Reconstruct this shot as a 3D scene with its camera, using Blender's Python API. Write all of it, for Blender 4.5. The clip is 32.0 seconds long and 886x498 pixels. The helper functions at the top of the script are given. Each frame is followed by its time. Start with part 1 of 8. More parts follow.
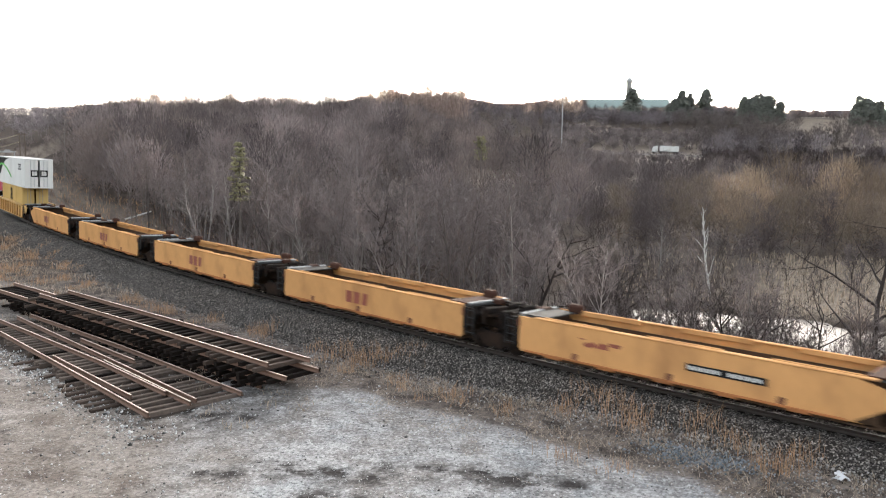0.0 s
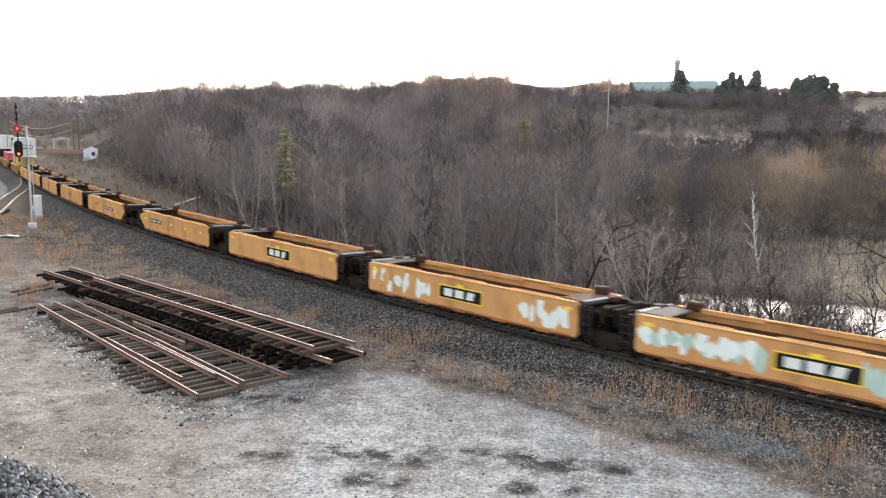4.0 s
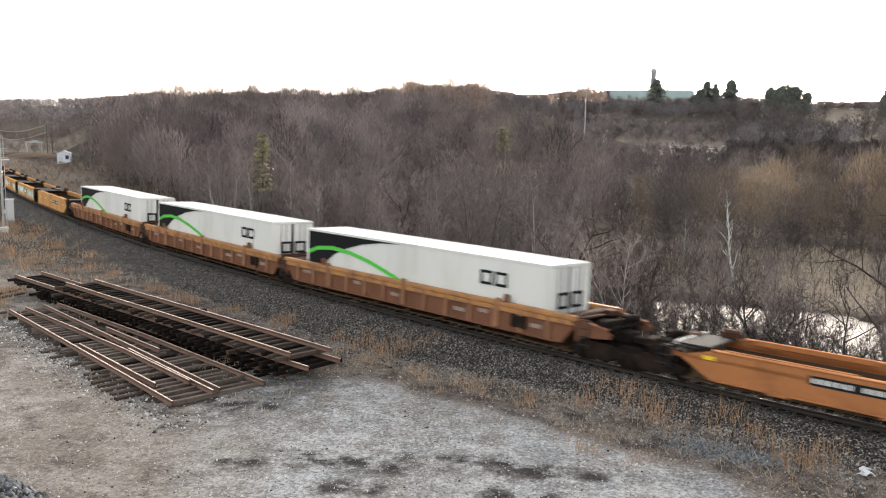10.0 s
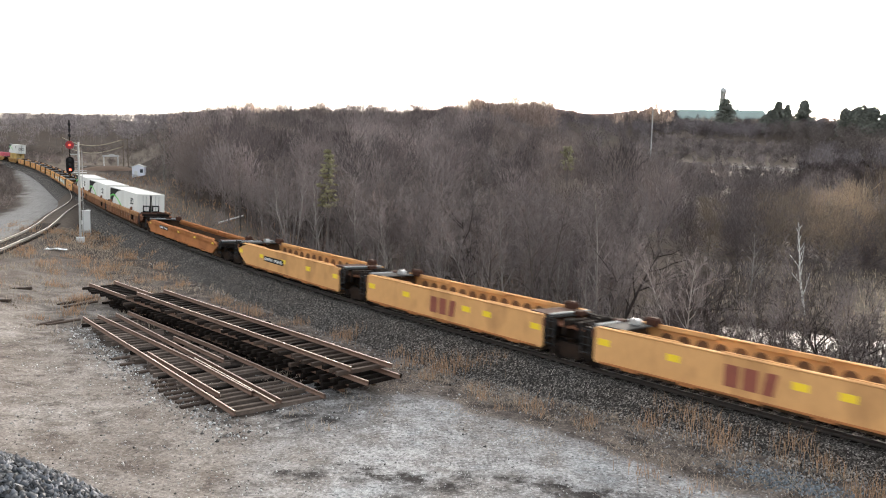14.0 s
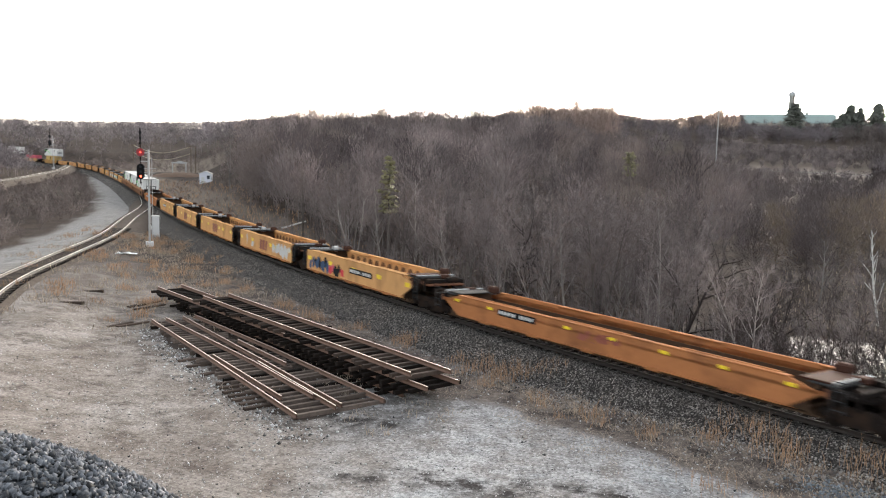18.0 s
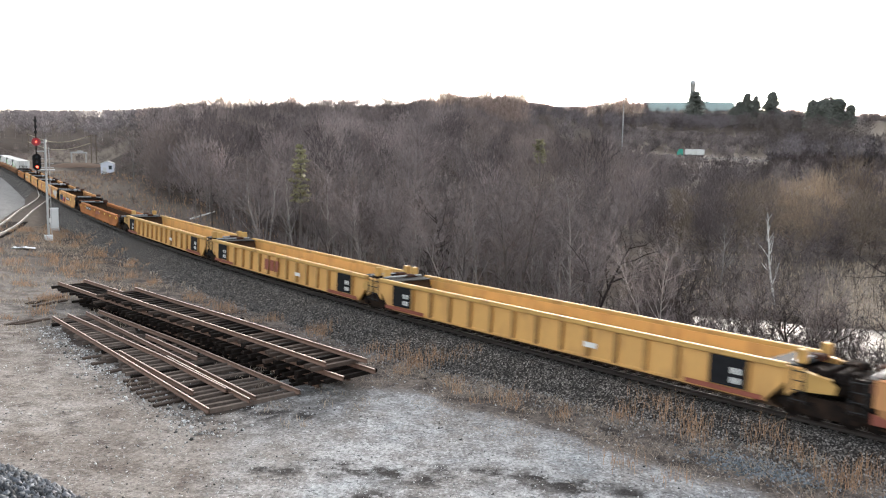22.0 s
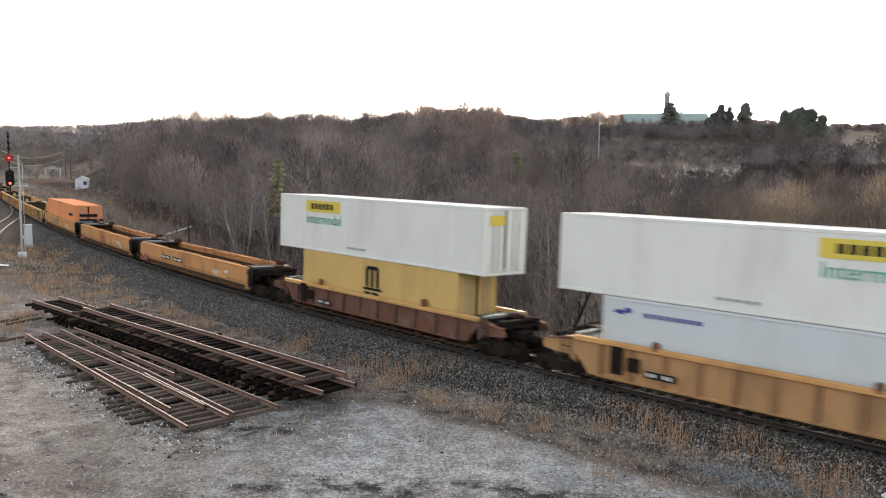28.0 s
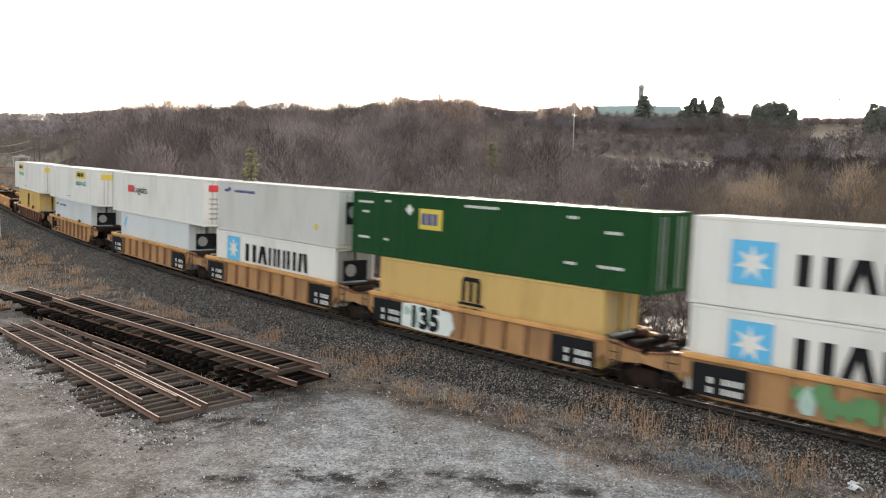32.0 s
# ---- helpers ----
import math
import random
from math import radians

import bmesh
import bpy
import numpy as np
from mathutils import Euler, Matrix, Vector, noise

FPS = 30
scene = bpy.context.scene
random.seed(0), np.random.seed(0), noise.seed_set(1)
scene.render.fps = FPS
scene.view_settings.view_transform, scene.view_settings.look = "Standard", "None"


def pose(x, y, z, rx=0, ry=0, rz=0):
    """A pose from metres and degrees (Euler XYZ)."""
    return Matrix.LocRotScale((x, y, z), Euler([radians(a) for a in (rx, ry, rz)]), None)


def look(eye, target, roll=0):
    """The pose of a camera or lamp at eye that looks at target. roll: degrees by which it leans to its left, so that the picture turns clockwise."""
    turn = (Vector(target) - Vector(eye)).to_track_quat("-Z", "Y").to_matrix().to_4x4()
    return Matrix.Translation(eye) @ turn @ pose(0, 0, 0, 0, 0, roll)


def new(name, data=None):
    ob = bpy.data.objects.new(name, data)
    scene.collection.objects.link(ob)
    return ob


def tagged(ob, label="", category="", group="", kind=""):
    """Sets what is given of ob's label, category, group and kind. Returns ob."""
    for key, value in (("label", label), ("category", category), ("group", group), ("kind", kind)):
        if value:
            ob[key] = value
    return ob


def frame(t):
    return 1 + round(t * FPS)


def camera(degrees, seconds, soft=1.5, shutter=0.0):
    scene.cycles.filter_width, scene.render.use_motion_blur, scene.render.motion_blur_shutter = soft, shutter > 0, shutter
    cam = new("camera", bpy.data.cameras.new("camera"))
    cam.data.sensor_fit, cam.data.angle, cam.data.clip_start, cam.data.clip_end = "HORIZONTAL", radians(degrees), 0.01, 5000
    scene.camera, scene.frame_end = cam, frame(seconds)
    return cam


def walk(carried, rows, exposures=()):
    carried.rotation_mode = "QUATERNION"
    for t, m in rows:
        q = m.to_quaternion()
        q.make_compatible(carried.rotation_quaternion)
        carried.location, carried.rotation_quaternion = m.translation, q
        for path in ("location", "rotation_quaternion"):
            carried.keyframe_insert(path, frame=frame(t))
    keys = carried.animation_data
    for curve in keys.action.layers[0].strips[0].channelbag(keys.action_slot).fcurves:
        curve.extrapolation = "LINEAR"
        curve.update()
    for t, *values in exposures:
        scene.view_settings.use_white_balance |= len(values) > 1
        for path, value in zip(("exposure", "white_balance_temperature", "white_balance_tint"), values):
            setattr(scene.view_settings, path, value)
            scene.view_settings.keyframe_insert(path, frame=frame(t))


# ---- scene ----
from itertools import chain

# camera: held in the hand on a high bank beside the line, turning a little
EYE = (0.0, 0.0, 8.34)
cam = camera(56.06, 32.0, soft=1.1, shutter=0.5)
TURNS = [
    (0.0, 82.84, -0.78, 0.29),
    (0.5, 82.14, -0.83, 0.85),
    (1.0, 81.95, -1.23, 1.62),
    (1.5, 82.10, -1.36, 0.76),
    (2.0, 82.18, -1.02, 0.04),
    (2.5, 81.82, -0.61, 0.15),
    (3.0, 81.57, -0.28, 0.26),
    (3.5, 81.70, -0.28, 1.74),
    (5.5, 81.85, -0.16, 5.09),
    (6.0, 82.12, -0.24, 3.09),
    (6.5, 82.15, -0.57, 2.31),
    (7.0, 82.09, -0.93, 2.59),
    (7.5, 82.06, -1.26, 3.07),
    (8.0, 82.04, -1.30, 3.11),
    (8.5, 82.04, -1.13, 2.88),
    (9.0, 82.10, -1.10, 2.62),
    (9.5, 82.15, -0.98, 2.35),
    (10.0, 82.22, -0.86, 1.81),
    (10.5, 82.36, -1.15, 0.61),
    (11.0, 82.37, -1.53, -0.03),
    (11.5, 82.44, -1.71, 0.59),
    (12.0, 82.91, -1.67, 2.39),
    (12.5, 83.46, -1.87, 4.30),
    (13.0, 83.55, -2.22, 5.69),
    (13.5, 83.36, -1.74, 6.01),
    (15.5, 83.33, -1.16, 6.16),
    (16.0, 82.82, -1.39, 4.45),
    (16.5, 83.05, -1.43, 7.75),
    (17.0, 83.51, -1.47, 10.00),
    (17.5, 83.70, -1.48, 10.56),
    (18.0, 83.67, -1.33, 10.31),
    (18.5, 83.48, -0.90, 8.79),
    (19.0, 83.46, -0.73, 6.18),
    (19.5, 83.52, -1.08, 4.01),
    (20.0, 83.07, -1.61, 3.03),
    (20.5, 82.70, -1.60, 2.63),
    (21.0, 82.62, -1.19, 2.88),
    (21.5, 82.82, -1.15, 3.54),
    (22.0, 82.97, -1.03, 4.30),
    (22.5, 83.24, -1.07, 5.42),
    (23.0, 83.49, -0.99, 5.69),
    (23.5, 83.64, -0.95, 4.98),
    (24.0, 83.69, -0.98, 4.32),
    (24.5, 83.46, -0.96, 4.19),
    (25.0, 83.10, -0.74, 4.19),
    (25.5, 83.21, -0.53, 3.89),
    (27.5, 84.03, -0.46, 2.97),
    (28.0, 83.85, -0.56, 2.77),
    (28.5, 83.72, -0.50, 2.75),
    (29.0, 83.41, -0.47, 2.34),
    (29.5, 82.79, -0.45, 1.61),
    (30.0, 82.78, -0.59, 1.66),
    (30.5, 82.97, -0.50, 1.70),
    (31.0, 83.24, -0.40, 1.52),
    (31.5, 83.36, -0.85, 1.19),
    (32.0, 83.26, -0.94, 1.06),
]
EXPOSURE = [(0.0, 2.69, 6450, 10), (1.0, 2.82, 6450, 10), (3.0, 2.79, 6450, 10), (6.0, 2.77, 6500, 10), (7.0, 2.7, 6500, 10), (9.0, 2.6, 6750, 10), (10.0, 2.6, 6750, 10), (11.0, 2.76, 6700, 10), (12.0, 2.78, 6700, 10), (13.0, 2.55, 6600, 10), (15.5, 2.72, 6600, 10), (16.0, 2.74, 6550, 10), (17.0, 2.5, 6450, 10), (19.0, 2.56, 6500, 10), (20.0, 2.47, 6450, 10), (21.0, 2.7, 6400, 10), (22.0, 2.68, 6350, 10), (23.0, 2.5, 6450, 10), (24.0, 2.48, 6450, 10), (25.5, 2.57, 6500, 10), (28.0, 2.38, 6550, 10), (29.0, 2.45, 6600, 10), (30.0, 2.48, 6850, 10), (31.0, 2.42, 7000, 10), (32.0, 2.55, 6850, 10)]
walk(cam, [(t, pose(*EYE, rx, ry, rz)) for t, rx, ry, rz in TURNS], EXPOSURE)

# world: an overcast evening, the low sun behind the far wood
world = bpy.data.worlds.new("evening_sky")
scene.world = world
world.use_nodes = True
wn = world.node_tree.nodes
wl = world.node_tree.links
sky = wn.new("ShaderNodeTexSky")
sky.sky_type, sky.sun_disc = "NISHITA", False
sky.sun_elevation, sky.sun_rotation = radians(7.0), radians(12.0)
sky.air_density, sky.dust_density, sky.ozone_density = 1.0, 4.0, 1.0
pale = wn.new("ShaderNodeHueSaturation")
pale.inputs["Saturation"].default_value = 0.3
wl.new(sky.outputs[0], pale.inputs["Color"])
wl.new(pale.outputs[0], wn["Background"].inputs["Color"])
wn["Background"].inputs["Strength"].default_value = 0.15
sun = new("sun", bpy.data.lights.new("sun", "SUN"))
sun.data.energy, sun.data.angle, sun.data.color = 0.5, radians(25), (1.0, 0.9, 0.78)
sun.matrix_world = look((math.sin(radians(12)) * 100, math.cos(radians(12)) * 100, 14), (0, 0, 0))


# materials
def material(name, base, rough=0.7, metal=0.0, vary=0.25, grain=3.0, grain2=40.0, bump=0.0, dirt=None, dirt_amount=0.4,
             dirt_scale=1.2, stretch=(1, 1, 1), island=0.0, rand=0.0, emit=0.0, tone=None, tree_tone=False):
    m = bpy.data.materials.new(name)
    m.use_nodes = True
    n, l = m.node_tree.nodes, m.node_tree.links
    b = n["Principled BSDF"]
    b.inputs["Roughness"].default_value, b.inputs["Metallic"].default_value = rough, metal
    if rough >= 0.85:
        b.inputs["Specular IOR Level"].default_value = 0.06
    co = n.new("ShaderNodeTexCoord")
    mp = n.new("ShaderNodeMapping")
    mp.inputs["Scale"].default_value = stretch
    l.new(co.outputs["Object"], mp.inputs["Vector"])

    def tex(scale, detail=5.0):
        t = n.new("ShaderNodeTexNoise")
        t.inputs["Scale"].default_value, t.inputs["Detail"].default_value = scale, detail
        l.new(mp.outputs[0], t.inputs["Vector"])
        return t.outputs[0]

    def math_node(op, a, b_):
        t = n.new("ShaderNodeMath")
        t.operation = op
        for i, q in enumerate((a, b_)):
            if isinstance(q, (int, float)):
                t.inputs[i].default_value = q
            else:
                l.new(q, t.inputs[i])
        return t.outputs[0]

    big, fine = tex(grain), tex(grain2)
    value = math_node("ADD", math_node("MULTIPLY", big, vary * 1.3), math_node("MULTIPLY", fine, vary * 0.9))
    value = math_node("ADD", value, 1.0 - vary * 1.1)
    if island:
        g = n.new("ShaderNodeNewGeometry")
        value = math_node("MULTIPLY", value, math_node("ADD", math_node("MULTIPLY", g.outputs["Random Per Island"], island), 1 - island / 2))
    if rand:
        o = n.new("ShaderNodeObjectInfo")
        value = math_node("MULTIPLY", value, math_node("ADD", math_node("MULTIPLY", o.outputs["Random"], rand), 1 - rand / 2))
    if tree_tone:
        g = n.new("ShaderNodeAttribute")
        g.attribute_name = "tone"
        value = math_node("MULTIPLY", value, math_node("ADD", g.outputs["Fac"], 1.0))
    hs = n.new("ShaderNodeHueSaturation")
    hs.inputs["Color"].default_value = (*base, 1)
    l.new(value, hs.inputs["Value"])
    colour = hs.outputs[0]
    if tone:
        mx = n.new("ShaderNodeMix")
        mx.data_type = "RGBA"
        rp = n.new("ShaderNodeMapRange")
        rp.inputs["From Min"].default_value, rp.inputs["From Max"].default_value = 0.4, 0.62
        l.new(tex(grain * 0.37, 3), rp.inputs["Value"])
        l.new(rp.outputs[0], mx.inputs["Factor"])
        l.new(colour, mx.inputs["A"])
        mx.inputs["B"].default_value = (*tone, 1)
        colour = mx.outputs["Result"]
    if dirt:
        mx = n.new("ShaderNodeMix")
        mx.data_type = "RGBA"
        rp = n.new("ShaderNodeMapRange")
        rp.inputs["From Min"].default_value, rp.inputs["From Max"].default_value = 0.5, 0.72
        rp.inputs["To Max"].default_value = dirt_amount
        l.new(tex(dirt_scale, 8), rp.inputs["Value"])
        l.new(rp.outputs[0], mx.inputs["Factor"])
        l.new(colour, mx.inputs["A"])
        mx.inputs["B"].default_value = (*dirt, 1)
        colour = mx.outputs["Result"]
    l.new(colour, b.inputs["Base Color"])
    if bump:
        bp = n.new("ShaderNodeBump")
        bp.inputs["Strength"].default_value, bp.inputs["Distance"].default_value = bump, 0.03
        l.new(fine, bp.inputs["Height"])
        l.new(bp.outputs[0], b.inputs["Normal"])
    if emit:
        b.inputs["Emission Color"].default_value, b.inputs["Emission Strength"].default_value = (*base, 1), emit
    return m


RUST = (0.16, 0.075, 0.04)
GRIME = (0.07, 0.055, 0.045)
m_yellow = material("yellow_car_paint", (0.58, 0.31, 0.128), 0.55, vary=0.24, grain=0.5, grain2=6, dirt=RUST, dirt_amount=0.5, dirt_scale=0.7, stretch=(1, 1, 0.5), rand=0.1)
m_peach = material("faded_peach_car_paint", (0.62, 0.34, 0.145), 0.6, vary=0.24, grain=0.5, grain2=6, dirt=(0.2, 0.1, 0.05), dirt_amount=0.5, dirt_scale=0.9, stretch=(1, 1, 0.5), rand=0.1)
m_bright = material("bright_yellow_car_paint", (0.64, 0.36, 0.115), 0.5, vary=0.15, grain=0.6, grain2=8, dirt=RUST, dirt_amount=0.35, dirt_scale=1.1, stretch=(1, 1, 0.4))
m_rusty = material("rusty_brown_car_paint", (0.195, 0.09, 0.056), 0.7, vary=0.35, grain=0.8, grain2=9, dirt=(0.1, 0.055, 0.038), dirt_amount=0.75, dirt_scale=0.9, stretch=(1, 1, 0.4))
m_darkcar = material("dark_maroon_brown_car_paint", (0.15, 0.075, 0.055), 0.7, vary=0.35, grain=0.8, grain2=9, dirt=(0.26, 0.2, 0.17), dirt_amount=0.5, dirt_scale=1.4, stretch=(1, 1, 0.6))
m_orange_sill = material("orange_top_sill_paint", (0.56, 0.31, 0.1), 0.55, vary=0.2, grain=0.7, grain2=9, dirt=RUST, dirt_amount=0.5)
m_tan = material("tan_orange_car_paint", (0.52, 0.262, 0.118), 0.6, vary=0.3, grain=0.6, grain2=7, dirt=RUST, dirt_amount=0.65, dirt_scale=0.7, stretch=(1, 1, 0.4))
m_worn = material("worn_rust_orange_car_paint", (0.4, 0.165, 0.068), 0.75, vary=0.3, grain=0.7, grain2=8, dirt=(0.13, 0.06, 0.035), dirt_amount=0.65, dirt_scale=0.8, stretch=(0.6, 1, 1))
m_truck = material("dark_greasy_truck_steel", (0.016, 0.013, 0.012), 0.8, vary=0.4, grain=3, grain2=20, dirt=(0.06, 0.036, 0.024), dirt_amount=0.5)
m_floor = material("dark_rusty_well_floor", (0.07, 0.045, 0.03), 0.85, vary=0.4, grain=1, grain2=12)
m_grating = material("grey_walkway_grating", (0.045, 0.045, 0.045), 0.8, metal=0.0, vary=0.3, grain=2, grain2=30)
m_black = material("black_panel_paint", (0.018, 0.018, 0.02), 0.5, vary=0.3)
m_reflect = material("yellow_reflector_tape", (0.85, 0.6, 0.03), 0.35, vary=0.1)
m_maroon = material("faded_maroon_stencil_paint", (0.24, 0.065, 0.04), 0.6, vary=0.3, grain=3)
m_whitepaint = material("white_stencil_paint", (0.72, 0.72, 0.7), 0.5, vary=0.15)
m_white = material("white_container_paint", (0.7, 0.695, 0.67), 0.45, vary=0.07, grain=0.4, grain2=5, dirt=(0.45, 0.42, 0.38), dirt_amount=0.35, dirt_scale=0.7, stretch=(1, 1, 0.3), rand=0.06)
m_grey_white = material("grey_white_container_paint", (0.55, 0.55, 0.535), 0.5, vary=0.08, grain=0.4, grain2=5, dirt=(0.35, 0.32, 0.28), dirt_amount=0.35, dirt_scale=0.7, stretch=(1, 1, 0.3))
m_paleblue = material("pale_blue_white_container_paint", (0.58, 0.615, 0.635), 0.45, vary=0.06, grain=0.4, grain2=5, dirt=(0.45, 0.45, 0.45), dirt_amount=0.25, stretch=(1, 1, 0.3))
m_green = material("dark_green_container_paint", (0.016, 0.064, 0.024), 0.45, vary=0.15, grain=0.5, grain2=6, dirt=(0.03, 0.06, 0.04), dirt_amount=0.3, stretch=(1, 1, 0.3))
m_ochre = material("ochre_yellow_container_paint", (0.6, 0.42, 0.17), 0.55, vary=0.12, grain=0.5, grain2=6, dirt=(0.3, 0.2, 0.07), dirt_amount=0.35, stretch=(1, 1, 0.3))
m_orange = material("faded_orange_container_paint", (0.72, 0.29, 0.135), 0.5, vary=0.12, grain=0.4, grain2=6, dirt=(0.55, 0.2, 0.1), dirt_amount=0.3, stretch=(1, 1, 0.3))
m_pink = material("pink_red_container_paint", (0.55, 0.08, 0.12), 0.5, vary=0.15)
m_steelgrey = material("bare_grey_door_steel", (0.33, 0.34, 0.35), 0.45, metal=0.4, vary=0.25, grain=1.5, grain2=10)
m_swoosh = material("bright_green_stripe_paint", (0.08, 0.55, 0.06), 0.45, vary=0.08)
m_skyblue = material("sky_blue_sign_paint", (0.1, 0.45, 0.75), 0.45, vary=0.08)
m_navy = material("navy_lettering_paint", (0.03, 0.05, 0.25), 0.5, vary=0.1)
m_teal = material("teal_lettering_paint", (0.03, 0.3, 0.22), 0.5, vary=0.1)
m_signyellow = material("yellow_sign_paint", (0.65, 0.5, 0.07), 0.5, vary=0.1)
m_red = material("red_lettering_paint", (0.6, 0.03, 0.04), 0.5, vary=0.1)
m_graf_white = material("white_spray_paint", (0.7, 0.75, 0.72), 0.6, vary=0.2, grain=2)
m_graf_teal = material("teal_spray_paint", (0.4, 0.54, 0.48), 0.6, vary=0.25, grain=2)
m_graf_blue = material("blue_spray_paint", (0.02, 0.055, 0.13), 0.6, vary=0.25, grain=2)
m_graf_green = material("green_spray_paint", (0.1, 0.25, 0.1), 0.6, vary=0.3, grain=2)
# rust and grease, darkened further in colour for shade under the train
m_rail = material("shaded_rusty_rail_steel", (0.035, 0.026, 0.022), 0.65, metal=0.35, vary=0.3, grain=2, grain2=25)
m_shine = material("polished_rail_head", (0.62, 0.55, 0.47), 0.28, metal=0.9, vary=0.1)
# main rail tops dulled to stand for the shade below the cars
m_head_shaded = material("shaded_grey_rail_head", (0.2, 0.18, 0.16), 0.5, metal=0.5, vary=0.15)
m_tie = material("weathered_creosote_tie_wood", (0.018, 0.014, 0.012), 0.9, vary=0.5, grain=1.5, grain2=14, bump=0.4, stretch=(1, 6, 3), rand=0.6)
m_tie_grey = material("pale_grey_tie_wood", (0.135, 0.106, 0.09), 0.9, vary=0.5, grain=1.5, grain2=14, bump=0.4, stretch=(1, 6, 3), rand=0.7)
m_tie_pale = material("grey_weathered_tie_wood", (0.07, 0.052, 0.043), 0.9, vary=0.45, grain=1.5, grain2=14, bump=0.4, stretch=(1, 6, 3), rand=0.7)
m_bark = material("grey_brown_bark", (0.12, 0.104, 0.097), 0.9, vary=0.4, grain=1, grain2=8, island=0.5, rand=0.35, tree_tone=True)
m_twig = material("grey_brown_twigs", (0.172, 0.146, 0.141), 0.9, vary=0.25, grain=0.2, grain2=2, island=0.22, rand=0.3, tree_tone=True)
m_twig_warm = material("reddish_brown_twigs", (0.205, 0.168, 0.155), 0.9, vary=0.25, grain=0.2, grain2=2, island=0.22, rand=0.3, tree_tone=True)
m_twig_gold = material("golden_willow_twigs", (0.275, 0.212, 0.155), 0.85, vary=0.2, grain=0.3, grain2=2, island=0.3, rand=0.75)
m_twig_tan = material("tan_brown_twigs", (0.175, 0.14, 0.11), 0.85, vary=0.2, grain=0.3, grain2=2, island=0.3, rand=0.8)
m_birch = material("white_birch_bark", (0.72, 0.7, 0.67), 0.8, vary=0.3, grain=3, grain2=12, stretch=(1, 1, 3), dirt=(0.06, 0.05, 0.05), dirt_amount=0.8, dirt_scale=4)
m_needle = material("pine_needles", (0.21, 0.19, 0.098), 0.8, vary=0.3, grain=0.6, grain2=5, island=0.7)
# spruce green lightened in colour to stand for haze over the hill
m_needle_hazy = material("haze_paled_spruce_needles", (0.17, 0.178, 0.15), 0.8, vary=0.3, grain=0.6, grain2=5, island=0.7)
m_drygrass = material("dry_tan_grass", (0.4, 0.325, 0.255), 0.9, vary=0.3, grain=0.5, grain2=3, island=0.7)
m_redgrass = material("dry_russet_grass", (0.42, 0.265, 0.165), 0.9, vary=0.3, grain=0.5, grain2=3, island=0.7)
m_stone = material("dark_crushed_stone", (0.085, 0.091, 0.102), 0.8, vary=0.35, grain=1, grain2=10, island=1.85)
m_galv = material("galvanised_steel", (0.42, 0.42, 0.42), 0.45, metal=0.5, vary=0.2, grain=2)
m_cabinet = material("pale_grey_cabinet_paint", (0.6, 0.6, 0.6), 0.5, vary=0.12, grain=1.5)
m_shed = material("pale_lavender_shed_metal", (0.66, 0.68, 0.76), 0.5, vary=0.1, grain=1)
m_redlight = material("red_signal_light", (1.0, 0.06, 0.03), 0.3, vary=0.0, emit=1.7)
# disc behind the upper lamp, given a faint red glow of its own
m_reddisc = material("faint_glow_red_disc", (0.2, 0.012, 0.02), 0.5, vary=0.0, emit=0.03)
m_roofgreen = material("weathered_green_roof", (0.4, 0.5, 0.49), 0.6, vary=0.2, grain=0.2)
m_stonewall = material("pale_stone_wall", (0.4, 0.38, 0.35), 0.8, vary=0.2, grain=0.3)
m_glass = material("dark_window_glass", (0.04, 0.05, 0.06), 0.1, vary=0.1)
m_asphalt = material("pale_worn_road", (0.2, 0.19, 0.18), 0.85, vary=0.2, grain=0.1, grain2=2)
m_wood = material("grey_pole_wood", (0.14, 0.11, 0.085), 0.9, vary=0.3, grain=1, grain2=8)
m_wire = material("pale_wire", (0.5, 0.44, 0.3), 0.6, vary=0.1)
m_tarp = material("white_plastic_sheet", (0.75, 0.76, 0.78), 0.5, vary=0.15, grain=2)
m_tyre = material("black_tyre_rubber", (0.02, 0.02, 0.02), 0.9, vary=0.2)


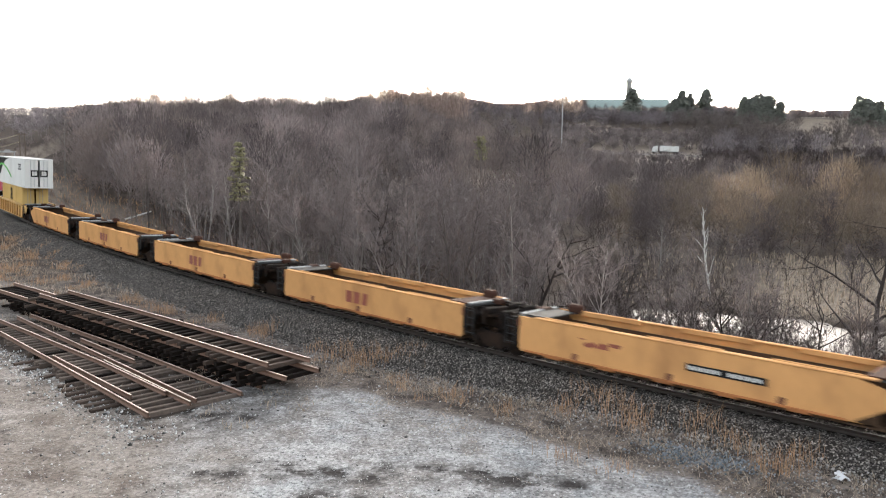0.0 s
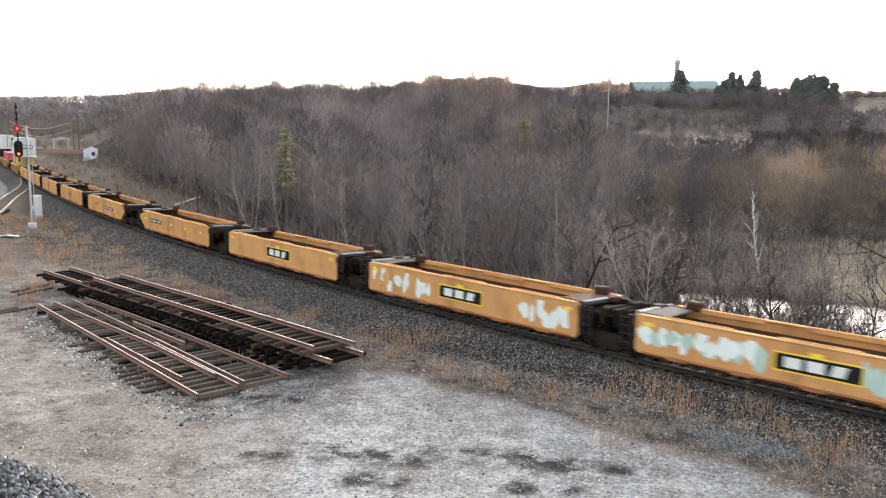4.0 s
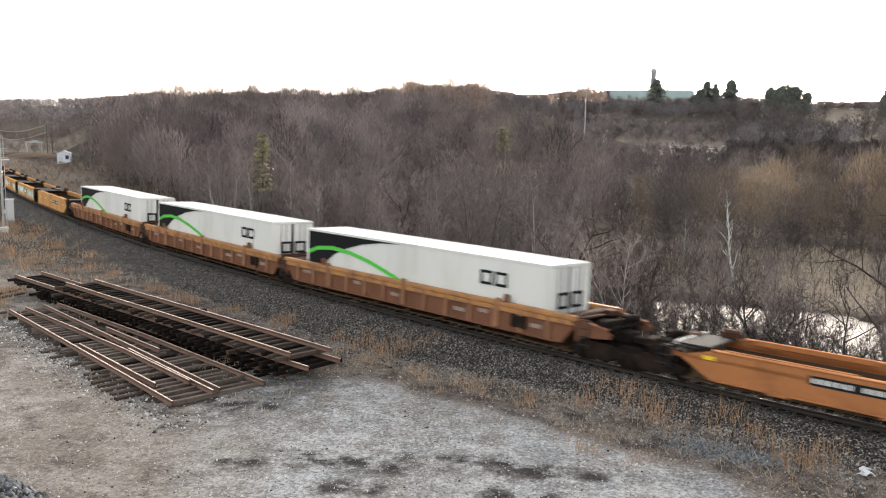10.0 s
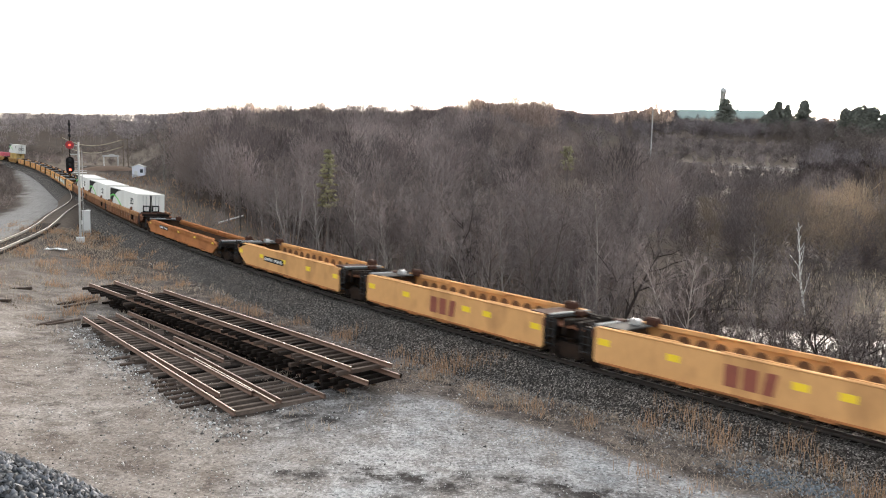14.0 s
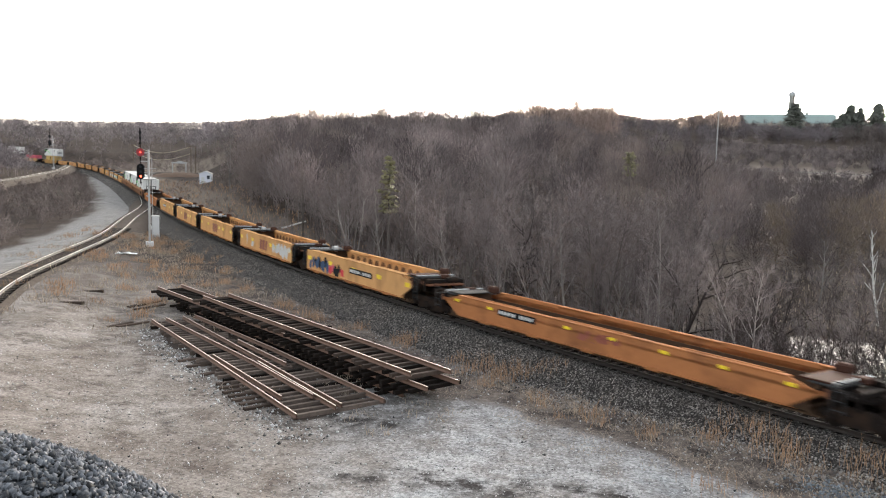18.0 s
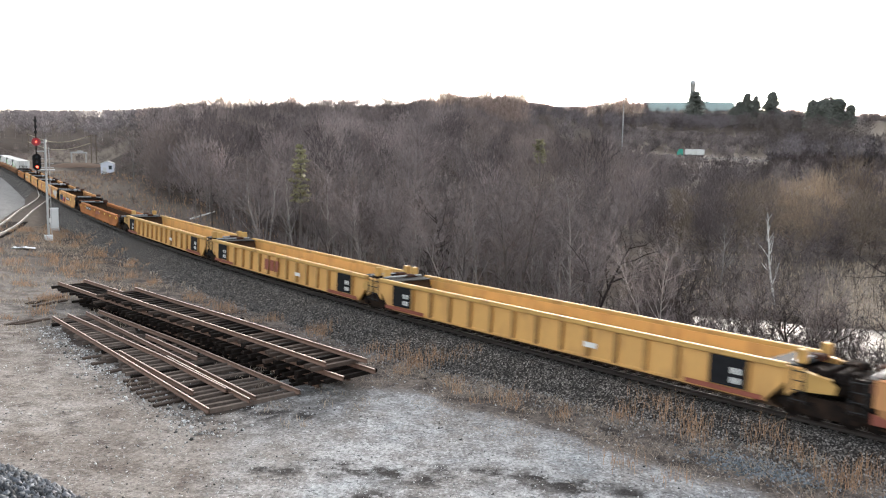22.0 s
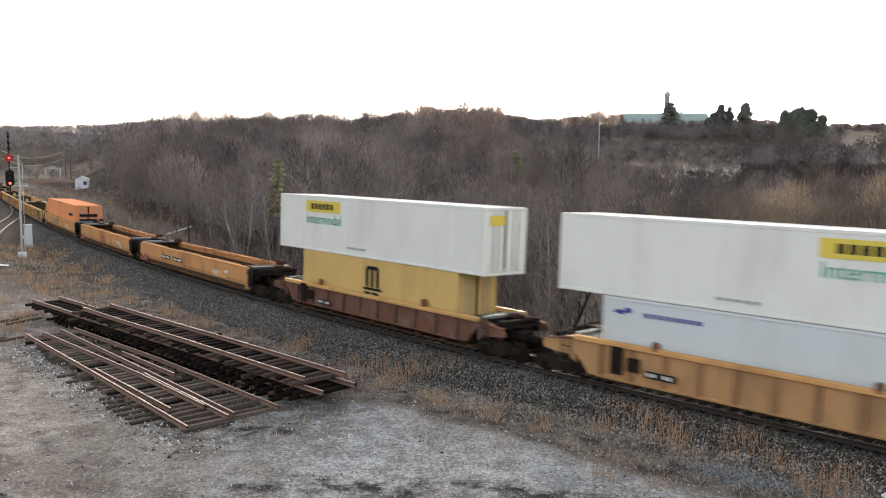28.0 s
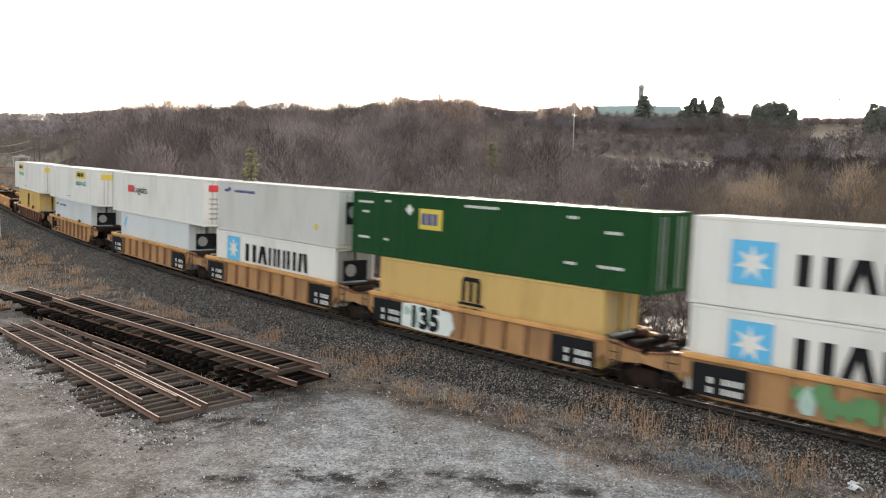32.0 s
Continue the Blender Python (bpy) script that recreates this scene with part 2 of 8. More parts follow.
# building blocks
class Geo:
    """Collects vertices and faces of one mesh."""

    def __init__(self):
        self.v, self.f = [], []

    def add(self, verts, faces):
        k = len(self.v)
        self.v += [tuple(p) for p in verts]
        self.f += [tuple(k + i for i in q) for q in faces]
        return self

    def box(self, c, s, bevel=0.0, m=None):
        """A box about c with the sizes s; bevel cuts its edges."""
        x, y, z = (q / 2 for q in s)
        e = min(bevel, x * 0.9, y * 0.9, z * 0.9)
        if e <= 0:
            vs = [(i * x, j * y, k * z) for k in (-1, 1) for j in (-1, 1) for i in (-1, 1)]
            fs = [(0, 2, 3, 1), (4, 5, 7, 6), (0, 1, 5, 4), (2, 6, 7, 3), (0, 4, 6, 2), (1, 3, 7, 5)]
        else:
            vs, fs, at = [], [], {}
            for k in (-1, 1):
                for j in (-1, 1):
                    for i in (-1, 1):
                        for a in range(3):
                            at[i, j, k, a] = len(vs)
                            d = [x - e, y - e, z - e]
                            d[a] += e
                            vs.append((i * d[0], j * d[1], k * d[2]))
            for s1 in (-1, 1):
                fs.append(tuple(at[s1, j, k, 0] for j, k in ((-1, -1), (1, -1), (1, 1), (-1, 1))))
                fs.append(tuple(at[i, s1, k, 1] for i, k in ((-1, -1), (1, -1), (1, 1), (-1, 1))))
                fs.append(tuple(at[i, j, s1, 2] for i, j in ((-1, -1), (1, -1), (1, 1), (-1, 1))))
            for p in (-1, 1):
                for q in (-1, 1):
                    fs.append((at[-1, p, q, 1], at[1, p, q, 1], at[1, p, q, 2], at[-1, p, q, 2]))
                    fs.append((at[p, -1, q, 0], at[p, 1, q, 0], at[p, 1, q, 2], at[p, -1, q, 2]))
                    fs.append((at[p, q, -1, 0], at[p, q, 1, 0], at[p, q, 1, 1], at[p, q, -1, 1]))
            for key in {k[:3] for k in at}:
                fs.append(tuple(at[(*key, a)] for a in range(3)))
        mm = (m or Matrix()).to_4x4()
        return self.add([mm @ (Vector(v) + Vector(c)) for v in vs], fs)

    def tube(self, p0, p1, r0, r1=None, n=8, caps=True):
        r1 = r0 if r1 is None else r1
        p0, p1 = Vector(p0), Vector(p1)
        d = (p1 - p0).normalized()
        u = d.orthogonal().normalized()
        w = d.cross(u)
        vs = [p + (u * math.cos(2 * math.pi * i / n) + w * math.sin(2 * math.pi * i / n)) * r for p, r in ((p0, r0), (p1, r1)) for i in range(n)]
        fs = [(i, (i + 1) % n, n + (i + 1) % n, n + i) for i in range(n)]
        if caps:
            fs += [tuple(reversed(range(n))), tuple(range(n, 2 * n))]
        return self.add(vs, fs)

    def prism(self, outline, y0, y1):
        """An outline in x and z, thickened from y0 to y1."""
        n = len(outline)
        vs = [(x, y0, z) for x, z in outline] + [(x, y1, z) for x, z in outline]
        fs = [(i, (i + 1) % n, n + (i + 1) % n, n + i) for i in range(n)]
        return self.add(vs, fs + [tuple(reversed(range(n))), tuple(range(n, 2 * n))])

    def mesh(self, name, mat):
        me = bpy.data.meshes.new(name)
        me.from_pydata(self.v, [], self.f)
        bm = bmesh.new()
        bm.from_mesh(me)
        bmesh.ops.recalc_face_normals(bm, faces=bm.faces)
        bm.to_mesh(me)
        bm.free()
        me.materials.append(mat)
        return me


def tri_mesh(name, verts, tris, mat):
    me = bpy.data.meshes.new(name)
    me.vertices.add(len(verts))
    me.vertices.foreach_set("co", np.asarray(verts, np.float32).ravel())
    k = np.asarray(tris, np.int32)
    n = k.shape[1]
    me.loops.add(k.size)
    me.loops.foreach_set("vertex_index", k.ravel())
    me.polygons.add(len(k))
    me.polygons.foreach_set("loop_start", np.arange(0, k.size, n, dtype=np.int32))
    me.update(calc_edges=True)
    me.validate()
    me.materials.append(mat)
    return me


def thing(name, label, category, group="", kind="", m=None):
    ob = new(name)
    if m is not None:
        ob.matrix_basis = m
    return tagged(ob, label, category, group, kind)


def part(name, geo, mat, parent, label="", m=None):
    """One mesh under a thing or a part; geo may be a Geo or a mesh that is shared."""
    ob = new(name, geo.mesh(name, mat) if isinstance(geo, Geo) else geo)
    ob.parent = parent
    if m is not None:
        ob.matrix_basis = m
    return tagged(ob, label)


# the main line: a curve by its bend along its length, seen from the bank
STEP = 0.5
ALONG = np.arange(-200.0, 620.0, STEP)
BEND = np.interp(ALONG, [-200, -60, 0, 40, 80, 120, 180, 260, 330, 620], [0.0, 0.0037, 0.0032, 0.00265, 0.00111, 0.00022, -0.00035, -0.0014, -0.0028, -0.0028])
HEAD = np.cumsum(BEND) * STEP
ZERO = int(np.argmin(abs(ALONG)))
HEAD += 0.7545 - HEAD[ZERO]
LINE_X = np.cumsum(-np.cos(HEAD)) * STEP
LINE_Y = np.cumsum(np.sin(HEAD)) * STEP
LINE_X += 2.525 - LINE_X[ZERO]
LINE_Y += 33.889 - LINE_Y[ZERO]
LINE_Z = 0.012 * np.clip(ALONG - 210, 0, None) ** 1.5 / (40 + np.clip(ALONG - 210, 0, None)) ** 0.5
CANT = 0.034


def on_line(s):
    return Vector((np.interp(s, ALONG, LINE_X), np.interp(s, ALONG, LINE_Y), np.interp(s, ALONG, LINE_Z)))


def line_pose(s, half=6.0, lean=CANT):
    """x along the line, y to the bank's side, z up."""
    a, b = on_line(s - half), on_line(s + half)
    fwd = (b - a).normalized()
    left = Vector((0, 0, 1)).cross(fwd).normalized()
    up = fwd.cross(left)
    m = Matrix((fwd, left, up)).transposed().to_4x4()
    m.translation = (a + b) / 2
    return m @ Matrix.Rotation(lean, 4, "X")


def line_offset(x, y):
    """Distance from the line, positive on the bank's side, and the place along it."""
    pick = slice(0, None, 4)
    px, py, hd = LINE_X[pick], LINE_Y[pick], HEAD[pick]
    near = np.empty(x.shape, int)
    flat_x, flat_y = x.ravel(), y.ravel()
    out = near.ravel()
    for i in range(0, len(flat_x), 20000):
        j = slice(i, i + 20000)
        out[j] = np.argmin((flat_x[j, None] - px) ** 2 + (flat_y[j, None] - py) ** 2, axis=1)
    near = out.reshape(x.shape)
    qx, qy, hq = x - px[near], y - py[near], hd[near]
    u = np.clip(qy * np.sin(hq) - qx * np.cos(hq), -1.2, 1.2)
    return qx * -np.sin(hq) + qy * -np.cos(hq), ALONG[pick][near] + u


def beside(s, d):
    """A point d metres to the bank's side of the line, s metres along it."""
    h = np.interp(s, ALONG, HEAD)
    return np.interp(s, ALONG, LINE_X) - d * math.sin(h), np.interp(s, ALONG, LINE_Y) - d * math.cos(h)


# the lie of the land beyond the line, by bearing from the bank and distance
FAR = [30, 60, 90, 120, 160, 210, 270, 340, 420, 520, 680, 900, 1400, 4000]
LAND = [
    (-38, [-1, -1, -1, -0.5, 0, 0.5, 1, 2, 4, 9, 18, 29]),
    (-27, [-1, -1, -1, -1, -1, -1, -0.8, 0.5, 4, 9, 20, 31]),
    (-22, [-1, -1.2, -1.8, -2, -1, 1.5, 6, 12, 18, 19, 22, 28]),
    (-8, [-2, -4, -5, -4.5, -1, 5, 11.5, 20, 22.5, 23.5, 25, 36]),
    (3, [-3, -5, -6.0, -6, -4, 0, 2.5, 4.5, 6.5, 20, 39, 45]),
    (15, [-3, -5.5, -6.1, -5.9, -5.4, -4, -0.5, 3, 5.5, 14.5, 32.5, 41]),
    (28, [-3.5, -6, -6.1, -5.9, -5.4, -4.4, -1, 4, 8, 14, 29, 48]),
]
LAND = [(-70, LAND[0][1])] + LAND + [(70, LAND[-1][1])]
LAND = [(bearing, heights + [32, 40]) for bearing, heights in LAND]


SIDING_X, SIDING_Y = [-24, -30.5, -36.5, -40.5, -47, -56, -64, -75], [22, 35, 46.5, 57, 74.5, 93.5, 109, 130]


def hash_noise(x, y, scale, seed):
    """Smooth uneven ground, between -1 and 1."""
    rng = np.random.RandomState(seed)
    out = np.zeros_like(x)
    for k in range(6):
        a, p = rng.uniform(0, math.pi * 2, 2)
        w = rng.uniform(0.6, 1.8) / scale * 2 * math.pi
        out += np.sin((x * math.cos(a) + y * math.sin(a)) * w + p)
    return out / 4


def smooth(a, b, q):
    q = np.clip((q - a) / (b - a), 0, 1)
    return q * q * (3 - 2 * q)


def soil_foot(s, d):
    """Height of the weedy soil that has crept up the ballast on the bank's side."""
    start = np.interp(s, [-44, -12, -2, 8, 20], [2.3, 2.35, 2.75, 3.2, 3.4])
    return np.maximum(-0.2 - (start - 1.8) * 0.589 + 0.02 - (d - start) * 0.27, -1.12)


def land(x, y):
    x, y = np.atleast_1d(np.asarray(x, float)), np.atleast_1d(np.asarray(y, float))
    r, az = np.hypot(x, y), np.degrees(np.arctan2(x, y))
    cols = np.array([np.interp(r, FAR, p) for _, p in LAND])
    knots = np.array([a for a, _ in LAND])
    i = np.clip(np.searchsorted(knots, az) - 1, 0, len(knots) - 2)
    u = smooth(0, 1, (az - knots[i]) / (knots[i + 1] - knots[i]))
    grid = np.arange(x.size).reshape(x.shape)
    z = cols[i, grid] * (1 - u) + cols[i + 1, grid] * u if x.ndim == 1 else np.take_along_axis(cols, i[None], 0)[0] * (1 - u) + np.take_along_axis(cols, i[None] + 1, 0)[0] * u
    z = z + hash_noise(x, y, 45, 3) * 0.5 * smooth(60, 140, r) + hash_noise(x, y, 130, 4) * 1.2 * smooth(150, 400, r)
    # the pond's basin
    z = z - 1.7 * smooth(11.5, 14.5, az) * (1 - smooth(50, 60, az)) * smooth(46, 52, r) * (1 - smooth(75.5, 79, r + hash_noise(x, y, 14, 8) * 2))
    d, s = line_offset(x, y)
    behind = (y < -5) | (np.abs(az) > 75)
    yard = -1.05 + hash_noise(x, y, 7, 5) * 0.04 + hash_noise(x, y, 22, 6) * 0.06
    # the high bank on which the camera stands
    yard = yard + 7.7 * (1 - smooth(2.5, 7.5, r)) + 6 * smooth(-3, -25, y)
    line_z = np.interp(s, ALONG, LINE_Z)
    wide = smooth(150, 330, s) * 30
    side = smooth(-5 - wide, -17 - wide, d)
    z = np.where(d > 0, yard + line_z, (-1.0 + line_z) * (1 - side) + z * side)
    far_left = smooth(12, 60, d) * smooth(60, 140, r)
    z = np.where((d > 0) & ~behind, z + far_left * (0.6 + hash_noise(x, y, 30, 7) * 0.8 + 0.012 * (r - 60)), z)
    # the branch track's low fill
    beside_branch = np.abs(x - np.interp(y, SIDING_Y, SIDING_X)) * 0.91
    fill = (1 - smooth(2.2, 8.5, beside_branch)) * smooth(4.5, 9.0, d) * (y > 12) * (1 - smooth(118, 132, y))
    z = z + np.clip(-0.36 - z, 0, None) * fill
    foot = smooth(4.2, 5.6, np.abs(d))
    z = (-1.12 + line_z) * (1 - foot) + z * foot
    soil = soil_foot(s, d) + line_z + hash_noise(x, y, 3.4, 73) * 0.035
    return np.where((d > 1.9) & (d < 7) & (s > -70) & (s < 110), np.maximum(z, soil), z)


m_bark_pale = material("pale_grey_bark", (0.21, 0.19, 0.178), 0.9, vary=0.4, grain=1, grain2=8, island=0.5, rand=0.35, tree_tone=True)
m_twig_dark = material("dark_brown_twigs", (0.12, 0.1, 0.099), 0.9, vary=0.25, grain=0.2, grain2=2, island=0.22, tree_tone=True)
m_twig_rose = material("rosy_grey_twigs", (0.23, 0.19, 0.184), 0.9, vary=0.25, grain=0.2, grain2=2, island=0.22, tree_tone=True)
# glow of the sky behind the crest put into these twigs as peach
m_twig_crest = material("backlit_peach_crest_twigs", (0.26, 0.2, 0.175), 0.9, vary=0.25, grain=0.1, grain2=1, island=0.5, tree_tone=True)
m_twig_tip = material("backlit_peach_treetop_twigs", (0.5, 0.38, 0.31), 0.9, vary=0.25, grain=0.1, grain2=1, island=0.3, tree_tone=True)
# distance haze put into the twig colour as a paler grey
m_twig_haze = material("haze_paled_twigs", (0.215, 0.188, 0.19), 0.9, vary=0.2, grain=0.1, grain2=1, island=0.12, tree_tone=True)
m_twig_black = material("blackish_twigs", (0.07, 0.058, 0.055), 0.9, vary=0.25, grain=0.2, grain2=2, island=0.6)
m_twig_thicket = material("dark_brown_thicket_twigs", (0.085, 0.069, 0.067), 0.9, vary=0.25, grain=0.2, grain2=2, island=0.3, tree_tone=True)
m_twig_slope = material("grey_brown_slope_twigs", (0.118, 0.1, 0.094), 0.9, vary=0.25, grain=0.1, grain2=1, island=0.22, tree_tone=True)
m_bark_black = material("blackish_bark", (0.04, 0.033, 0.031), 0.9, vary=0.4, grain=1, grain2=8)
m_truck.node_tree.nodes["Principled BSDF"].inputs["Roughness"].default_value = 0.9
m_rustdark = material("dark_red_rust", (0.062, 0.032, 0.024), 0.85, vary=0.3, grain=2, grain2=12)
for m in (m_truck, m_floor, m_black, m_grating, m_green, m_rustdark):
    m.node_tree.nodes["Principled BSDF"].inputs["Specular IOR Level"].default_value = 0.03
for m in (m_orange, m_ochre, m_white, m_grey_white, m_paleblue, m_yellow, m_peach, m_tan, m_worn, m_rusty, m_darkcar):
    m.node_tree.nodes["Principled BSDF"].inputs["Specular IOR Level"].default_value = 0.02
    m.node_tree.nodes["Principled BSDF"].inputs["Roughness"].default_value = 0.85
m_brown = material("grimy_brown_orange_car_paint", (0.42, 0.225, 0.095), 0.65, vary=0.3, grain=0.8, grain2=9, dirt=(0.12, 0.07, 0.045), dirt_amount=0.6, dirt_scale=0.9, stretch=(1, 1, 0.4))
# purplish haze over the hill put into the twigs' own colour
m_twig_hill = material("haze_tinted_twigs", (0.165, 0.144, 0.15), 0.9, vary=0.25, grain=0.1, grain2=1, island=0.22, tree_tone=True)


# the gravel lane beside the branch track, and the far loop's line
LANE_X, LANE_Y = [-28, -34, -41.5, -46.6, -54.6, -68.5, -85, -99, -123, -157], [20, 33, 48, 61.6, 81, 111, 138, 160, 195, 245]
LOOP_X, LOOP_Y = [-96, -118, -138, -165, -196], [96, 146, 186, 236, 286]


# ground: one sheet from the bank to the horizon, finer where the camera looks
bearings = np.radians(np.concatenate([np.arange(-180, -50, 6.0), np.arange(-50, 44, 0.36), np.arange(44, 178, 6.0), [180.0]]))
ranges = np.concatenate([[0.0, 1.5, 3, 4, 5, 6, 7, 9, 11, 13, 14.5], np.arange(15.5, 62, 0.3), 62 * 1.031 ** np.arange(1, 138)])
A, R = np.meshgrid(bearings, ranges, indexing="ij")
GX, GY = R * np.sin(A), R * np.cos(A)
GZ = land(GX, GY)
ni, nj = GX.shape
quad = (np.arange(ni - 1)[:, None] * nj + np.arange(nj - 1)[None]).ravel()
quads = np.stack([quad, quad + nj, quad + nj + 1, quad + 1], 1)
m_ground = bpy.data.materials.new("yard_earth_gravel_and_dead_grass")
ground_mesh = tri_mesh("ground", np.stack([GX, GY, GZ], -1).reshape(-1, 3), quads, m_ground)
off, at_s = line_offset(GX, GY)
wob = hash_noise(GX, GY, 9, 11) * 1.2 + hash_noise(GX, GY, 3.5, 12) * 0.5
# pale driven gravel, tan earth, dead grass and damp dark patches, by where wheels and feet go
gravel_edge = np.interp(at_s, [-20, -8, -2, 2, 6, 12, 20], [5.5, 5.6, 5.9, 6.3, 8.5, 13, 15])
drive = smooth(-0.6, 0.8, off - gravel_edge + wob * 0.8 + hash_noise(GX, GY, 1.7, 15) * 0.35) * smooth(-13, -4, GX + 0.35 * (GY - 28) + wob)
# dark soil round the old track panels
pu = ((GX + 20.78) * 15.28 - (GY - 43.5) * 13.55) / 20.42
pv = ((GX + 20.78) * 13.55 + (GY - 43.5) * 15.28) / 20.42
soil = smooth(-8.5, -6, pu + wob) * (1 - smooth(19.5, 23, pu + wob)) * smooth(-6.6, -4.2, pv + wob * 0.5) * (1 - smooth(1.6, 4.6, pv + wob))
pool = hash_noise(GX, GY, 1.6, 13) * 0.3 + wob * 0.15
damp = np.zeros_like(GX)
for qx, qy, rx, ry in ((-4.2, 23.1, 2.3, 0.6), (-1.4, 22.5, 1.9, 0.55), (-3.0, 21.2, 1.5, 0.5), (0.6, 23.1, 2.5, 0.36), (2.2, 22.3, 2.3, 0.5), (1.4, 20.9, 2.0, 0.55), (-6.6, 22.8, 1.2, 0.4), (-8.0, 27.8, 2.0, 0.9)):
    damp = np.maximum(damp, smooth(0.3, 0.75, np.exp(-(((GX - qx) / rx) ** 2 + ((GY - qy + 0.12 * (GX - qx)) / ry) ** 2)) + pool))
for qx, qy, rx, ry in ((-3.4, 22.8, 3.4, 0.9), (1.4, 22.5, 3.2, 1.0)):
    damp = np.maximum(damp, 0.5 * smooth(0.25, 0.8, np.exp(-(((GX - qx) / rx) ** 2 + ((GY - qy + 0.12 * (GX - qx)) / ry) ** 2)) + pool * 0.5))
brown = 0.62 * smooth(36, 46, R) * smooth(13, 19, -np.degrees(A)) * (off > 3.5) * smooth(-0.5, 0.6, hash_noise(GX, GY, 12, 14) + pool)
soil = np.maximum(soil, brown)
damp = np.maximum(damp, soil * 0.42)
weedy = smooth(1.6, 2.0, off) * (1 - smooth(-0.6, 0.6, off - np.minimum(gravel_edge, 8.5) + wob * 0.6))
wild = np.where(off < -4, 1.0, smooth(45, 90, np.hypot(GX, GY)))
shore = (0.35 + 0.65 * smooth(20, 23, np.degrees(A))) * smooth(12, 16, np.degrees(A)) * smooth(76, 80, R) * (1 - smooth(112, 124, R + wob * 2)) * (off < -10)
shore = np.maximum(shore, 0.14 * smooth(6.5, 8, np.degrees(A)) * (1 - smooth(16, 17.5, np.degrees(A))) * smooth(400, 425, R) * (1 - smooth(540, 565, R)))
shore = np.maximum(shore, 0.36 * smooth(22, 23, np.degrees(A)) * (1 - smooth(45, 50, np.degrees(A))) * smooth(535, 560, R) * (1 - smooth(670, 680, R)))
shore = np.maximum(shore, 0.55 * smooth(5, 7, -off) * (1 - smooth(15, 20, -off)) * (at_s > 20) * (at_s < 330))
field = smooth(24, 25.5, -np.degrees(A)) * (1 - smooth(30, 32, -np.degrees(A))) * smooth(330, 345, R) * (1 - smooth(405, 425, R))
shore = np.maximum(shore, 0.8 * field)
lx = np.interp(np.linspace(0, 9, 200), range(10), LANE_X)
ly = np.interp(np.linspace(0, 9, 200), range(10), LANE_Y)
lane_d = np.full(GX.shape, 99.0)
for qx, qy in zip(lx, ly):
    lane_d = np.minimum(lane_d, np.hypot(GX - qx, GY - qy))
lane = 1 - smooth(1.7, 4.3, lane_d + wob * 0.8)
wild = wild * (1 - lane)
for nm, val in (("lane", lane), ("drive", drive), ("damp", damp), ("weedy", weedy), ("wild", wild), ("meadow", shore)):
    ground_mesh.attributes.new(nm, "FLOAT", "POINT").data.foreach_set("value", np.asarray(val, np.float32).ravel())
for p in ground_mesh.polygons:
    p.use_smooth = True
tagged(new("ground", ground_mesh), "grey gravel yard with tan earth and dead grass", "ground", kind="structure")


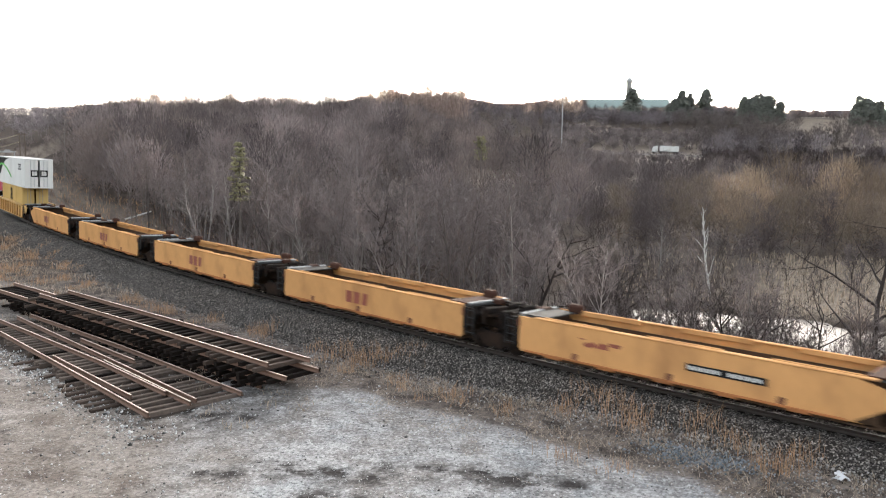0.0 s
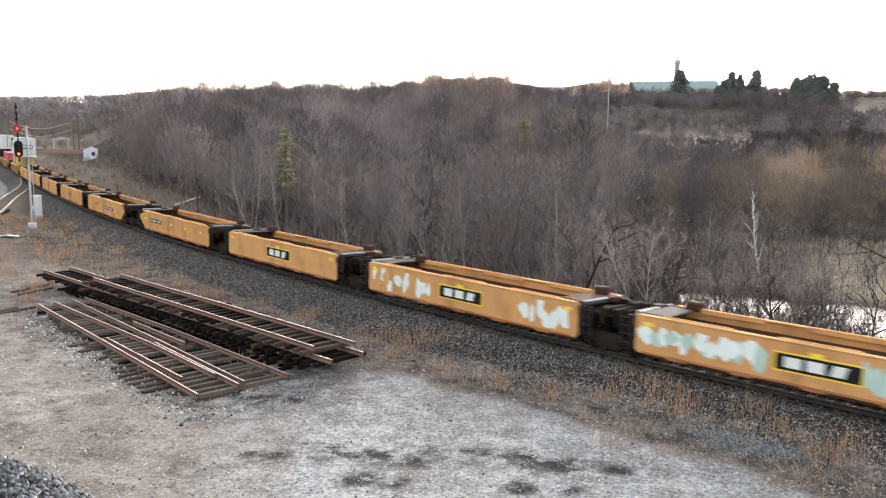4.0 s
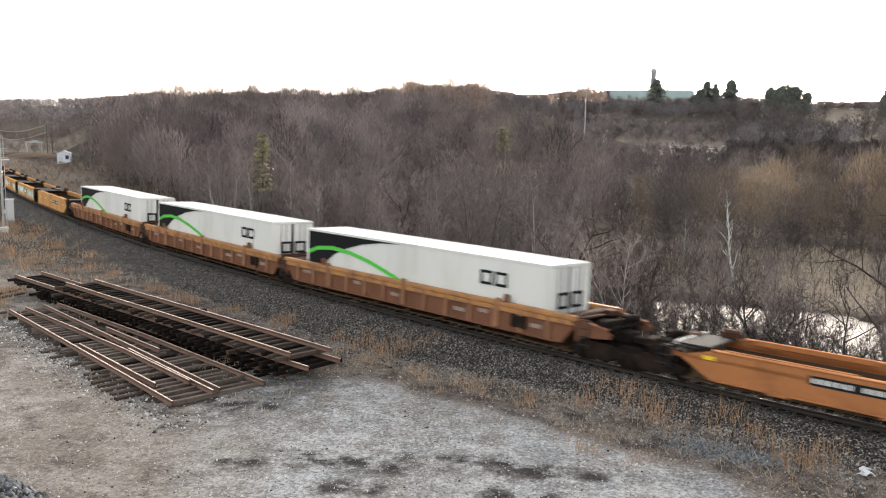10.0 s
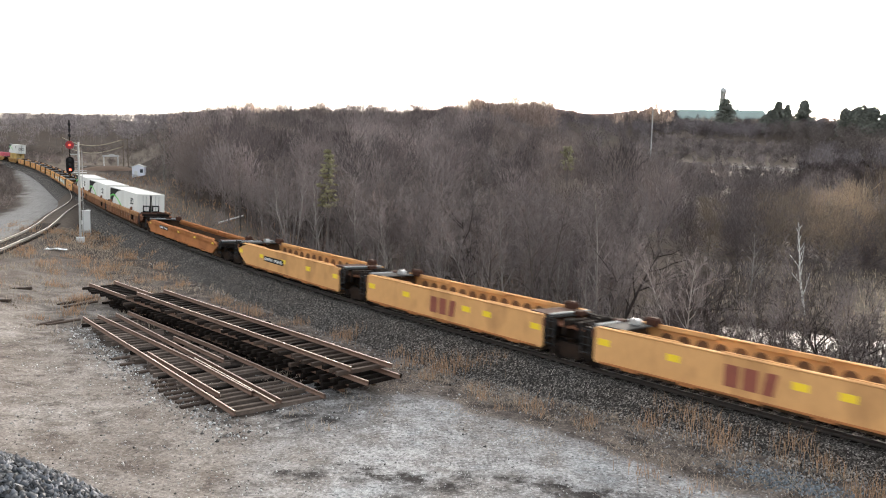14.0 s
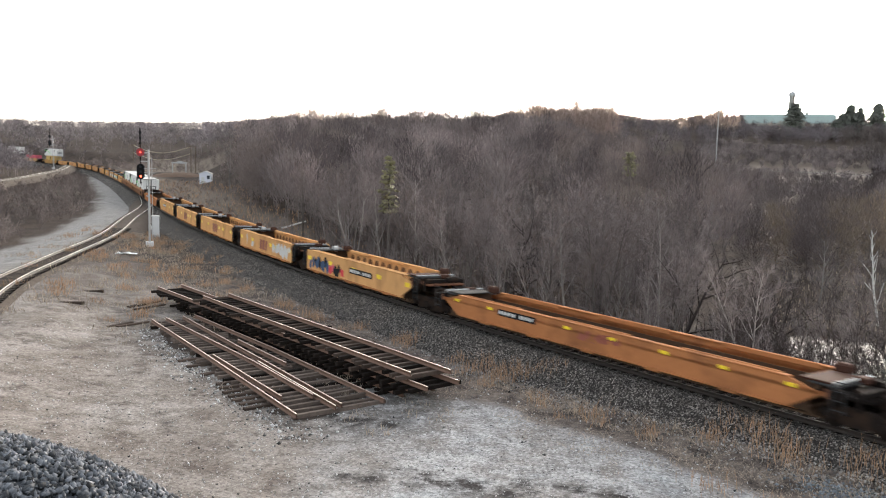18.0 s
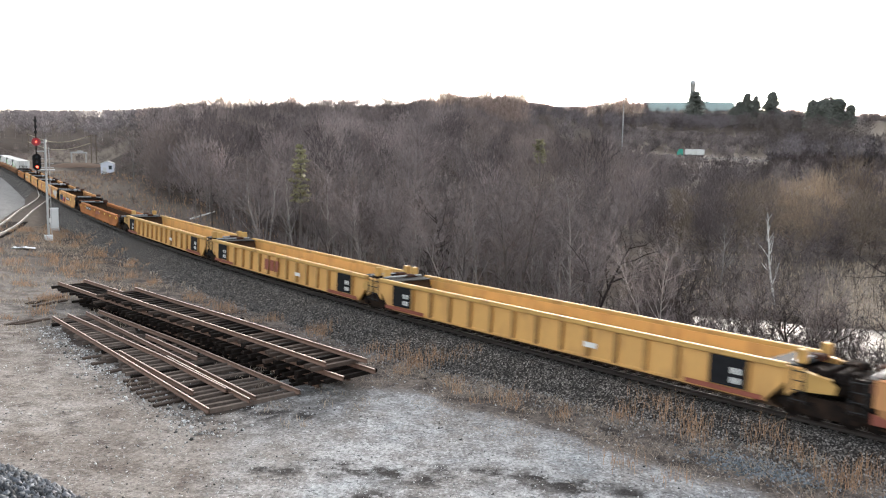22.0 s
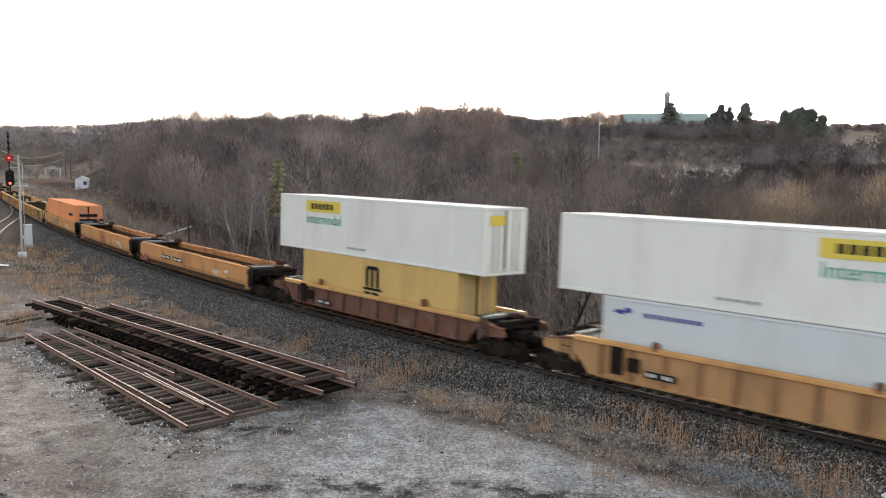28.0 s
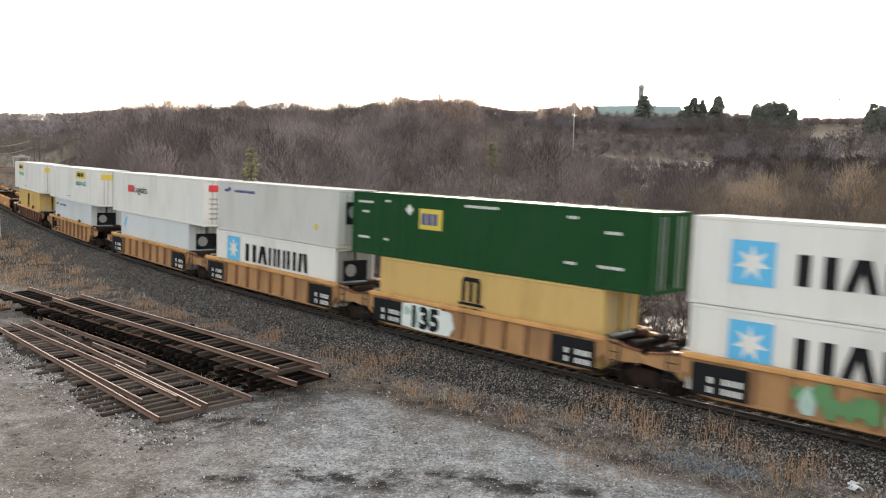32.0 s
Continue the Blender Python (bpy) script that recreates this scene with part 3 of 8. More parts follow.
def ground_material(m):
    m.use_nodes = True
    n, l = m.node_tree.nodes, m.node_tree.links
    b = n["Principled BSDF"]
    b.inputs["Roughness"].default_value, b.inputs["Specular IOR Level"].default_value = 0.95, 0.06
    co = n.new("ShaderNodeTexCoord")

    def tex(scale, detail=8.0, kind="ShaderNodeTexNoise"):
        t = n.new(kind)
        t.inputs["Scale"].default_value = scale
        if kind == "ShaderNodeTexNoise":
            t.inputs["Detail"].default_value, t.inputs["Roughness"].default_value = detail, 0.65
        l.new(co.outputs["Object"], t.inputs["Vector"])
        return t

    def ramp(src, a, b_, lo=0.0, hi=1.0):
        t = n.new("ShaderNodeMapRange")
        t.inputs[1].default_value, t.inputs[2].default_value, t.inputs[3].default_value, t.inputs[4].default_value = a, b_, lo, hi
        l.new(src, t.inputs[0])
        return t.outputs[0]

    def mul(a, b_):
        t = n.new("ShaderNodeMath")
        t.operation = "MULTIPLY"
        l.new(a, t.inputs[0])
        l.new(b_, t.inputs[1])
        return t.outputs[0]

    def mix(fac, a, b_):
        t = n.new("ShaderNodeMix")
        t.data_type = "RGBA"
        l.new(fac, t.inputs["Factor"])
        for key, q in (("A", a), ("B", b_)):
            if isinstance(q, tuple):
                t.inputs[key].default_value = (*q, 1)
            else:
                l.new(q, t.inputs[key])
        return t.outputs["Result"]

    def attr(name):
        t = n.new("ShaderNodeAttribute")
        t.attribute_name = name
        return t.outputs["Fac"]

    broad, mid, fine, grit = tex(0.25).outputs[0], tex(1.3).outputs[0], tex(9).outputs[0], tex(28, 3).outputs[0]
    sm = n.new("ShaderNodeMapping")
    sm.inputs["Rotation"].default_value, sm.inputs["Scale"].default_value = (0, 0, radians(18)), (0.6, 1.5, 1)
    l.new(co.outputs["Object"], sm.inputs["Vector"])
    st = tex(1.1, 9)
    l.new(sm.outputs[0], st.inputs["Vector"])
    streak = st.outputs[0]
    pebble = tex(14, kind="ShaderNodeTexVoronoi")
    earth = mix(ramp(broad, 0.35, 0.65), (0.19, 0.162, 0.14), (0.32, 0.29, 0.265))
    patch_e = tex(0.7, 6).outputs[0]
    earth = mix(ramp(patch_e, 0.48, 0.64, 0, 0.8), earth, (0.135, 0.11, 0.094))
    earth = mix(ramp(mid, 0.52, 0.66, 0, 0.85), earth, (0.09, 0.073, 0.063))
    earth = mix(ramp(streak, 0.56, 0.7, 0, 0.5), earth, (0.12, 0.1, 0.085))
    earth = mix(ramp(streak, 0.45, 0.33, 0, 0.45), earth, (0.36, 0.33, 0.3))
    earth = mix(ramp(fine, 0.58, 0.7, 0, 0.8), earth, (0.46, 0.44, 0.42))
    earth = mix(ramp(fine, 0.4, 0.3, 0, 0.8), earth, (0.06, 0.052, 0.046))
    patch = tex(0.6, 6).outputs[0]
    gravel = mix(ramp(mid, 0.43, 0.58), (0.4, 0.39, 0.385), (0.24, 0.228, 0.22))
    gravel = mix(ramp(patch, 0.5, 0.64, 0, 0.55), gravel, (0.23, 0.2, 0.175))
    gravel = mix(ramp(patch, 0.44, 0.36, 0, 0.45), gravel, (0.29, 0.312, 0.325))
    gravel = mix(ramp(streak, 0.57, 0.7, 0, 0.55), gravel, (0.16, 0.155, 0.155))
    gravel = mix(ramp(fine, 0.54, 0.62, 0, 0.6), gravel, (0.56, 0.555, 0.555))
    gravel = mix(ramp(fine, 0.44, 0.38, 0, 0.8), gravel, (0.11, 0.106, 0.106))
    gravel = mix(ramp(grit, 0.55, 0.75, 0, 0.7), gravel, (0.15, 0.15, 0.152))
    col = mix(ramp(mul(attr("drive"), ramp(broad, 0.2, 0.5, 0.5, 1.1)), 0.2, 0.8), earth, gravel)
    col = mix(mul(attr("damp"), ramp(mid, 0.42, 0.52, 0.25, 1)), col, (0.045, 0.04, 0.038))
    thatch = mix(ramp(mid, 0.4, 0.62), (0.068, 0.056, 0.05), (0.21, 0.173, 0.148))
    thatch = mix(ramp(fine, 0.58, 0.68, 0, 0.7), thatch, (0.32, 0.28, 0.245))
    thatch = mix(ramp(broad, 0.5, 0.62, 0, 0.45), thatch, (0.075, 0.062, 0.056))
    col = mix(attr("weedy"), col, thatch)
    litter = mix(ramp(broad, 0.4, 0.6), (0.034, 0.026, 0.022), (0.066, 0.048, 0.038))
    litter = mix(ramp(mid, 0.52, 0.72), litter, (0.075, 0.056, 0.045))
    col = mix(attr("wild"), col, litter)
    col = mix(attr("lane"), col, mix(ramp(mid, 0.35, 0.65), (0.19, 0.18, 0.172), (0.3, 0.288, 0.276)))
    meadow = mix(ramp(mid, 0.42, 0.62), (0.27, 0.225, 0.18), (0.14, 0.112, 0.09))
    col = mix(attr("meadow"), col, meadow)
    sp = n.new("ShaderNodeHueSaturation")
    l.new(col, sp.inputs["Color"])
    l.new(ramp(pebble.outputs["Color"], 0.0, 1.0, 0.62, 1.38), sp.inputs["Value"])
    l.new(sp.outputs[0], b.inputs["Base Color"])
    bp = n.new("ShaderNodeBump")
    bp.inputs["Strength"].default_value, bp.inputs["Distance"].default_value = 0.7, 0.05
    l.new(fine, bp.inputs["Height"])
    l.new(bp.outputs[0], b.inputs["Normal"])


ground_material(m_ground)


def ballast_material():
    m = material("grey_crushed_ballast", (0.12, 0.115, 0.11), 0.9, vary=0.4, grain=1.5, grain2=20)
    n, l = m.node_tree.nodes, m.node_tree.links
    b = n["Principled BSDF"]
    co = n.new("ShaderNodeTexCoord")
    v = n.new("ShaderNodeTexVoronoi")
    v.inputs["Scale"].default_value = 22
    l.new(co.outputs["Object"], v.inputs["Vector"])
    bw = n.new("ShaderNodeMapRange")
    bw.inputs[1].default_value, bw.inputs[2].default_value = 0.0, 0.8
    bw.inputs[3].default_value, bw.inputs[4].default_value = 0.5, 9.0
    pw = n.new("ShaderNodeMath")
    pw.operation = "POWER"
    pw.inputs[1].default_value = 4.5
    l.new(v.outputs["Color"], pw.inputs[0])
    l.new(pw.outputs[0], bw.inputs[0])
    nz = n.new("ShaderNodeTexNoise")
    nz.inputs["Scale"].default_value = 0.8
    nz.inputs["Detail"].default_value = 6
    l.new(co.outputs["Object"], nz.inputs["Vector"])
    mx = n.new("ShaderNodeMix")
    mx.data_type = "RGBA"
    l.new(nz.outputs[0], mx.inputs["Factor"])
    mx.inputs["A"].default_value, mx.inputs["B"].default_value = (0.04, 0.038, 0.037, 1), (0.085, 0.075, 0.067, 1)
    hs = n.new("ShaderNodeHueSaturation")
    l.new(mx.outputs["Result"], hs.inputs["Color"])
    l.new(bw.outputs[0], hs.inputs["Value"])
    l.new(hs.outputs[0], b.inputs["Base Color"])
    bp = n.new("ShaderNodeBump")
    bp.inputs["Strength"].default_value, bp.inputs["Distance"].default_value = 1.0, 0.06
    l.new(v.outputs["Distance"], bp.inputs["Height"])
    l.new(bp.outputs[0], b.inputs["Normal"])
    return m


m_ballast = ballast_material()


m_oldbed = material("brown_overgrown_ballast", (0.105, 0.085, 0.07), 0.95, vary=0.6, grain=1.5, grain2=20, dirt=(0.06, 0.05, 0.044), dirt_amount=0.8, dirt_scale=2.0, bump=0.6)


# tracks
def sweep(name, poses, outline, mat, closed=True):
    """An outline in y and z carried along the poses."""
    k = len(outline)
    verts = np.array([m @ Vector((0, y, z)) for m in poses for y, z in outline])
    faces = [[i * k + j, i * k + (j + 1) % k, (i + 1) * k + (j + 1) % k, (i + 1) * k + j] for i in range(len(poses) - 1) for j in range(k if closed else k - 1)]
    return tri_mesh(name, verts, np.array(faces), mat)


RAIL = [(-0.07, -0.17), (0.07, -0.17), (0.07, -0.155), (0.012, -0.13), (0.012, -0.045), (0.036, -0.035), (0.036, 0.0), (-0.036, 0.0), (-0.036, -0.035), (-0.012, -0.045), (-0.012, -0.13), (-0.07, -0.155)]


def lay_track(name, poses, label, shiny=None, bed=(-4.5, -2.0, 1.8, 3.7), depth=(-1.5, -0.26, -0.2, -1.32), stone=None):
    t = thing(name, label, "railway track", kind="structure")
    stone = stone or m_ballast
    edge = [(bed[0], depth[0]), (bed[1], depth[1]), (-0.85, -0.18), (0.85, -0.18), (1.12, -0.152), (bed[2], depth[2]), (bed[3], depth[3])]
    part("ballast_bed", sweep("ballast_bed", poses, edge, stone, False), stone, t, "crushed stone ballast")
    for y in (-0.7525, 0.7525):
        r = part("rail", sweep("rail", poses, [(y + a, z) for a, z in RAIL], m_rail), m_rail, t)
        part("rail_head", sweep("rail_head", poses, [(y - 0.03, 0.0), (y + 0.03, 0.0), (y + 0.03, 0.006), (y - 0.03, 0.006)], shiny or m_shine), m_shine, r, "polished running surface")
    return t


main_poses = [line_pose(s, 1.0) for s in np.concatenate([np.arange(-120, 60, 2.0), np.arange(60, 600, 4.0)])]
main_track = lay_track("main_track", main_poses, "single curved main track on dark ballast", m_head_shaded)
tie_mesh = Geo().box((0, 0, -0.255), (0.23, 2.6, 0.18), 0.015).mesh("tie", m_tie)
for i in range(150):
    part("tie", tie_mesh, m_tie, main_track, m=line_pose(-22 + i * 0.55, 0.5))
far_ties = Geo()
for i in range(260):
    far_ties.box((0, 0, -0.255), (0.23, 2.6, 0.18), 0.0, line_pose(60.5 + i * 0.55, 0.5))
tagged(part("distant_ties", far_ties, m_tie, main_track), kind="stuff")


def curve_poses(points, step=2.0):
    """Poses along a smooth curve through points, x ahead."""
    p = np.array(points, float)
    t = np.concatenate([[0], np.cumsum(np.linalg.norm(np.diff(p, axis=0), axis=1))])
    out = []
    u = np.arange(0, t[-1], step)
    tang = np.gradient(p, t, axis=0)
    for q in u:
        i = min(np.searchsorted(t, q, "right") - 1, len(t) - 2)
        h = t[i + 1] - t[i]
        w = (q - t[i]) / h
        c = (2 * w**3 - 3 * w**2 + 1) * p[i] + (w**3 - 2 * w**2 + w) * h * tang[i] + (-2 * w**3 + 3 * w**2) * p[i + 1] + (w**3 - w**2) * h * tang[i + 1]
        out.append(Vector(c))
    poses = []
    for i, c in enumerate(out):
        f = (out[min(i + 1, len(out) - 1)] - out[max(i - 1, 0)]).normalized()
        le = Vector((0, 0, 1)).cross(f).normalized()
        m = Matrix((f, le, f.cross(le))).transposed().to_4x4()
        m.translation = c
        poses.append(m)
    return poses


J = [on_line(s) for s in (108, 124, 140)]
siding = curve_poses([(-24, 22, 0.0), (-30.5, 35, 0.0), (-36.5, 46.5, 0.0), (-40.5, 57, 0.0), (-47, 74.5, 0.0), (-56, 93.5, 0.01), tuple(J[0] + Vector((-1.6, -0.9, 0.01))), tuple(J[1] + Vector((-0.6, -0.4, 0.01))), tuple(J[2])])
siding_track = lay_track("branch_track", siding, "curved branch track joining the main line", bed=(-2.6, -1.6, 1.45, 2.7), depth=(-0.9, -0.27, -0.27, -1.15), stone=m_oldbed)
for i in range(0, 110):
    q = i * 0.6
    k = min(int(q / 2.0), len(siding) - 2)
    part("tie", tie_mesh, m_tie, siding_track, m=siding[k] @ Matrix.Translation((q - k * 2.0, 0, 0)))
loop = curve_poses([(-96, 96, 1.0), (-118, 146, 1.2), (-138, 186, 1.3), (-165, 236, 1.6), (-196, 286, 2.0), (-228, 330, 2.4), (-270, 368, 2.8), (-330, 395, 3.2), (-420, 405, 3.6)], 4.0)
lay_track("distant_track", loop, "distant curved track with shining rails", bed=(-3.2, -1.6, 1.6, 3.2), depth=(-1.2, -0.26, -0.26, -1.2), stone=m_oldbed)


# bare trees
class Wood:
    """Limbs as three-sided tubes, twigs as slivers."""

    def __init__(self, seed):
        self.rng = np.random.RandomState(seed)
        self.limbs, self.slivers = [], []

    def limb(self, p, d, length, r, level, spec):
        rng = self.rng
        n = spec["segs"][level]
        pts = [p]
        for i in range(n):
            d = d + rng.normal(0, spec["wobble"][level], 3)
            d[2] += spec["lift"][level]
            d = d / np.linalg.norm(d)
            pts.append(pts[-1] + d * length / n)
        for i in range(n):
            self.limbs.append((pts[i], pts[i + 1], r * (1 - 0.8 * i / n), r * (1 - 0.8 * (i + 1) / n)))
        kids = spec["kids"][level]
        for j in range(kids):
            u = spec["from"][level] + (1 - spec["from"][level]) * (j + rng.uniform(0, 1)) / kids
            i = min(int(u * n), n - 1)
            q = pts[i] + (pts[i + 1] - pts[i]) * (u * n - i)
            axis = pts[i + 1] - pts[i]
            axis = axis / np.linalg.norm(axis)
            a = rng.uniform(0, 2 * math.pi)
            side = np.cross(axis, [math.cos(a), math.sin(a), 0.3])
            side /= np.linalg.norm(side) + 1e-9
            spread = radians(rng.uniform(*spec["angle"]))
            nd = axis * math.cos(spread) + side * math.sin(spread)
            size = length * rng.uniform(*spec["ratio"][level]) * (1.15 - 0.6 * u)
            if level + 1 < len(spec["segs"]):
                self.limb(q, nd, size, r * 0.42 * (1.2 - 0.6 * u), level + 1, spec)
            else:
                self.slivers.append((q, q + nd * size, spec["sliver"] * rng.uniform(0.7, 1.4)))

    def arrays(self, thin=0.022):
        out = []
        fine = [q for q in self.limbs if q[2] < thin]
        self.limbs = [q for q in self.limbs if q[2] >= thin]
        self.slivers += [(q[0], q[1] + (q[1] - q[0]) * 0.25, q[2] * 0.9) for q in fine]
        if self.limbs:
            p0 = np.array([a[0] for a in self.limbs])
            p1 = np.array([a[1] for a in self.limbs])
            r0 = np.array([a[2] for a in self.limbs])
            r1 = np.array([a[3] for a in self.limbs])
            d = p1 - p0
            d /= np.linalg.norm(d, axis=1, keepdims=True)
            u = np.cross(d, [0.31, 0.87, 0.4])
            u /= np.linalg.norm(u, axis=1, keepdims=True)
            w = np.cross(d, u)
            rings = []
            for p, r in ((p0, r0), (p1, r1)):
                for k in range(3):
                    a = 2 * math.pi * k / 3
                    rings.append(p + (u * math.cos(a) + w * math.sin(a)) * r[:, None])
            v = np.stack(rings, 1)
            t = np.array([(0, 1, 4), (0, 4, 3), (1, 2, 5), (1, 5, 4), (2, 0, 3), (2, 3, 5)])
            f = (np.arange(len(v)) * 6)[:, None, None] + t
            out.append((v.reshape(-1, 3), f.reshape(-1, 3)))
        else:
            out.append((np.zeros((0, 3)), np.zeros((0, 3), int)))
        a = np.array([q[0] for q in self.slivers])
        b = np.array([q[1] for q in self.slivers])
        wd = np.array([q[2] for q in self.slivers])
        d = b - a
        s = np.cross(d, self.rng.normal(0, 1, d.shape) + [0, -1.5, 0])
        s /= np.linalg.norm(s, axis=1, keepdims=True) + 1e-9
        v = np.stack([a - s * wd[:, None], a + s * wd[:, None], b], 1)
        out.append((v.reshape(-1, 3), np.arange(len(v) * 3).reshape(-1, 3)))
        return out


NEAR = dict(segs=(6, 4, 2), wobble=(0.09, 0.16, 0.2), lift=(0.05, 0.06, 0.04), kids=(13, 6, 8), angle=(22, 52), ratio=((0.38, 0.62), (0.35, 0.6), (0.5, 0.95)), sliver=0.011)
NEAR["from"] = (0.22, 0.2, 0.15)
VERGE = dict(NEAR, segs=(2, 1), kids=(5, 6), wobble=(0.1, 0.1), ratio=((0.5, 0.9), (0.4, 0.8)), sliver=0.03)
VERGE["from"] = (0.1, 0.1)
BUSH = dict(NEAR, segs=(2, 1), kids=(5, 8), wobble=(0.1, 0.1), ratio=((0.4, 0.7), (0.35, 0.6)), sliver=0.014)
BUSH["from"] = (0.15, 0.15)


def tree(seed, height, spec, stems=1, radius=0.0095):
    w = Wood(seed)
    for k in range(stems):
        a = w.rng.uniform(0, 6.28)
        lean = 0.05 if stems == 1 else w.rng.uniform(0.1, 0.5)
        d = np.array([math.cos(a) * lean, math.sin(a) * lean, 1.0])
        w.limb(np.array([0.0, 0.0, -0.3]), d / np.linalg.norm(d), height * w.rng.uniform(0.8, 1.0) * 0.9, height * radius, 0, spec)
    return w.arrays(0.028)


def PATCH(x, y):
    """Stands of paler and darker trees."""
    return float(hash_noise(np.array([x]), np.array([y]), 38, 71)[0])


def crown_tree(seed, height, width, twigs, sliver, clusters=16, base=0.3, radius=0.0085, rise=0.3):
    """A forest tree with a straight stem and a rounded crown of fine ascending twigs in uneven clumps."""
    w = Wood(seed)
    rr = w.rng
    stem = [np.array([0.0, 0.0, -0.3])]
    for i in range(4):
        stem.append(stem[-1] + np.array([rr.normal(0, 0.012), rr.normal(0, 0.012), 0.19]) * height)
    for i in range(4):
        w.limbs.append((stem[i], stem[i + 1], height * radius * (1 - 0.22 * i), height * radius * (0.78 - 0.22 * i)))
    for c in range(clusters):
        q = (c + rr.uniform(0.2, 0.8)) / clusters
        zc = base + 0.1 + (0.84 - base) * q
        u = 2 * (zc - base) / (1 - base) - 0.95
        a = c * 2.4 + rr.normal(0, 0.4)
        rad = width / 2 * math.sqrt(max(0.12, 1 - u * u)) * rr.uniform(0.3, 0.85)
        mid = np.array([math.cos(a) * rad, math.sin(a) * rad, zc * height])
        k = min(max(zc * 0.62 / 0.76 * 4 - 0.2, 0.6), 3.9)
        root = stem[int(k)] + (stem[int(k) + 1] - stem[int(k)]) * (k - int(k))
        bend = root * 0.45 + mid * 0.55 + np.array([mid[0], mid[1], -0.05 * height]) * 0.15
        w.limbs += [(root, bend, height * radius * 0.42, height * radius * 0.3), (bend, mid, height * radius * 0.3, height * radius * 0.12)]
        n = twigs // clusters
        big = rr.uniform(0.7, 1.3)
        start = mid + rr.normal(0, 1, (n, 3)) * (width * 0.12 * big, width * 0.12 * big, height * 0.055 * big)
        d = start - np.array([0, 0, 1]) * np.maximum(start[:, 2:3] - rise * height, 0.1 * height)
        d = d / np.linalg.norm(d, axis=1, keepdims=True) + rr.normal(0, 0.3, (n, 3))
        d = d / np.linalg.norm(d, axis=1, keepdims=True)
        end = start + d * (height * rr.uniform(0.06, 0.14, (n, 1)))
        w.slivers += list(zip(start, end, sliver * rr.uniform(0.6, 1.4, n)))
    return w.arrays(height * radius * 0.43)


def place(kinds, spots, seed):
    """Joins copies of the kinds at the spots (x, y, z, size) into limbs and twigs."""
    rng = np.random.RandomState(seed)
    sums = [[[], [], 0, []], [[], [], 0, []]]
    for x, y, z, size in spots:
        kind = kinds[rng.randint(len(kinds))]
        a = rng.uniform(0, 6.28)
        c, s = math.cos(a) * size, math.sin(a) * size
        m = np.array([[c, -s, 0], [s, c, 0], [0, 0, size * rng.uniform(0.9, 1.1)]])
        shade = float(np.clip(rng.uniform(-0.34, 0.42) + 0.3 * PATCH(x, y), -0.6, 0.85))
        for (v, f), acc in zip(kind, sums):
            acc[3].append(np.full(len(v), shade))
            acc[0].append(v @ m.T + (x, y, z))
            acc[1].append(f + acc[2])
            acc[2] += len(v)
    return [(np.concatenate(a[0]), np.concatenate(a[1]), np.concatenate(a[3])) for a in sums]


def wood_stuff(name, kinds, spots, seed, label, twig, bark=None):
    limbs, twigs = place(kinds, spots, seed)
    meshes = [tri_mesh(name, *twigs[:2], twig), tri_mesh("trunks_and_limbs", *limbs[:2], bark or m_bark)]
    for me, q in zip(meshes, (twigs, limbs)):
        me.attributes.new("tone", "FLOAT", "POINT").data.foreach_set("value", q[2].astype(np.float32))
    t = tagged(new(name, meshes[0]), label, "bare trees", kind="stuff")
    if len(limbs[0]):
        part("trunks_and_limbs", meshes[1], m_bark, t)
    return t


rng = np.random.RandomState(7)
WOODLAND = dict(NEAR, wobble=(0.03, 0.13, 0.2), lift=(0.03, 0.1, 0.06), kids=(14, 6, 8), angle=(18, 44), ratio=((0.26, 0.44), (0.35, 0.6), (0.5, 0.95)), sliver=0.017)
WOODLAND["from"] = (0.3, 0.2, 0.15)
near_kinds = [tree(100 + i, 11.0, WOODLAND, stems=(1, 1, 2, 1, 1, 2)[i]) for i in range(6)]
middle_kinds = [crown_tree(200 + i, 11.0, 5.6 + 0.5 * (i % 3), 520, 0.044, rise=0.42) for i in range(6)]
distant_kinds = [crown_tree(300 + i, 11.0, 6.5 + 0.8 * (i % 2), 190, 0.11, 10, rise=0.4) for i in range(4)]
haze_kinds = [crown_tree(320 + i, 11.0, 7.0, 98, 0.2, 7, rise=0.4) for i in range(4)]
bush_kinds = [tree(400 + i, 3.0, BUSH, stems=4, radius=0.007) for i in range(4)]
# how high the far wood's top stands over the horizon, by bearing
CREST_AZ = [-50, -34, -28, -24, -21, -18.6, -13.3, -8.9, -5.5, -2.8, 0.3, 3.35, 5.6, 7.5, 8.8, 9.6, 14.6, 15.2, 18.6, 22, 40]
CREST_EL = [1.6, 1.7, 1.85, 2.1, 2.55, 2.45, 2.75, 2.68, 3.05, 3.45, 3.45, 2.85, 2.98, 3.35, 3.2, 2.55, 2.5, 2.9, 2.8, 2.5, 2.5]


def crest_z(az, r):
    return 8.34 + r * np.tan(np.radians(np.interp(az, CREST_AZ, CREST_EL)))


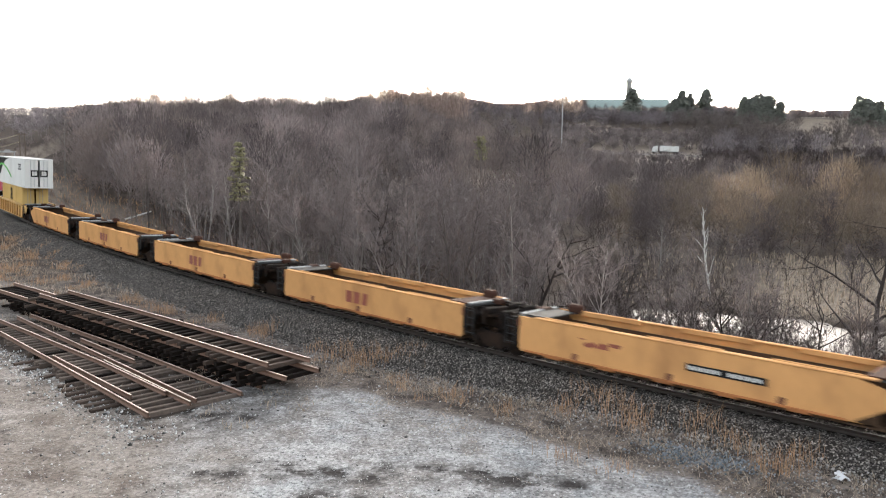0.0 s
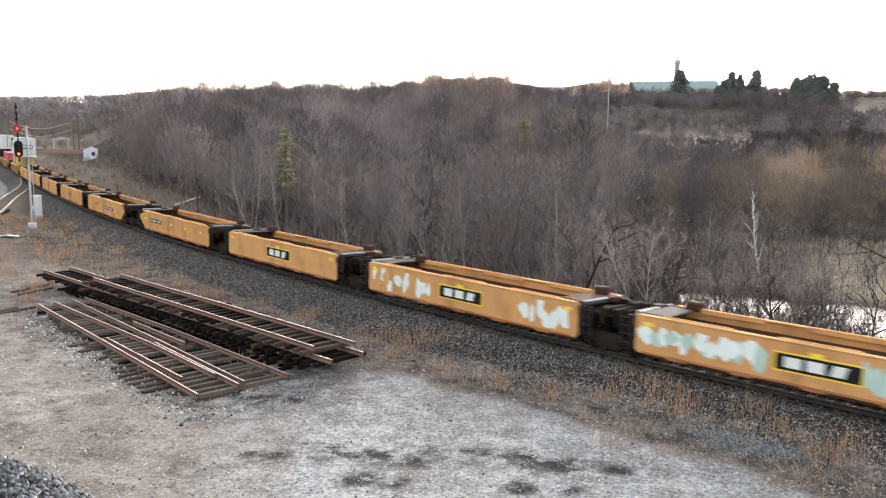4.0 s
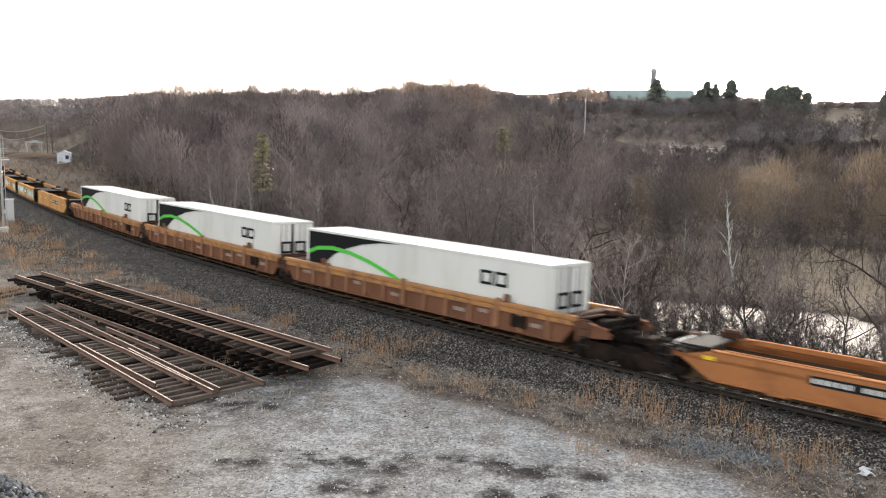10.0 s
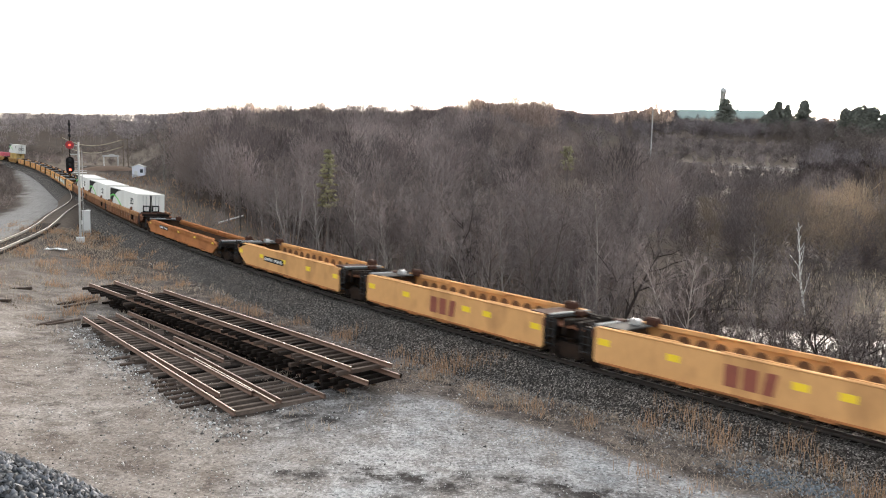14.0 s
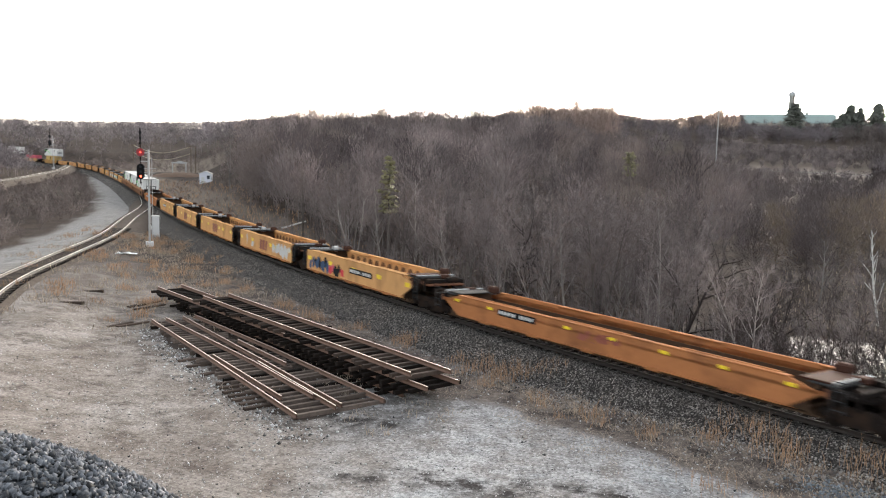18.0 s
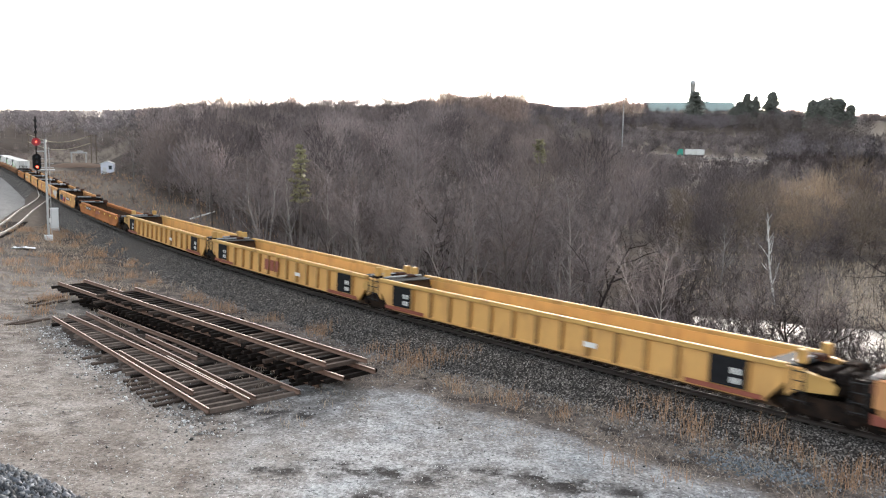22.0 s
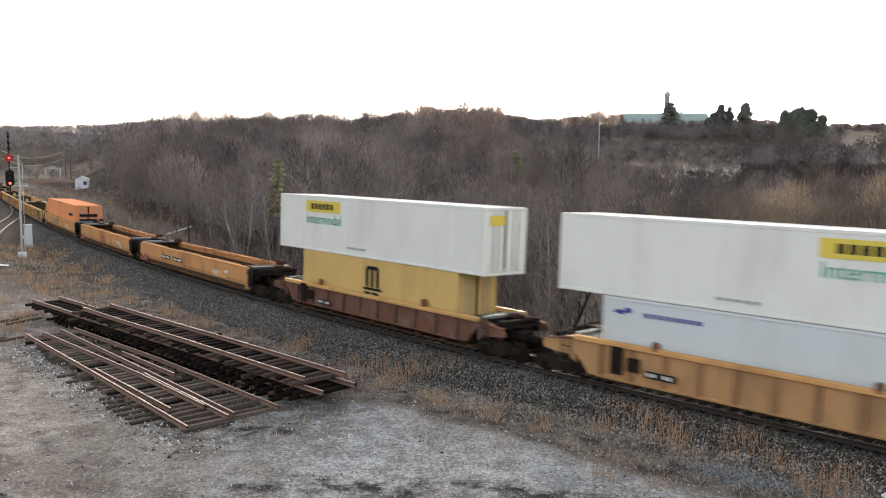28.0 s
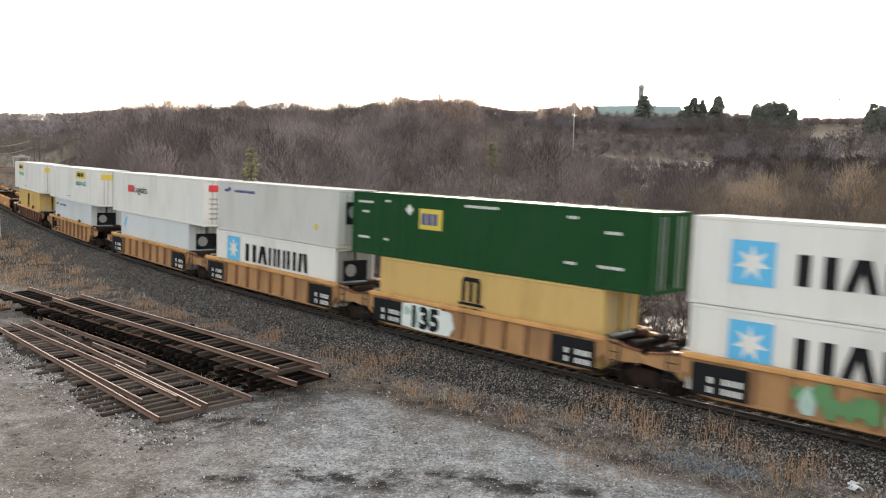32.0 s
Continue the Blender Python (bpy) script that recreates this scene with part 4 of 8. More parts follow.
def scatter(count, az0, az1, r0, r1, keep, size=(0.75, 1.15), power=0.5):
    """Spots on the land between two bearings and distances."""
    az = np.radians(rng.uniform(az0, az1, count))
    r = (rng.uniform(0, 1, count) * (r1 ** (1 / power) - r0 ** (1 / power)) + r0 ** (1 / power)) ** power
    x, y = r * np.sin(az), r * np.cos(az)
    d, s = line_offset(x, y)
    ok = keep(np.degrees(az), r, d, s)
    x, y, az, r = x[ok], y[ok], np.degrees(az[ok]), r[ok]
    z, big = land(x, y), rng.uniform(*size, len(x))
    # low growth below the far road
    low = (az > 3) & (az < 17) & (r > 215) & (r < 400)
    big = np.where(low, np.minimum(big, np.maximum(0.22, (6.8 - z) / 10.5)), big)
    # the wood thins out towards the crest
    top = np.maximum(0.18, (crest_z(az, r) - z) / 11.4) * rng.uniform(0.85, 1.0, len(x))
    big = np.where(r > 290, np.minimum(big, top), big)
    return list(zip(x, y, z, big))


def in_wood(az, r, d, s):
    edge = -11 - 3 * smooth(40, 90, s) - 3 * smooth(100, 180, s) - 14 * smooth(240, 320, s)
    open_field = (az > 13) & (r > 52) & (r < 118) | (az > 3) & (az < 17) & (r > 372) & (r < 440) | (az > 7.5) & (az < 16.5) & (r > 372) & (r < 545 + 14 * np.sin(az * 2.1)) | (az > 22.6) & (r > 540) & (r < 672)
    shed_view = (az < -23.5) & (r < 330)
    return (d < edge) & ~open_field & ~shed_view


front = scatter(520, -30, 7, 42, 118, in_wood, (0.7, 1.1), 0.6)
front += scatter(30, 7, 31, 40, 56, lambda az, r, d, s: (d < -8) & (d > -24), (0.45, 0.75))
mid = scatter(950, -31, 9, 108, 330, in_wood, (0.85, 1.25))
mid += scatter(130, -23.5, -14, 90, 260, lambda az, r, d, s: (d < -13) & (d > -50), (0.6, 1.0))
mid += scatter(330, 9, 33, 150, 330, lambda az, r, d, s: in_wood(az, r, d, s) & ((az < 13) | (r < 250)), (0.5, 0.85))
back = scatter(1900, -24, 35, 325, 720, in_wood, (0.7, 1.1))
back += scatter(500, 0, 20, 545, 680, in_wood, (0.6, 1.0)) + scatter(170, 22, 36, 674, 760, in_wood, (0.7, 1.0)) + scatter(230, 19, 40, 770, 900, in_wood, (0.4, 0.8))
left_back = scatter(1100, -46, -20, 425, 1000, lambda az, r, d, s: d < 1e9, (0.8, 1.2))
left_back += scatter(520, -48, -35, 260, 420, lambda az, r, d, s: (d > 20), (0.4, 0.8))
rng.shuffle(front)
bark_meshes = []
for k in range(6):
    limbs, twigs = near_kinds[k]
    bark_meshes.append((tri_mesh("trunk", *limbs, m_bark_pale if k in (1, 4) else m_bark), tri_mesh("crown", *twigs, m_twig if k % 3 else m_twig_warm)))
for i, (x, y, z, size) in enumerate(front[:130]):
    k = i % 6
    t = thing("bare_tree", "leafless grey-brown tree on the bank below the line", "tree", "trees below the line", m=pose(x, y, z, 0, 0, rng.uniform(0, 360)) @ Matrix.Scale(size, 4))
    part("trunk", bark_meshes[k][0], m_bark, t)
    part("crown", bark_meshes[k][1], m_twig, t, "fine leafless twigs")
wood_stuff("near_wood", near_kinds[:4], front[130::2], 1, "dense leafless wood behind the line", m_twig)
wood_stuff("near_wood_pale", near_kinds[2:], front[131::2], 11, "dense leafless wood with pale trunks", m_twig, m_bark_pale)


def by_patch(spots, scale, seed, parts):
    """Spots sorted into uneven patches."""
    q = np.array([(x, y) for x, y, _, _ in spots])
    v = hash_noise(q[:, 0], q[:, 1], scale, seed) + rng.normal(0, 0.25, len(q))
    cuts = np.quantile(v, np.linspace(0, 1, parts + 1)[1:-1])
    k = np.searchsorted(cuts, v)
    return [[s for s, n in zip(spots, k) if n == i] for i in range(parts)]


for group, twig, name, label in zip(by_patch(mid, 60, 51, 4), (m_twig, m_twig_rose, m_twig_dark, m_twig_warm), ("valley_wood", "valley_wood_rosy", "valley_wood_dark", "valley_wood_warm"), ("leafless grey-brown woodland in the valley", "leafless rosy-grey woodland in the valley", "leafless dark brown woodland in the valley", "leafless reddish-brown woodland in the valley")):
    wood_stuff(name, middle_kinds, group, 2, label, twig)
grey_slope = [q for q in back if math.degrees(math.atan2(q[0], q[1])) > 15 and 395 < math.hypot(q[0], q[1]) < 600]
back = [q for q in back if q not in grey_slope]
wood_stuff("slope_wood", distant_kinds, grey_slope, 14, "grey leafless wood on the slope above the road", m_twig_slope)
for group, twig, name, label in zip(by_patch(back, 110, 52, 3), (m_twig_hill, m_twig_dark, m_twig_hill), ("hill_wood", "hill_wood_dark", "hill_wood_rosy"), ("distant leafless wood on the hill", "distant dark leafless wood on the hill", "distant leafless wood on the hill, tinted purplish for haze")):
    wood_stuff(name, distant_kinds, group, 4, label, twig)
HEDGE = dict(VERGE, sliver=0.075)
hedge_kinds = [tree(470 + i, 3.0, HEDGE, stems=5, radius=0.007) for i in range(3)]


def crest_hedge(count, az0, az1, r0, r1):
    """Undergrowth that closes the wood below the treetops of the crest."""
    out = []
    for x, y, z, _ in scatter(count, az0, az1, r0, r1, in_wood):
        r = math.hypot(x, y)
        h = (float(crest_z(math.degrees(math.atan2(x, y)), r)) - z) / 3.3
        out.append((x, y, z, min(max(h * rng.uniform(0.55, 0.9), 0.5), 3.6)))
    return out


hedge = crest_hedge(150, -24, -4, 350, 450) + crest_hedge(110, -6, 2, 460, 680) + crest_hedge(170, 0, 15, 620, 705) + crest_hedge(190, 14, 36, 674, 740)
wood_stuff("crest_undergrowth", hedge_kinds, hedge, 8, "dense brown undergrowth along the hill's crest", m_twig)
# blackish thicket on the slope below the far road
slope = scatter(620, 10.5, 34, 235, 386, lambda az, r, d, s: (r > 300 - (az - 12) * 4) & (r < 372 + az), (1.1, 1.9))
wood_stuff("slope_thicket", hedge_kinds, slope, 12, "dark leafless thicket on the slope below the road", m_twig_thicket, m_bark)
road_brush = scatter(520, 3, 17, 240, 382, lambda az, r, d, s: r > 240, (0.3, 1.0))
wood_stuff("road_brush", hedge_kinds, [(x, y, z, min(b * 1.6, max(0.35, (6.2 - z) / 3.2))) for x, y, z, b in road_brush], 15, "low dark brush on the slope below the road", m_twig_dark)
shrubs = scatter(520, 6.5, 23, 415, 545, lambda az, r, d, s: r > 408, (0.9, 1.9))
wood_stuff("slope_shrubs", hedge_kinds, shrubs, 13, "grey-brown shrubs over the grassy slope", m_twig)
crest_kinds = [crown_tree(350 + i, 11.0, 5.5 + i, 240, 0.085, 12, 0.25, rise=0.4) for i in range(3)]


def on_crest(count, az0, az1, r0, r1, tall):
    """Trees whose tops make the hill's outline."""
    out = []
    for x, y, z, _ in scatter(count, az0, az1, r0, r1, in_wood):
        r = math.hypot(x, y)
        h = (float(crest_z(math.degrees(math.atan2(x, y)), r)) - z) / 11.0
        out.append((x, y, z, min(max(h * rng.uniform(*tall), 0.3), 2.0)))
    return out


ridge = on_crest(150, -24, -2, 340, 440, (0.8, 1.02)) + on_crest(150, -7, 1, 440, 640, (0.8, 1.0)) + on_crest(130, -3, 8.8, 580, 690, (0.8, 1.02)) + on_crest(80, 14.8, 23, 640, 715, (0.8, 1.02)) + on_crest(110, 22, 34, 674, 720, (0.7, 1.0))
tips = on_crest(75, -22, -3, 350, 430, (1.1, 1.42)) + on_crest(75, -6, 8.8, 560, 690, (1.08, 1.35)) + on_crest(14, 9.5, 15, 640, 670, (1.0, 1.4)) + on_crest(30, 15, 24, 650, 710, (1.0, 1.25))
tip_kinds = [crown_tree(370 + i, 11.0, 4.6 + i, 260, 0.095, 14, 0.2, rise=0.55) for i in range(3)]
wood_stuff("crest_trees", tip_kinds, tips, 7, "thin leafless treetops along the crest, peach for backlight", m_twig_tip)
before_building = on_crest(34, 8.8, 14.7, 640, 674, (1.05, 1.5))
wood_stuff("building_trees", tip_kinds, before_building, 16, "thin dark leafless trees before the hill building", m_twig_dark)
wood_stuff("ridge_wood", crest_kinds, ridge, 6, "leafless wood along the hill's crest, warmed for backlight", m_twig_crest)
wood_stuff("far_wood", haze_kinds, left_back, 5, "distant leafless wood, paled for haze", m_twig_haze, m_twig_haze)


# ---- train ----
SPEED = 15.6
moving = []


def decal(name, parent, x0, x1, z0, z1, y, mat, label=""):
    """A thin painted patch on a side that faces the bank."""
    return part(name, Geo().box(((x0 + x1) / 2, y + 0.004, (z0 + z1) / 2), (abs(x1 - x0), 0.008, abs(z1 - z0))), mat, parent, label)


wheel_geo = Geo()
for y in (-0.75, 0.75):
    wheel_geo.tube((0, y - 0.07, 0.42), (0, y + 0.05, 0.42), 0.42, n=20)
    wheel_geo.tube((0, y + math.copysign(0.07, -y), 0.42), (0, y + math.copysign(0.1, -y), 0.42), 0.455, n=20)
wheel_geo.tube((0, -0.95, 0.42), (0, 0.95, 0.42), 0.08, n=10)
wheelset_mesh = wheel_geo.mesh("wheelset", m_truck)
frame_geo = Geo().prism([(-1.2, 0.38), (-1.2, 0.6), (-0.75, 0.68), (-0.45, 0.82), (0.45, 0.82), (0.75, 0.68), (1.2, 0.6), (1.2, 0.38), (0.7, 0.42), (0.4, 0.22), (-0.4, 0.22), (-0.7, 0.42)], 0.95, 1.12)
frame_geo.tube((-0.9, 1.0, 0.42), (-0.9, 1.2, 0.42), 0.14, n=12).tube((0.9, 1.0, 0.42), (0.9, 1.2, 0.42), 0.14, n=12)
for x in (-0.22, 0, 0.22):
    frame_geo.tube((x, 1.0, 0.28), (x, 1.0, 0.62), 0.09, n=10)
truck_frame_mesh = frame_geo.mesh("side_frame", m_truck)
bolster_mesh = Geo().box((0, 0, 0.6), (0.4, 2.1, 0.3), 0.04).box((0, 0, 0.78), (0.5, 0.5, 0.12), 0.02).mesh("bolster", m_truck)


def truck(parent, x):
    t = part("truck", bolster_mesh, m_truck, parent, "dark greasy two-axle truck", pose(x, 0, 0))
    for dx in (-0.9, 0.9):
        part("wheelset", wheelset_mesh, m_truck, t, m=pose(dx, 0, 0))
    part("side_frame", truck_frame_mesh, m_truck, t)
    part("side_frame", truck_frame_mesh, m_truck, t, m=pose(0, 0, 0, 0, 0, 180))


m_chord = material("worn_yellow_chord_paint", (0.5, 0.3, 0.09), 0.7, vary=0.2, grain=0.7, grain2=9, dirt=RUST, dirt_amount=0.5)
# yellow and brown ribs darker than their walls: shaded rib sides put into colour
m_rib = {m_brown: material("shaded_brown_rib_paint", (0.26, 0.13, 0.06), 0.65, vary=0.3, grain=1.5, grain2=9, rand=0.3),
         m_bright: material("shaded_yellow_rib_paint", (0.36, 0.2, 0.06), 0.6, vary=0.3, grain=1.5, grain2=9, dirt=RUST, dirt_amount=0.7, rand=0.3),
         m_darkcar: material("dark_maroon_rib_paint", (0.13, 0.062, 0.045), 0.75, vary=0.3, grain=1.5, grain2=9, rand=0.3),
         m_rusty: material("orange_brown_rib_paint", (0.29, 0.135, 0.066), 0.75, vary=0.3, grain=1.5, grain2=9, dirt=GRIME, dirt_amount=0.6, rand=0.3)}


m_orange_worn = material("rust_streaked_orange_paint", (0.42, 0.195, 0.07), 0.75, vary=0.35, grain=0.7, grain2=9, dirt=RUST, dirt_amount=0.7, dirt_scale=1.5)
m_scrape = material("pale_scraped_paint", (0.34, 0.27, 0.24), 0.85, vary=0.6, grain=3, grain2=14, dirt=(0.12, 0.07, 0.05), dirt_amount=0.9, dirt_scale=3.0)
# shade inside the pockets, put into the brown of flat arches
m_pocket = material("pocket_shade_brown", (0.15, 0.08, 0.045), 0.85, vary=0.3, grain=2)


def well_car(style, front, rear, label, truck_front, truck_rear, taper=(False, False), group="", paint=None, holes=False):
    """One unit of a container well car; front and rear are its side walls' ends along the train."""
    length, mid_at = front - rear, (front + rear) / 2
    t = thing("well_car", label, "well car", group)
    paint = paint or m_yellow
    h = length / 2
    low, top, w = 0.42, 1.4 if style == "low" else 1.75, 1.45
    if paint in (m_rusty, m_darkcar):
        low, top = 0.58, 1.66
    # side walls
    for side in (1, -1):
        y0, y1 = (w - 0.1, w) if side > 0 else (-w, -w + 0.1)
        f_cut, r_cut = (1.3 if taper[0] else 0.12), (1.3 if taper[1] else 0.12)
        outline = [(-h + r_cut, low), (h - f_cut, low), (h, low + (0.75 if taper[0] else 0.12)), (h, top - (0.35 if taper[0] else 0.0)), (h - f_cut, top), (-h + r_cut, top), (-h, top - (0.35 if taper[1] else 0.0)), (-h, low + (0.75 if taper[1] else 0.12))]
        if style == "ribbed":
            outline = [(-h + 0.6, low), (h - 0.6, low), (h - 0.6, low + 0.05), (h, low + 0.75), (h, top - 0.12), (-h, top - 0.12), (-h, low + 0.75), (-h + 0.6, low + 0.05)]
        if style != "ribbed":
            run = length - f_cut - r_cut - 0.3
            if paint is m_tan:
                fold = low + 0.52
                outline = [(x, max(z, fold)) for x, z in outline]
                a, b = h - max(f_cut, 0.12), -h + max(r_cut, 0.12)
                skirt = Geo().add([(x, side * y, z) for x in (b, a) for y, z in ((w, fold), (w - 0.2, low), (w - 0.28, low), (w - 0.1, fold))],
                                  [(0, 1, 5, 4), (1, 2, 6, 5), (2, 3, 7, 6), (3, 0, 4, 7), (0, 3, 2, 1), (4, 5, 6, 7)])
                part("lower_skirt", skirt, paint, t, "inward-sloping lower side plate")
            out = w - 0.2 if paint is m_tan else w
            part("bottom_flange", Geo().box(((r_cut - f_cut) / 2, side * (out + 0.035), low + 0.035), (run, 0.07, 0.07), 0.012), m_worn, t, "rust-stained bottom flange")
            for k in range(5):
                part("flange_bracket", Geo().box(((r_cut - f_cut) / 2 + run * (k - 2) / 5.2, side * (out + 0.03), low - 0.03), (0.7, 0.06, 0.07), 0.01), m_worn, t)
        wall = part("side_wall", Geo().prism(outline, y0, y1), paint, t)
        # lower sill and top chord
        part("bottom_sill", Geo().box((0, side * (w - (0.12 if style == "ribbed" else 0.3)), low + 0.02), (length - 2.0, 0.3, 0.12), 0.02), paint, t)
        if style == "ribbed":
            part("top_chord", Geo().box((0, side * (w + 0.02), top - 0.04), (length + 0.1, 0.22, 0.19), 0.03), m_chord if paint is m_bright else m_yellow if paint is m_brown else m_orange_worn if paint is m_rusty else m_orange_sill, t, "orange top chord")
            n = 15 if length > 17 else 10
            if paint is m_rusty:
                n = 13
                part("chord_skirt", Geo().box((0, side * (w + 0.03), top - 0.24), (length - 0.2, 0.14, 0.2), 0.02), m_orange_worn, t, "rust-streaked orange plate under the top chord")
                for k in (-0.3, 0.0, 0.3):
                    part("side_post", Geo().box((k * length, side * (w + 0.09), (low + top) / 2 + 0.12), (0.22, 0.17, top - low + 0.1), 0.03), m_rib[m_rusty], t, "rusty stiffening post")
                for i in (0, 2, 3, 6, 8, 11):
                    x = -h + 1.2 + (length - 2.4) * (i + 0.5) / (n - 1)
                    part("scraped_patch", Geo().box((x, side * (w + 0.003), low + 0.42 + 0.08 * (i % 3)), (0.55 + 0.12 * (i % 2), 0.006, 0.16), 0.001), m_scrape, wall, "pale scraped patch")
            rib = Geo().prism([(-0.06, low + 0.06), (0.06, low + 0.06), (0.09, top - 0.16), (-0.09, top - 0.16)], side * w, side * (w + 0.14)).mesh("rib", m_rib.get(paint, paint))
            for i in range(n):
                part("rib", rib, paint, wall, m=pose(-h + 1.2 + (length - 2.4) * i / (n - 1), 0, 0))
        else:
            part("top_chord", Geo().box((0, side * (w - 0.1), top + 0.015), (length - f_cut - r_cut, 0.26, 0.06), 0.02), paint, t)
            for k in (-0.32, 0.0, 0.32):
                part("wear_plate", Geo().box((k * length, side * (w - 0.22), top - 0.02), (length * 0.2, 0.1, 0.2), 0.02), paint, t)
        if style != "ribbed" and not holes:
            part("lining", Geo().box((0, side * (w - 0.12), (low + top - 0.36) / 2), (length - 1.2, 0.04, top - 0.36 - low), 0.01), m_floor, wall, "dark plate low on the inner wall")
        if holes and side < 0:
            for i in range(14):
                x = -h + 1.4 + (length - 2.8) * i / 13
                part("well_pocket", Geo().prism([(x - 0.27, 1.16)] + [(x - 0.27 * math.cos(k * math.pi / 8), 1.27 + 0.25 * math.sin(k * math.pi / 8)) for k in range(9)] + [(x + 0.27, 1.16)], -w + 0.1, -w + 0.112), m_pocket, wall, "flat arched pocket on the inner wall, its shade painted brown")
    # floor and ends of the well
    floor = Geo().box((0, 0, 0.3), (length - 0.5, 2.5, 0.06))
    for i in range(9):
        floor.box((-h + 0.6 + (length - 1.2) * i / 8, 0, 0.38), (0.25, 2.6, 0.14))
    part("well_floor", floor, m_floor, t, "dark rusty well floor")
    for sx in (1, -1):
        e = sx * h
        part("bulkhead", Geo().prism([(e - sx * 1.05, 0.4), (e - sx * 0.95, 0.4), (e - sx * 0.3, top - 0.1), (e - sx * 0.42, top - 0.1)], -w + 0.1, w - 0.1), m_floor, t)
        part("end_platform", Geo().box((e + sx * 0.4, 0, top - 0.3), (1.7, 2.3, 0.1), 0.02), m_rusty if paint is m_peach else m_truck, t, "worn end platform over the truck")
        part("draft_sill", Geo().box((e + sx * 0.7, 0, 1.02), (1.9, 0.7, 0.4), 0.05), m_truck, t)
        part("walkway", Geo().box((e - sx * 0.25, 0, top - 0.04), (1.0, 2.5, 0.05), 0.01), m_rustdark if paint is m_rusty else m_grating, t, "worn steel grating")
        for sy in (1, -1):
            part("corner_bracket", Geo().prism([(e, 0.8), (e + sx * 0.45, 1.0), (e + sx * 0.6, top - 0.3), (e + sx * 0.5, top - 0.08), (e, top - 0.05)], sy * 1.4, sy * 1.15), paint if style == "ribbed" else m_truck, t)
            part("side_post", Geo().box((e + sx * 0.95, sy * 1.2, top - 0.35), (0.12, 0.12, 0.6), 0.02), m_truck, t)
            part("grab_rail", Geo().tube((e + sx * 0.5, sy * 1.38, 0.75), (e + sx * 0.5, sy * 1.38, top + 0.1), 0.025, n=6), m_truck, t)
        part("coupler", Geo().box((e + sx * 1.75, 0, 0.95), (0.7, 0.22, 0.28), 0.05), m_truck, t, "dark steel coupler")
        part("cross_beam", Geo().box((e + sx * 1.05, 0, top - 0.12), (0.16, 2.5, 0.22), 0.03), m_truck, t)
        part("brake_cylinder", Geo().tube((e + sx * 0.75, 0.45, top - 0.14), (e + sx * 0.75, 0.95, top - 0.14), 0.12, n=12), m_truck, t)
        part("hose", Geo().tube((e + sx * 1.2, 0.75, top - 0.15), (e + sx * 1.6, 0.7, 0.75), 0.03, n=6), m_truck, t, "black rubber air hose")
        part("step", Geo().box((e + sx * 0.6, 1.36, 0.62), (0.42, 0.1, 0.04), 0.01), m_truck, t)
        part("valve_box", Geo().box((e + sx * 0.2, -0.5, top + 0.02), (0.45, 0.5, 0.22), 0.04), m_rustdark, t, "rusty valve box")
        if style == "ribbed":
            for sy in (1, -1):
                outline = [(e, 0.72), (e + sx * 0.35, 0.95), (e + sx * 1.5, 1.08), (e + sx * 1.55, top - 0.42), (e + sx * 1.35, top - 0.3), (e + sx * 0.2, top - 0.14), (e, top - 0.12)]
                plate = part("end_side_plate", Geo().prism(outline, sy * 1.38, sy * 1.3), m_chord if paint is m_bright else paint, t, "plate over the truck")
                part("plate_cap", Geo().prism([(e + sx * 0.1, top - 0.14), (e + sx * 1.35, top - 0.3), (e + sx * 1.35, top - 0.24), (e + sx * 0.1, top - 0.06)], sy * 1.44, sy * 1.2), m_chord if paint is m_bright else m_rusty, plate)
        for sy in (1, -1):
            iron = Geo().tube((e + sx * 0.22, sy * 1.46, 0.6), (e + sx * 0.22, sy * 1.46, top - 0.02), 0.022, n=6).tube((e + sx * 0.62, sy * 1.46, 0.6), (e + sx * 0.62, sy * 1.46, top - 0.02), 0.022, n=6)
            for k in range(4):
                iron.tube((e + sx * 0.22, sy * 1.46, 0.7 + k * 0.3), (e + sx * 0.62, sy * 1.46, 0.7 + k * 0.3), 0.018, n=6)
            part("grab_iron", iron, m_grating, t, "grey steel ladder iron")
        part("brake_pipe", Geo().tube((e + sx * 0.1, -1.2, top + 0.06), (e + sx * 0.1, 1.2, top + 0.06), 0.045, n=8), m_rustdark if paint is m_rusty else m_steelgrey, t, "steel pipe across the end")
        part("reservoir", Geo().tube((e + sx * 1.1, -0.8, top - 0.06), (e + sx * 1.1, -0.1, top - 0.06), 0.13, n=12), m_truck, t, "dark air reservoir")
        if style != "ribbed":
            part("deck_plate", Geo().box((e - sx * 0.55, 0.2, top + 0.03), (1.1, 1.9, 0.06), 0.02), m_grating if sx > 0 else m_rustdark, t, "worn deck plate")
            part("guide_post", Geo().box((e - sx * 0.85, -1.18, top + 0.13), (0.62, 0.42, 0.36), 0.08), m_rustdark, t, "rusty container guide")
            part("side_light", Geo().box((e + sx * 0.02, 1.46, top - 0.25), (0.1, 0.06, 0.3), 0.01), m_rusty, t)
    if truck_front is not None:
        truck(t, truck_front - mid_at)
    if truck_rear is not None:
        truck(t, truck_rear - mid_at)
    moving.append((t, mid_at, 0.0, min(length * 0.42, 7.0)))
    return t


def marks(car, front, rear, spots, mat, z0=0.85, z1=1.35, name="stencil_mark", label=""):
    """Painted bars on the side: spots are (start, end) fractions from the front."""
    length = front - rear
    for a, b in spots:
        decal(name, car, length / 2 - a * length, length / 2 - b * length, z0, z1, 1.451, mat, label)


